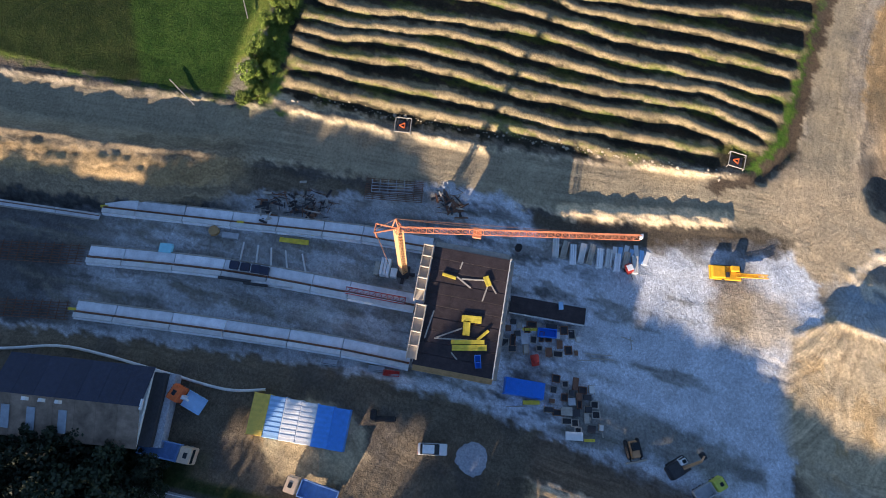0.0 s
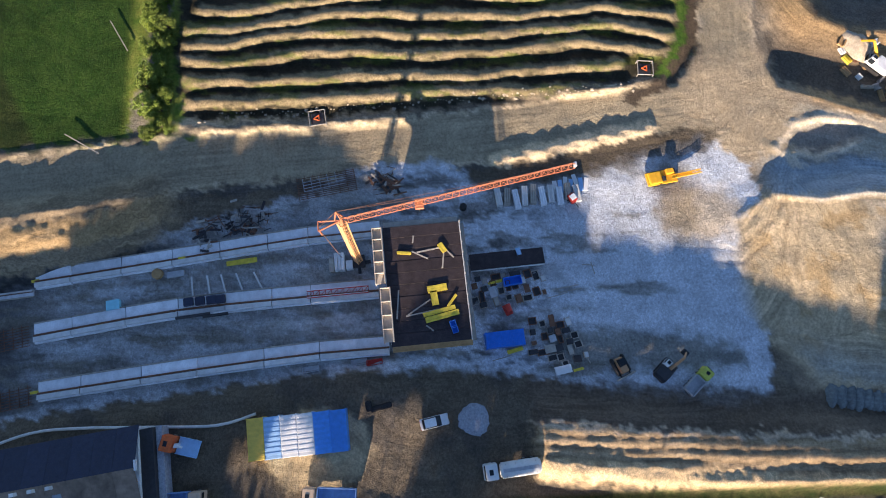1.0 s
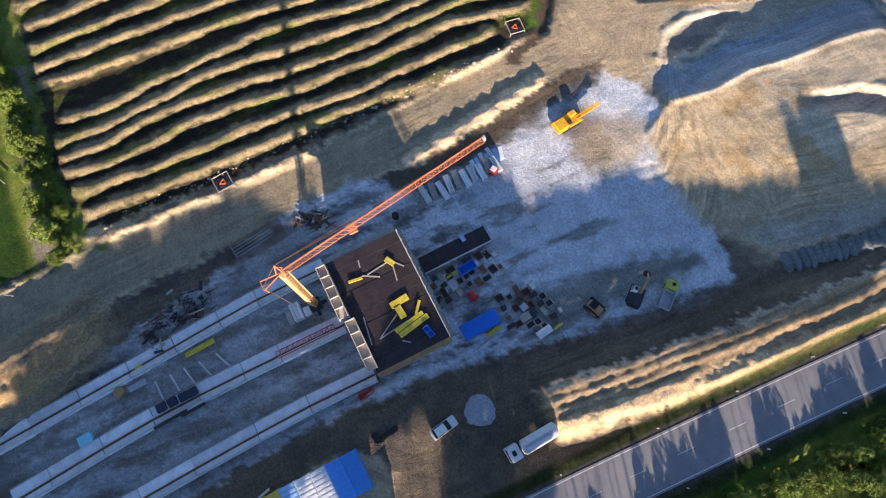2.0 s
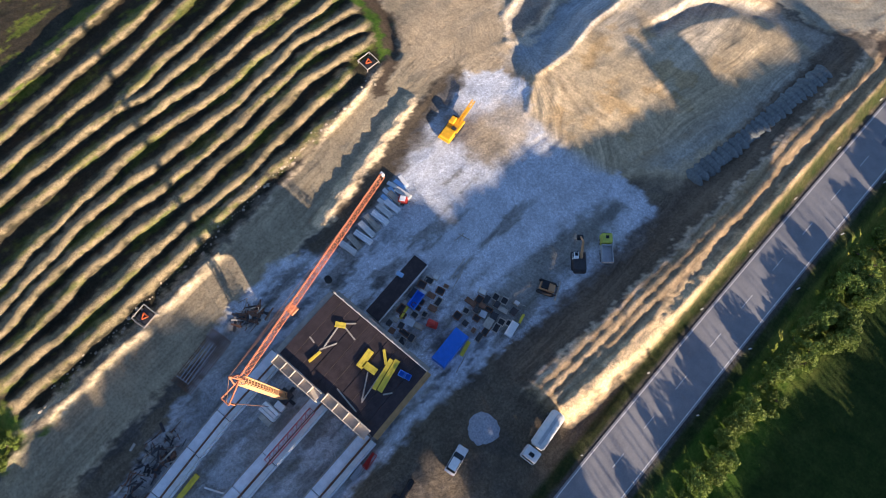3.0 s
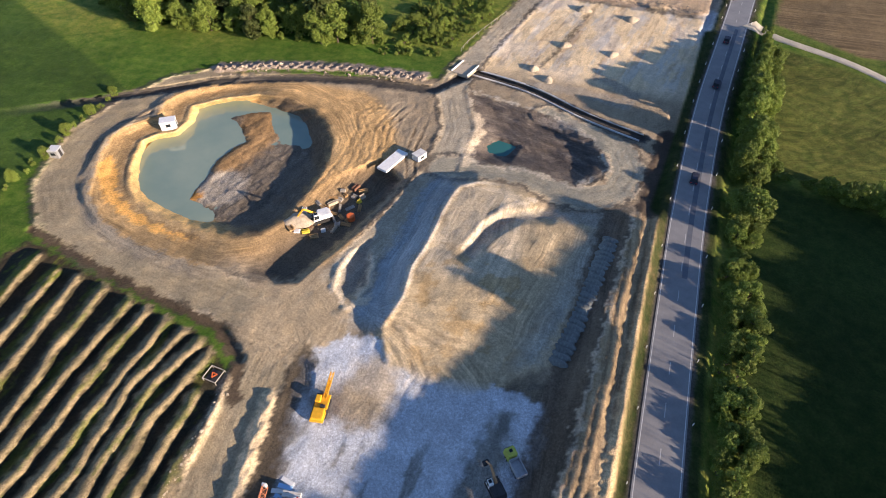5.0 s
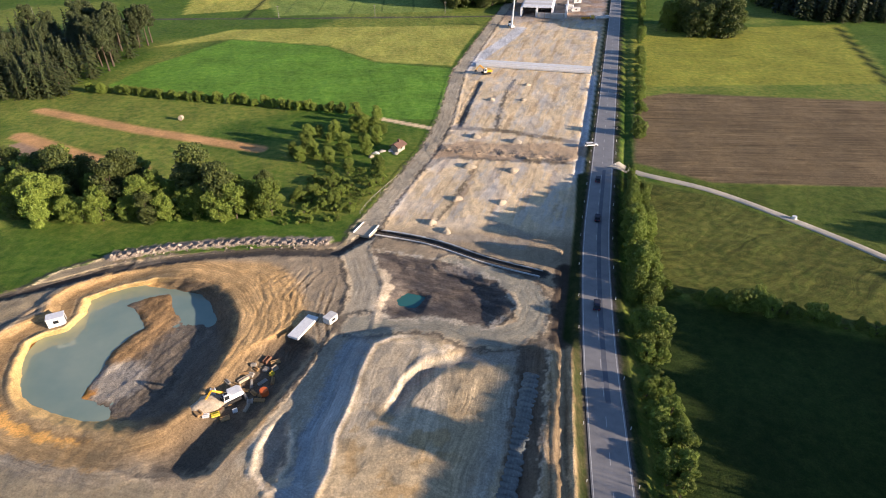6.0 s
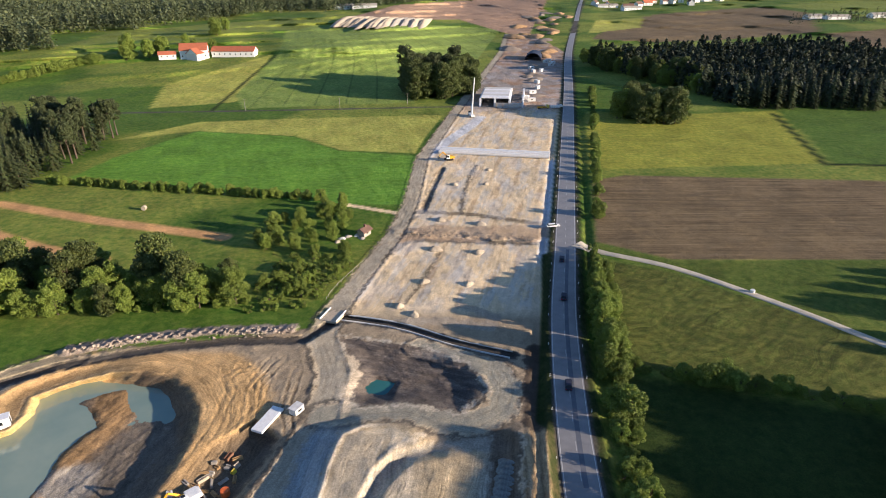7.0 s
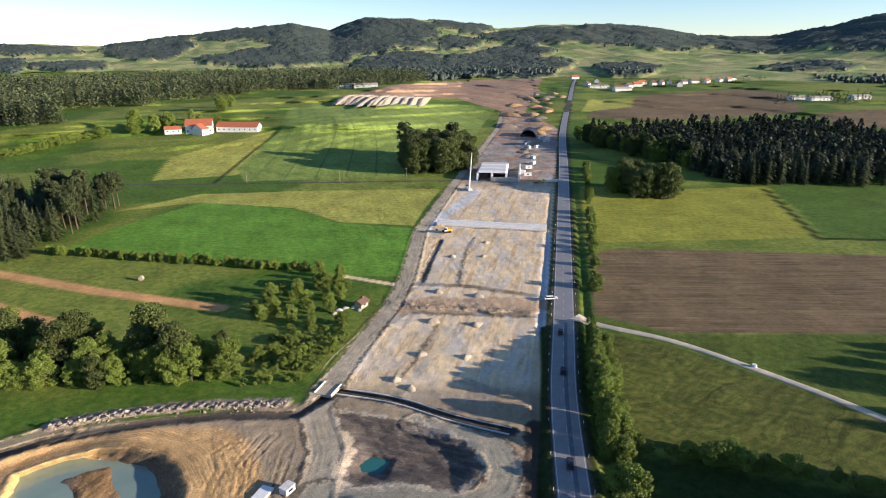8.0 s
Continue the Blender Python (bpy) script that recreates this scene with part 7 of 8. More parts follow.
form_beam(*on_ground(-3.0, 24.6, 0.0), 100, 1.6, 0.6, "yellow formwork beams by a pallet")
loose("formwork_pallet", "white form panel pallet lying on the gravel", "panel", *on_ground(-3.4, 22.1, 0.0), 97, [(-1.35, 1.35, -0.65, 0.65, 0.08, 0.35), (-1.3, 1.3, -0.6, 0.6, 0.36, 0.45)], white_paint)
# formwork frames, pallets and boxes between deck and gravel
spots = scatter([(-19.5, 9.5), (-19.8, 21), (-16, 21.5), (-14.5, 12), (-15.5, 9)], 26, rng_, 1.15) + scatter([(-12, 17.5), (-11, 24), (-4.5, 27), (-3.8, 24), (-6, 17.5)], 40, rng_, 1.2)
for k, (x, y) in enumerate(spots):
    a, b, h = 0.40 + 0.55 * rng_.random() ** 1.5, 0.32 + 0.30 * rng_.random(), 0.2 + 0.4 * rng_.random()
    v, rz = on_ground(x, y), rng_.choice((2, 8, 95, 98, 12))
    if k % 3 == 0 or k % 7 == 2:
        ob = thing("formwork_crate", "open steel form frame lying on the ground", "frame", v, rz, "form frames")
        for s in (-1, 1):
            part("side", boxes((-a, a, s * b - 0.06, s * b + 0.06, 0, 0.3)), old_timber if k % 2 else rust, ob)
            part("end", boxes((s * a - 0.06, s * a + 0.06, -b, b, 0, 0.3)), old_timber if k % 2 else rust, ob)
        part("bottom", boxes((-a, a, -b, b, 0.0, 0.05)), dark_steel, ob)
    elif k % 3 == 1:
        ob = thing("pallet", "wooden pallet with boxed fittings", "pallet", v, rz, "pallets")
        for s in (-1, 0, 1):
            part("runner", boxes((-a, a, s * b * 0.9 - 0.05, s * b * 0.9 + 0.05, 0, 0.1)), timber, ob)
        for j in range(5):
            part("slat", boxes((-a + j * a * 0.42, -a + j * a * 0.42 + 0.12, -b, b, 0.1, 0.13)), old_timber, ob)
        part("load", boxes((-a * 0.8, a * 0.8, -b * 0.8, b * 0.8, 0.13, 0.13 + h), bevel=0.03), (rust, dark_steel, old_timber, dark_steel, pale_concrete)[k % 5], ob)
    else:
        loose("steel_box", "grey steel box of formwork clamps", "box", *v, rz, [(-a, a, -b, b, 0.05, h), (-a - 0.04, a + 0.04, -b - 0.04, b + 0.04, h, h + 0.06)], (rust, dark_steel, old_timber, steel, dark_steel)[k % 5], "steel boxes")
for x, y, rz, lo in ((-16.6, 24.5, 96, 4.5), (-16.0, 25.2, 96, 4.0), (-20, 29.0, 80, 2.2), (-19.4, 29.6, 10, 2.2), (-15.4, 23, 100, 3.5), (-6.2, 12.6, 100, 3.2), (-28.6, 8.8, 60, 2.5), (-27.2, 8.6, 85, 2.2), (-27.8, 8.2, 20, 2.0), (-4.9, 26.3, 20, 2.0)):
    loose("pole", "pale loose scaffold pole on the gravel", "pole", *on_ground(x, y, 0.02), rz, [(-lo / 2, lo / 2, -0.07, 0.07, 0, 0.12)], old_timber, "loose poles")

# things along the footings
for x, y, rz in ((-27.3, -27.4, 92), (-25.6, -28.0, 94)):
    form_beam(*on_ground(x, y, 0.55 if x < -26 else 0.0), rz, 5.0, 0.8, "yellow formwork beams laid along the footing")
for x, y in ((-20.7, -48.2),):
    loose("tarp_box", "turquoise covered box beside the middle footing", "box", *on_ground(x, y, 0), 5, [(-0.75, 0.75, -1.0, 1.0, 0, 0.8), (-0.8, 0.8, -1.05, 1.05, 0.8, 0.9)], cyan_paint)
for k, y in enumerate((-36.2, -34.4, -32.6, -31.2)):
    loose("covered_box", "dark blue wrapped bundle on the middle footing", "bundle", *on_ground(-19.9, y, 0.95), 94, [(-0.8, 0.8, -0.7, 0.7, 0, 0.6)], navy_paint, "wrapped bundles", 0.15)
for k, y in enumerate((-36.0, -33.4, -31.0, -28.4, -25.4)):
    loose("timber_baulk", "pale timber rail on the cut's floor", "rail", *on_ground(-22.4, y, 0.02), 4 + 5 * k, [(-1.9, 1.9, -0.13, 0.13, 0, 0.2)], pale_concrete, "rails on the floor")
for k, (x, y, lo) in enumerate(((-17.6, -35.5, 5.5), (-17.9, -29.5, 7.0), (-17.4, -32.0, 4.0))):
    bm = bar(bmesh.new(), (-lo / 2, 0, 0.25), (lo / 2, 0, 0.25), 0.25, 10)
    ob = tagged(part("pipe", bm, dark_steel if k != 1 else steel, None, "", True), "dark steel pipe lying beside the middle footing", "pipe", "pipes")
    ob.matrix_world = Matrix.Translation(on_ground(x, y, 0.92)) @ Matrix.Rotation(radians(93), 4, "Z")
tank("barrel", "brown barrel beside the outer footing", -25.2, -41.5, 0.9, 0.7, timber)
loose("steel_skip", "long grey skip beside the footing", "skip", *on_ground(-24.9, -38.6, 0), 94, [(-1.4, 1.4, -0.5, 0.5, 0, 0.5)], steel)
for x, y in ((-25.6, -60.5), (-27.2, -37.5), (-8.0, -59.5), (-9.4, -36.2), (-9.0, -15.0), (-17.6, -50.2)):
    form_beam(*on_ground(x, y, 0.55), 95, 1.2, 0.6, "yellow formwork piece on a footing")
for x, y, mat, word in ((-7.9, -10.0, steel, "grey"), (-7.6, -7.6, red_paint, "red"), (-7.5, -17.6, steel, "grey"), (-9.4, -10.5, dark_steel, "dark")):
    loose("form_trough", f"{word} steel trough beside the footing", "trough", *on_ground(x, y, 0), 94, [(-1.3, 1.3, -0.45, 0.45, 0, 0.1), (-1.3, 1.3, -0.45, -0.37, 0.1, 0.55), (-1.3, 1.3, 0.37, 0.45, 0.1, 0.55), (-1.3, -1.22, -0.37, 0.37, 0.1, 0.55), (1.22, 1.3, -0.37, 0.37, 0.1, 0.55)], mat)
loose("black_hose_reel", "black rubber mat heap on the dirt", "mat", *on_ground(-0.7, -7.0, 0), 100, [(-1.8, 1.6, -0.5, 0.4, 0, 0.5), (-2.4, -1.4, -0.2, 1.4, 0, 0.7)], rubber, "", 0.2)


def heap(name, label, x, y, r, h, mat, seed, stretch=1.0, rz=0.0, group="", uneven=1.0):
    """A tipped heap: an uneven cone with a lumpy surface."""
    rng = np.random.default_rng(seed)
    bm = bmesh.new()
    rings, sides = 7, 26
    lobes, phase = (0.10 + 0.08 * rng.random()) * uneven, rng.random() * 6.28
    loop = []
    for k in range(rings):
        f = k / rings
        ring = []
        for i in range(sides):
            a = 6.2832 * i / sides
            rr = r * (1 - f) * (1 + lobes * math.sin(3 * a + phase) + 0.06 * rng.normal())
            ring.append(bm.verts.new((rr * math.cos(a) * stretch, rr * math.sin(a), h * (1 - (1 - f) ** 1.5) + (0.05 * h * rng.normal() if k else -0.3))))
        loop.append(ring)
    tip = bm.verts.new((0, 0, h))
    for k in range(rings - 1):
        for i in range(sides):
            j = (i + 1) % sides
            bm.faces.new((loop[k][i], loop[k][j], loop[k + 1][j], loop[k + 1][i]))
    for i in range(sides):
        bm.faces.new((loop[-1][i], loop[-1][(i + 1) % sides], tip))
    ob = tagged(part(name, bm, mat, None, "", True), label, "heap", group)
    ob.matrix_world = Matrix.Translation(on_ground(x, y)) @ Matrix.Rotation(radians(rz), 4, "Z")
    return ob


heap("gravel_mound", "round heap of blue-grey crushed stone on dirt", 2.7, 7.1, 2.75, 0.9, stone_grey, 1, 1.0, 0.0, "", 0.2)
for k, (x, y, r, h) in enumerate(((-5.0, 206.5, 3.4, 2.0), (11.0, 203.5, 3.2, 1.9), (-8.2, 180.8, 2.6, 1.7), (6.6, 179, 2.6, 1.4), (-15.6, 164.5, 2.4, 1.8), (-10.8, 159.4, 2.6, 1.5), (-3.1, 235.5, 3.0, 1.8), (13.4, 231, 3.2, 1.8), (3.4, 281, 2.4, 1.5),
                                  (21.6, 303.6, 2.4, 1.4), (18.7, 281, 2.2, 1.3))):
    heap("spoil_mound", "pale spoil heap with a long evening shadow", x, y, r * 0.68, h * 0.72, stone_tan, 30 + k, 1.3, 20 * k, "spoil heaps")
for k in range(25):
    f = k / 24
    heap("stone_mound", "grey tipped stone heap in a long row", 4.5 + 7.7 * f, 64.6 + 33.8 * f, 2.25, 0.95, stone_dark, 60 + k, 0.5, 77, "row of tipped stone")


def scrap_pile(name, label, x, y, spread, count, mats, seed):
    """A tangle of boards and bars thrown on top of one another."""
    r = random.Random(seed)
    ob = thing(name, label, "scrap", on_ground(x, y), r.uniform(0, 90), "scrap piles")
    for k in range(count):
        lo, wi = r.uniform(0.6, 2.6), r.choice((0.08, 0.12, 0.25, 0.4))
        m = Matrix.Translation((r.gauss(0, spread), r.gauss(0, spread), 0.1 + 0.5 * r.random() * k / count)) @ Matrix.Rotation(r.choice((0.1, 1.5, 1.7, 0.4)) + r.gauss(0, 0.25), 4, "Z") @ Matrix.Rotation(r.gauss(0, 0.10), 4, "Y")
        part("board", box(bmesh.new(), -lo / 2, lo / 2, -wi / 2, wi / 2, 0, 0.10, 0.0, m), mats[r.randrange(len(mats))], ob)
    return ob


for k, (x, y) in enumerate(((-37.6, -4.4), (-36.8, -2.2), (-38.6, -2.6))):
    scrap_pile("steel_pile", "rusty pile of scrap reinforcement by the track", x, y, 0.9, 26, (rust, rust, dark_steel, old_timber), 90 + k)
for k, (x, y) in enumerate(((-32.0, -29.5), (-31.0, -26.5), (-33.8, -31.5), (-31.3, -33.4), (-33.6, -24.5), (-34.8, -27.8))):
    scrap_pile("board_pile", "dark pile of broken boards and steel", x, y, 1.1, 24, (dark_steel, rust, old_timber, plywood, dark_steel), 100 + k)
def rubble(name, label, places, lo, hi, mat, seed):
    """Loose broken stones, too many to count, lying on the ground."""
    rng = np.random.default_rng(seed)
    shape = np.array([(1, 0, 0), (0, 1, 0), (-1, 0, 0), (0, -1, 0), (0.2, 0.1, 0.8), (0, 0, -0.6)])
    tris = ((0, 1, 4), (1, 2, 4), (2, 3, 4), (3, 0, 4), (1, 0, 5), (2, 1, 5), (3, 2, 5), (0, 3, 5))
    verts, faces = [], []
    for x, y in places:
        at, s, a = on_ground(x, y), lo + (hi - lo) * rng.random() ** 2.5, rng.random() * 6.28
        c, d = math.cos(a), math.sin(a)
        o = len(verts)
        for p in shape * (s * (0.6 + 0.8 * rng.random((6, 3)))):
            verts.append((at.x + c * p[0] - d * p[1], at.y + d * p[0] + c * p[1], at.z + p[2] + 0.1 * s))
        faces += [tuple(o + i for i in t) for t in tris]
    me = bpy.data.meshes.new(name)
    me.from_pydata(verts, [], faces)
    me.materials.append(mat)
    return tagged(new(name, me), label, "rubble", kind="stuff")


line_ = [(-108 + 62 * f, 140.8 + 10.5 * f - 5.5 * f * (f - 1)) for f in (rng_.random() for _ in range(260))]
rubble("rock_rubble", "broken brown rock tipped along the stream", [(x + rng_.gauss(0, 0.8), y + rng_.gauss(0, 1.7)) for x, y in line_], 0.10, 0.62, rock_brown, 7)
rubble("pale_rubble", "pale broken stone along the stream", [(x + rng_.gauss(0, 0.8), y + rng_.gauss(0, 1.2)) for x, y in line_[:90] if x < -84 or x > -66], 0.15, 0.7, stone_tan, 8)
rubble("ridge_rubble", "brown rubble pushed up across the cut", [(x, 221 - 0.16 * x + rng_.gauss(0, 2.2)) for x in (rng_.uniform(-16, 37) for _ in range(500))], 0.10, 0.42, rock_brown, 9)
rubble("berm_rubble", "clods of earth along the edge of the dirt track", [(-46 + rng_.gauss(-6.5, 0.6) + 0.0 * k, -35 + 0.5 * k) for k in range(160)], 0.1, 0.45, stone_tan, 10)
# timber, bins and gear at the pond
for k, (x, y) in enumerate(scatter([(-60, 84), (-54, 96), (-48, 102), (-44, 99), (-46, 88), (-52, 82)], 34, rng_, 1.7)):
    a, b, h, rz = 0.5 + 0.8 * rng_.random(), 0.3 + 0.35 * rng_.random(), 0.25 + 0.5 * rng_.random(), rng_.uniform(0, 180)
    ob = thing("timber_stack", "stack of sawn timber and boards at the pit's edge", "stack", on_ground(x, y), rz, "stacks at the pond")
    for j in range(4):
        part("board", boxes((-a, a, -b + 0.5 * b * j, -b + 0.5 * b * j + 0.42 * b, 0, h * (0.7 + 0.3 * ((k + j) % 3)))), (timber, old_timber, rust, timber, stone_tan, old_timber, old_timber, form_yellow, timber, white_paint, timber)[k % 11], ob)
tank("water_tank", "round orange tank by the excavator", -45.8, 90.0, 1.0, 1.4, orange_paint)
heap("spoil_mound", "dark spoil heap beside the excavator", -57.5, 86.5, 2.6, 1.6, stone_tan, 200, 1.4, 30)

# marker boards: a square frame round a warning triangle
def marker(x, y, rz):
    ob = thing("marker_stand", "square white frame with a red warning triangle", "marker", on_ground(x, y), rz, "marker frames")
    for sx in (-1.4, 1.4):
        for sy in (-1.4, 1.4):
            part("post", bar(bmesh.new(), (sx, sy, -0.3), (sx, sy, 1.0), 0.08, 6), old_timber, ob)
    for a, b in (((-1.4, -1.4), (1.4, -1.4)), ((1.4, -1.4), (1.4, 1.4)), ((1.4, 1.4), (-1.4, 1.4)), ((-1.4, 1.4), (-1.4, -1.4))):
        part("rail", bar(bmesh.new(), (*a, 0.95), (*b, 0.95), 0.08, 6), old_timber, ob)
    bm = bmesh.new()
    for k in range(3):
        p, q = (Vector((0.62 * math.cos(2.0944 * (k + i) + 0.5), 0.62 * math.sin(2.0944 * (k + i) + 0.5), 0.75)) for i in (0, 1))
        bar(bm, p, q, 0.12, 6)
    part("triangle", bm, orange_paint, ob, "red warning triangle")
    part("shaft_cover", boxes((-1.1, 1.1, -1.1, 1.1, 0.05, 0.55), bevel=0.05), dark_steel, ob)
    return ob


marker(-50.5, -14.4, 5)
marker(-55.3, 45.2, -8)

# bridge over the stream, fences and posts
ob = thing("track_bridge", "small concrete bridge carrying the dirt track over the stream", "bridge", on_ground(-35.6, 159.5, 0.1), 72)
for s in (-1, 1):
    part("parapet", boxes((-3.4, 3.4, s * 2.7 - 0.15, s * 2.7 + 0.15, -0.8, 0.35), bevel=0.04), concrete, ob)
part("slab", boxes((-3.4, 3.4, -2.9, 2.9, -0.9, -0.05), bevel=0.03), stone_tan, ob)


def fence(label, line, step, tall, mat):
    ob = thing("fence", label, "fence", (0, 0, 0))
    rows = along(line, step)
    pts = [on_ground(p.x, p.y) for p, _ in rows]
    for a in pts:
        part("post", boxes((a.x - 0.06, a.x + 0.06, a.y - 0.06, a.y + 0.06, a.z - 0.2, a.z + tall)), mat, ob)
    for a, b in zip(pts, pts[1:]):
        part("rail", bar(bmesh.new(), a + Vector((0, 0, tall * 0.9)), b + Vector((0, 0, tall * 0.9)), 0.06, 5), mat, ob)
    return ob


fence("pale board fence beside the dirt track", [(-39.2, 169), (-37.2, 178), (-30.2, 197)], 3.0, 1.0, old_timber)
bm = bmesh.new()
run_ = [on_ground(p.x, p.y, 0.2) for p, _ in along([(1.5, -80), (-0.2, -68.6), (-2.2, -60), (-2.2, -52.8), (-1.3, -42.5), (-0.5, -32.3), (-1.6, -26.3)], 1.5)]
prev = None
for k, a in enumerate(run_):
    d = (run_[min(k + 1, len(run_) - 1)] - run_[max(k - 1, 0)]).normalized()
    side = d.cross(Vector((0, 0, 1))).normalized()
    ring = [bm.verts.new(a + 0.22 * (side * math.cos(q) + side.cross(d) * math.sin(q))) for q in (6.2832 * i / 8 for i in range(8))]
    if prev:
        for i in range(8):
            bm.faces.new((prev[i], prev[(i + 1) % 8], ring[(i + 1) % 8], ring[i]))
    prev = ring
bmesh.ops.recalc_face_normals(bm, faces=bm.faces)
tagged(part("hose", bm, pale_concrete, None, "", True), "long pale water hose lying along the site road", "hose")
for off in (-1.6, 1.6):
    ob = thing("trench_pipe", "pale pipe laid along the culvert trench", "pipe", (0, 0, 0), 0, "trench pipes")
    run_ = [on_ground(p.x + sd.x * off, p.y + sd.y * off, 0.3) for p, sd in along([(-33, 158), (-15, 153), (2, 144), (17, 138)], 3.0)]
    for a, b in zip(run_, run_[1:]):
        part("segment", bar(bmesh.new(), a, b, 0.26, 8), pale_concrete, ob)
for k, (p, side) in enumerate(along(ROAD[2:10], 12)):
    for s in (-4.7, 4.7):
        q = P(p.x + side.x * s, p.y + side.y * s, 0.5)
        loose("delineator", "white roadside delineator post", "post", *q, 0, [(-0.07, 0.07, -0.06, 0.06, -0.3, 1.0)], white_paint, "roadside posts")
for k, (x, y) in enumerate(((-330, 444), (-275, 446), (-150, 452), (-80, 456), (-30, 470), (20, 470))):
    ob = thing("power_pole", "grey wooden power pole beside the railway", "pole", on_ground(x, y), 0, "power poles")
    part("pole", bar(bmesh.new(), (0, 0, 0), (0, 0, 8.5), 0.16, 6, 0.10), old_timber, ob)
    part("cross_arm", boxes((-1.0, 1.0, -0.07, 0.07, 7.8, 7.95)), old_timber, ob)

# bridge across the new cut, unfinished tunnel beyond it, mobile crane
ob = thing("overbridge", "long white concrete bridge across the new road's cut", "bridge", on_ground(26.5, 332, 0), -10.6)
part("deck", boxes((-31, 31, -3.6, 3.6, 0.3, 1.0), bevel=0.05), pale_concrete, ob)
for s in (-1, 1):
    part("parapet", boxes((-31, 31, s * 3.4 - 0.25, s * 3.4 + 0.25, 1.0, 2.3), bevel=0.05), cloth_white, ob)
for x in (-30, -10, 10, 30):
    part("pier", boxes((x - 0.6, x + 0.6, -3, 3, -2.0, 0.35), bevel=0.05), concrete, ob)
ob = thing("tunnel_shell", "unfinished concrete tunnel boxes with open tops", "tunnel", on_ground(44, 478), -8)
for x in (-16, -5, 6, 16):
    part("wall", boxes((x - 0.6, x + 0.6, -20, 26, -1, 6), bevel=0.05), concrete, ob)
for k in range(6):
    part("roof_bay", boxes((-15.4, 5.4, -18 + 7 * k, -11.4 + 7 * k, 6.0, 6.9), bevel=0.05), pale_concrete if k % 2 else concrete, ob)
part("front_form", boxes((-4.4, 15.4, -22, -20.2, -1, 3.4), bevel=0.05), steel, ob)
for k in range(5):
    part("form_rib", boxes((-3.6 + 4.4 * k, -3.2 + 4.4 * k, -22.5, -22.0, -1, 3.6)), old_timber, ob)
ob = thing("mobile_crane", "white mobile crane with a raised telescopic boom", "crane", on_ground(17.5, 428), 100)
part("carrier", taper(bmesh.new(), -5, 5, -1.3, 1.3, 0.6, 2.0, 0.1, 0.5, 0.05, 0.1), white_paint, ob)
part("cab", taper(bmesh.new(), 3.2, 5.0, -1.2, 1.2, 1.9, 3.0, 0.05, 0.3, 0.1, 0.1), car_glass, ob)
part("boom", bar(bmesh.new(), (-1, 0, 2), (-2.0, -1.5, 27), 0.75, 6, 0.3), white_paint, ob)
for sx in (-3.6, -2.0, 2.0, 3.6):
    for sy in (-1.1, 1.1):
        wheel(ob, sx, sy, 0.6, 0.4)
ob = thing("tunnel_shelter", "dark arched tunnel shelter in red earth", "tunnel", on_ground(100, 716), -12)
bm = bmesh.new()
arcs_ = [[bm.verts.new((9 * q * math.cos(math.pi * k / 13), y, 8 * q * math.sin(math.pi * k / 13))) for k in range(14)] for y, q in ((-14, 1), (14, 1), (14, 0.94), (-14, 0.94))]
for a, b in ((0, 1), (1, 2), (2, 3), (3, 0)):
    for k in range(13):
        bm.faces.new((arcs_[a][k], arcs_[a][k + 1], arcs_[b][k + 1], arcs_[b][k]))
bmesh.ops.recalc_face_normals(bm, faces=bm.faces)
part("shell", bm, navy_paint, ob)
part("end_wall", boxes((-8.6, 8.6, 13.4, 13.9, -1, 4.5)), dark_steel, ob)
for k, (x, y) in enumerate(scatter([(25, 520), (62, 520), (95, 690), (120, 700), (78, 480), (60, 470)], 26, rng_, 9)):
    if k % 2:
        heap("spoil_mound", "brown spoil heap among the far works", x, y, 4 + 4 * rng_.random(), 1.4, rock_brown, 300 + k, 1.4, 40 * k, "far spoil heaps")
    else:
        hut("site_hut", "pale site hut among the far works", x, y, rng_.uniform(0, 180), 6, 2.6, 2.6, pale_concrete, white_paint)
dune_ = plain("orange_soil", (0.50, 0.31, 0.15), 0.95, vary=0.4, scale=0.3, dirt=0.2, bumpy=0.2)
for k, (x, y) in enumerate(scatter([(72, 740), (125, 740), (215, 1180), (300, 1480), (190, 1480), (95, 1000)], 24, rng_, 28)):
    heap("earth_mound", "large orange earth mound in the far cutting", x, y, 14 + 16 * rng_.random(), 1.6 + 2.2 * rng_.random(), (dune_, dune_, rock_brown)[k % 3], 500 + k, 0.5, rng_.uniform(-30, 30), "far earth mounds")
for k in range(10):
    heap("soil_windrow", "pale ribbed soil windrow on the far slope", -192 + 17 * k, 1235 - 6 * k, 88, 6.5, stone_tan if k not in (6, 7) else old_timber, 340 + k, 0.085, -5, "far windrows")


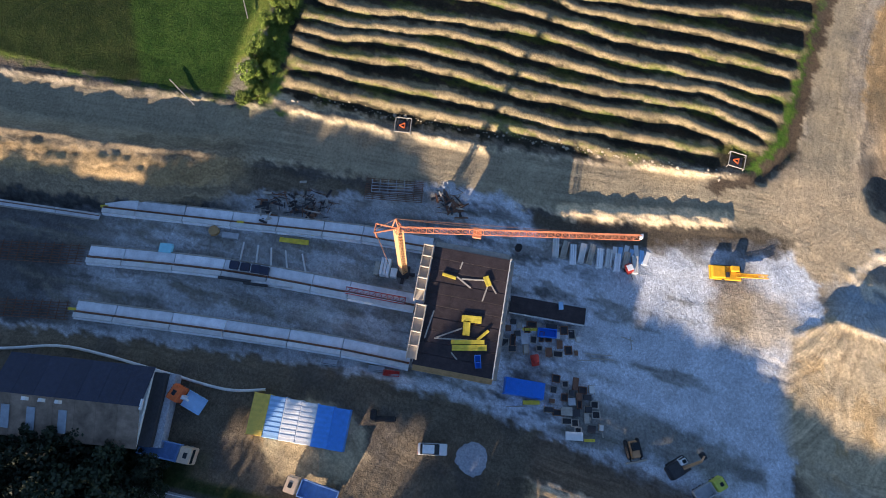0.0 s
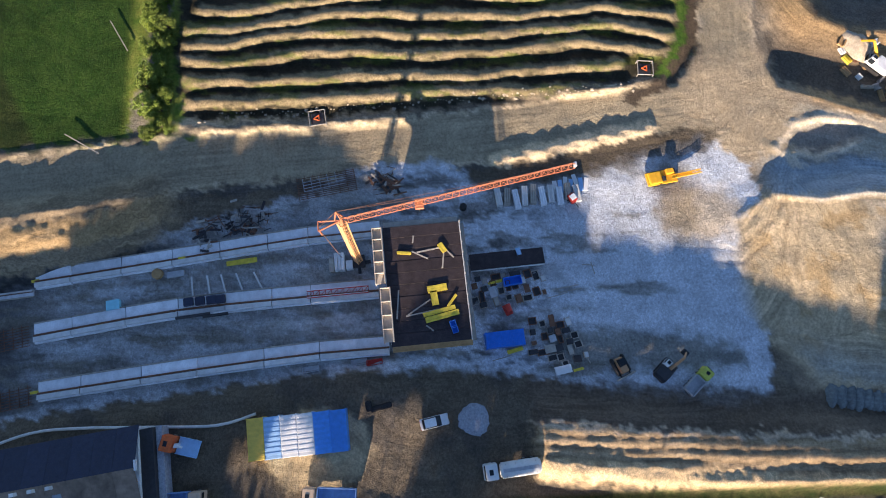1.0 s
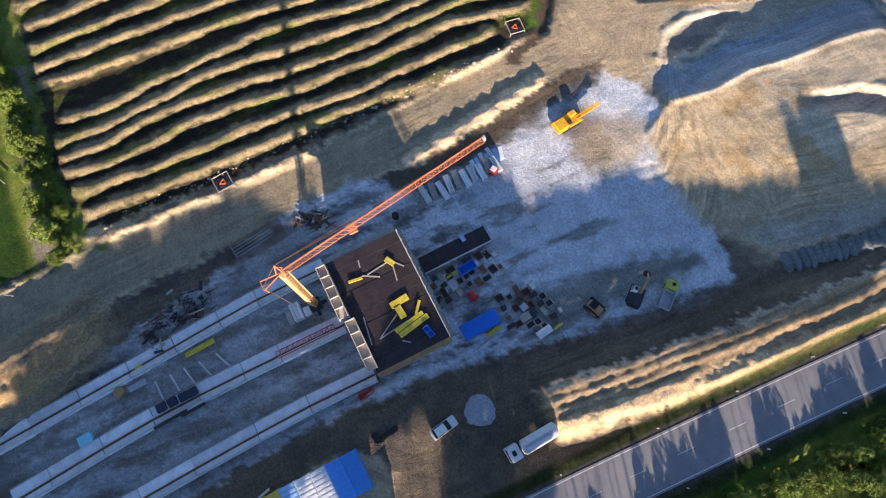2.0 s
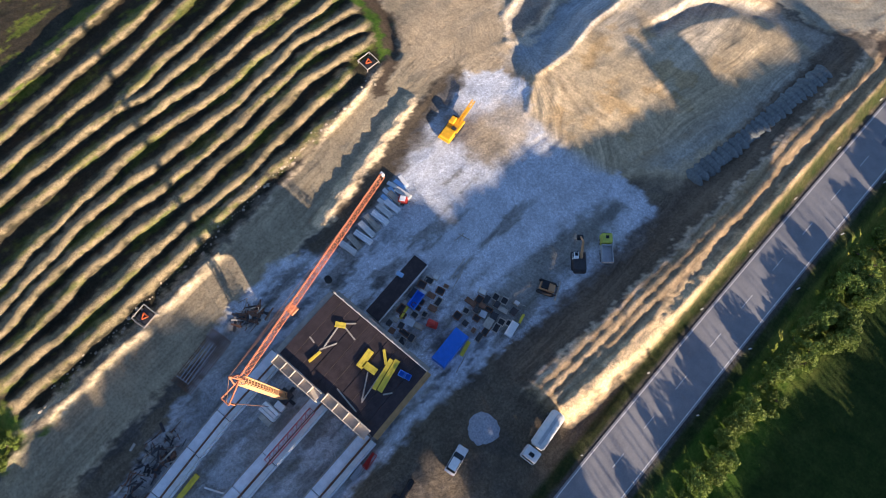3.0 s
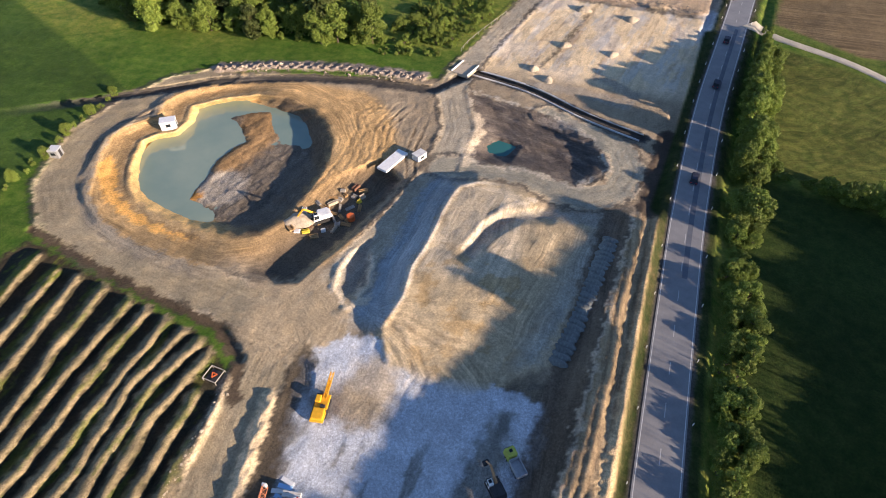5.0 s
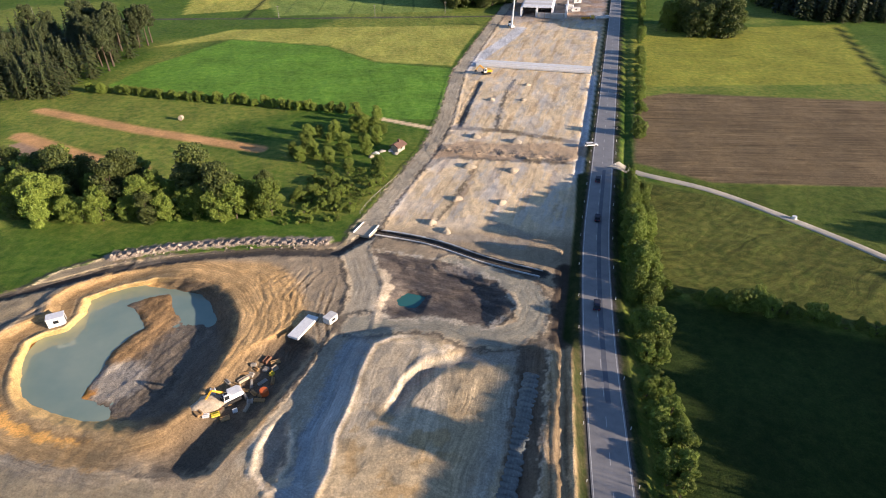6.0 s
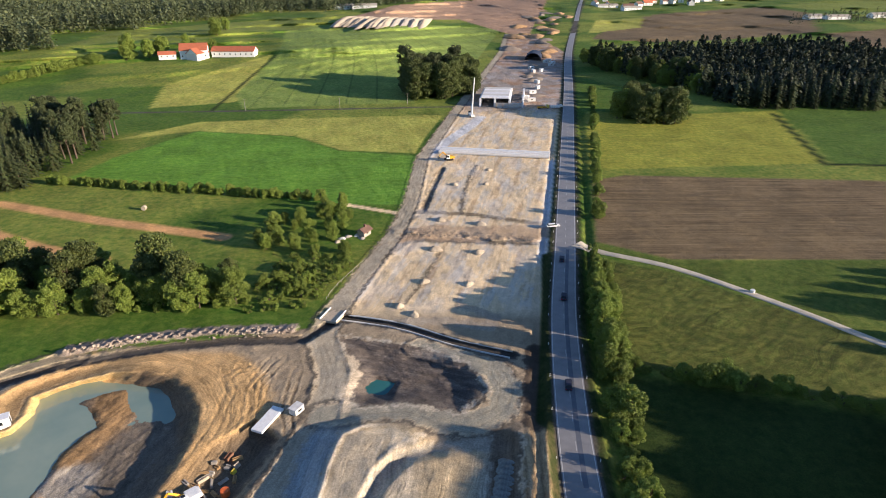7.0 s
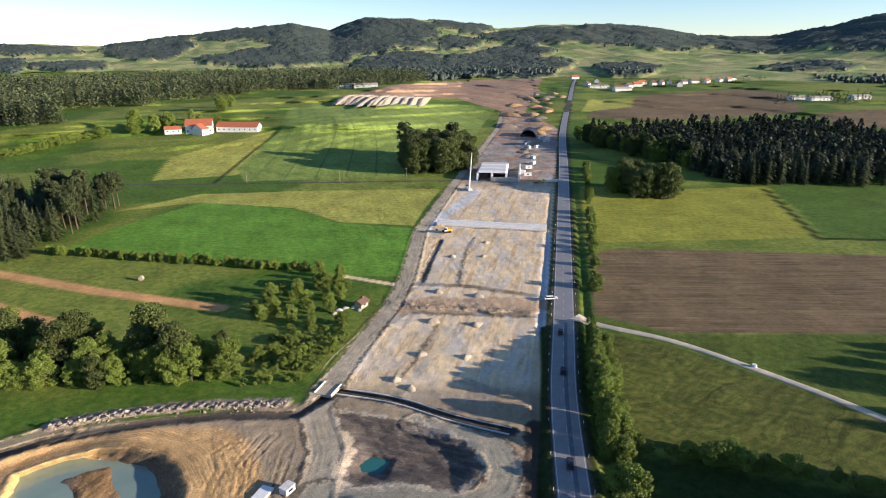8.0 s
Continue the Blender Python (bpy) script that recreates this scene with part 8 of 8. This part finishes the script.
# ---------------------------------------------------------------- farm, houses, small plots
def house(name, label, x, y, rz, long, wide, eave, ridge, roof_mat, wall_mat=None, wins=4, up=0.0):
    ob = thing(name, label, "house", on_ground(x, y, up), rz)
    w, l = wide / 2, long / 2
    part("wall", boxes((-l, l, -w, w, -1.5, eave)), wall_mat or plaster, ob)
    for s in (-1, 1):
        bm = bmesh.new()
        p = [(-l - 0.6, 0, ridge), (l + 0.6, 0, ridge), (l + 0.6, s * (w + 0.7), eave - 0.25), (-l - 0.6, s * (w + 0.7), eave - 0.25)]
        lo, hi = [bm.verts.new(v) for v in p], [bm.verts.new((a, b, c + 0.3)) for a, b, c in p]
        bm.faces.new(lo), bm.faces.new(hi)
        for i in range(4):
            bm.faces.new((lo[i], lo[(i + 1) % 4], hi[(i + 1) % 4], hi[i]))
        bmesh.ops.recalc_face_normals(bm, faces=bm.faces)
        part("roof", bm, roof_mat, ob)
        bm = bmesh.new()
        vs = [bm.verts.new((s * (l - 0.05) + dx, yy, zz)) for dx in (0, -0.2 * s) for yy, zz in ((-w, eave), (w, eave), (0, ridge))]
        for q in ((0, 1, 2), (3, 5, 4), (0, 3, 4, 1), (1, 4, 5, 2), (2, 5, 3, 0)):
            bm.faces.new([vs[i] for i in q])
        bmesh.ops.recalc_face_normals(bm, faces=bm.faces)
        part("gable", bm, wall_mat or plaster, ob)
    for s in (-1, 1):
        for k in range(wins):
            x0 = -l + long * (k + 0.5) / wins
            part("window", boxes((x0 - 0.6, x0 + 0.6, s * w - 0.04, s * w + 0.04, 1.0, 2.3)), car_glass, ob)
    part("chimney", boxes((l * 0.3 - 0.4, l * 0.3 + 0.4, -0.4, 0.4, ridge - 0.6, ridge + 1.2)), roof_brown, ob)
    return ob


house("farmhouse", "white farmhouse with a red tiled roof", -300, 752, 12, 26, 13, 7, 13, roof_red, None, 6)
house("farm_wing", "white farm wing with a red hipped roof", -288, 730, 70, 18, 13, 6, 11, roof_red, None, 4)
house("farm_barn", "long white barn with an orange-red roof", -256, 765, -4, 44, 13, 4.5, 8.5, roof_red, None, 8)
house("farm_shed", "low white shed beside the farmhouse", -330, 745, 20, 16, 9, 3.5, 6, roof_red, None, 3)
for k, (x, y) in enumerate(((-352, 770), (-360, 790), (-318, 800), (-300, 815), (-380, 1070), (-372, 1082))):
    plant(ash, x, y, 0.9)
for k, (x, y) in enumerate(((408, 1640), (429, 1530), (445, 1560), (560, 1770), (585, 1740), (616, 1770), (650, 1800), (690, 1800), (740, 1850), (780, 1858), (800, 1900), (850, 1930), (890, 1960), (930, 2020), (976, 2100), (1010, 2080), (1060, 2150),
                            (480, 1620), (520, 1680), (390, 1700), (460, 1880), (440, 2100), (640, 1700))):
    r = random.Random(k)
    house("village_house", "white village house with a dark tiled roof" if k % 3 else "white village house with a red tiled roof", x, y, r.uniform(0, 90), 18 + 9 * r.random(), 13, 6.5, 12, roof_brown if k % 3 else roof_red, None, 4)
for x, y, lo in ((739, 1221, 44), (845, 1262, 36), (705, 1240, 30), (400, 1610, 50), (436, 1520, 40), (-240, 1640, 60), (-205, 1650, 45)):
    house("farm_hall", "long white hall with a grey roof", x, y, 8, lo, 16, 5, 8, old_timber, white_paint, 6)
for k, (x, y, m) in enumerate(((-41.6, 217, pale_concrete), (-39.6, 219, old_timber), (-36, 220, pale_concrete), (-43, 214, stone_tan), (-51, 206.5, steel), (-34, 217, old_timber))):
    heap("rubble_mound", "white heap of rubble and sheeting among shrubs", x, y, 1.3, 0.7, m, 400 + k, 1.3, 30 * k, "rubble heaps")
house("garden_shed", "small garden shed with a brown tiled roof", -33.3, 220.5, 60, 4.5, 3.2, 2.2, 3.2, roof_brown, old_timber, 1)
bm = bmesh.new()
bmesh.ops.create_cone(bm, cap_ends=True, segments=18, radius1=0.8, radius2=0.8, depth=1.3, matrix=Matrix.Translation((0, 0, 0.8)) @ Matrix.Rotation(radians(90), 4, "X"))
ob = tagged(part("hay_bale", bm, stone_tan), "round pale hay bale on the field strip", "hay bale")
ob.matrix_world = Matrix.Translation(on_ground(-134, 249)) @ Matrix.Diagonal((1.3, 1.3, 1.3, 1))
tank("water_trough", "white water barrel beside the gravel lane", 98.9, 172.6, 0.8, 1.0, white_paint)
for a, b in (((-66, -47), (-74, -51)), ((-47.5, -52), (-51, -57))):
    va, vb = on_ground(*a), on_ground(*b)
    loose("field_pole", "pale wooden pole leaning at the field's edge", "pole", *((va + vb) / 2), math.degrees(math.atan2(vb.y - va.y, vb.x - va.x)), [(-3.6, 3.6, -0.08, 0.08, 0.6, 0.75)], old_timber)


# the models have been copied; take them away
for ob in MODELS:
    for child in list(ob.children_recursive):
        bpy.data.objects.remove(child)
    bpy.data.objects.remove(ob)
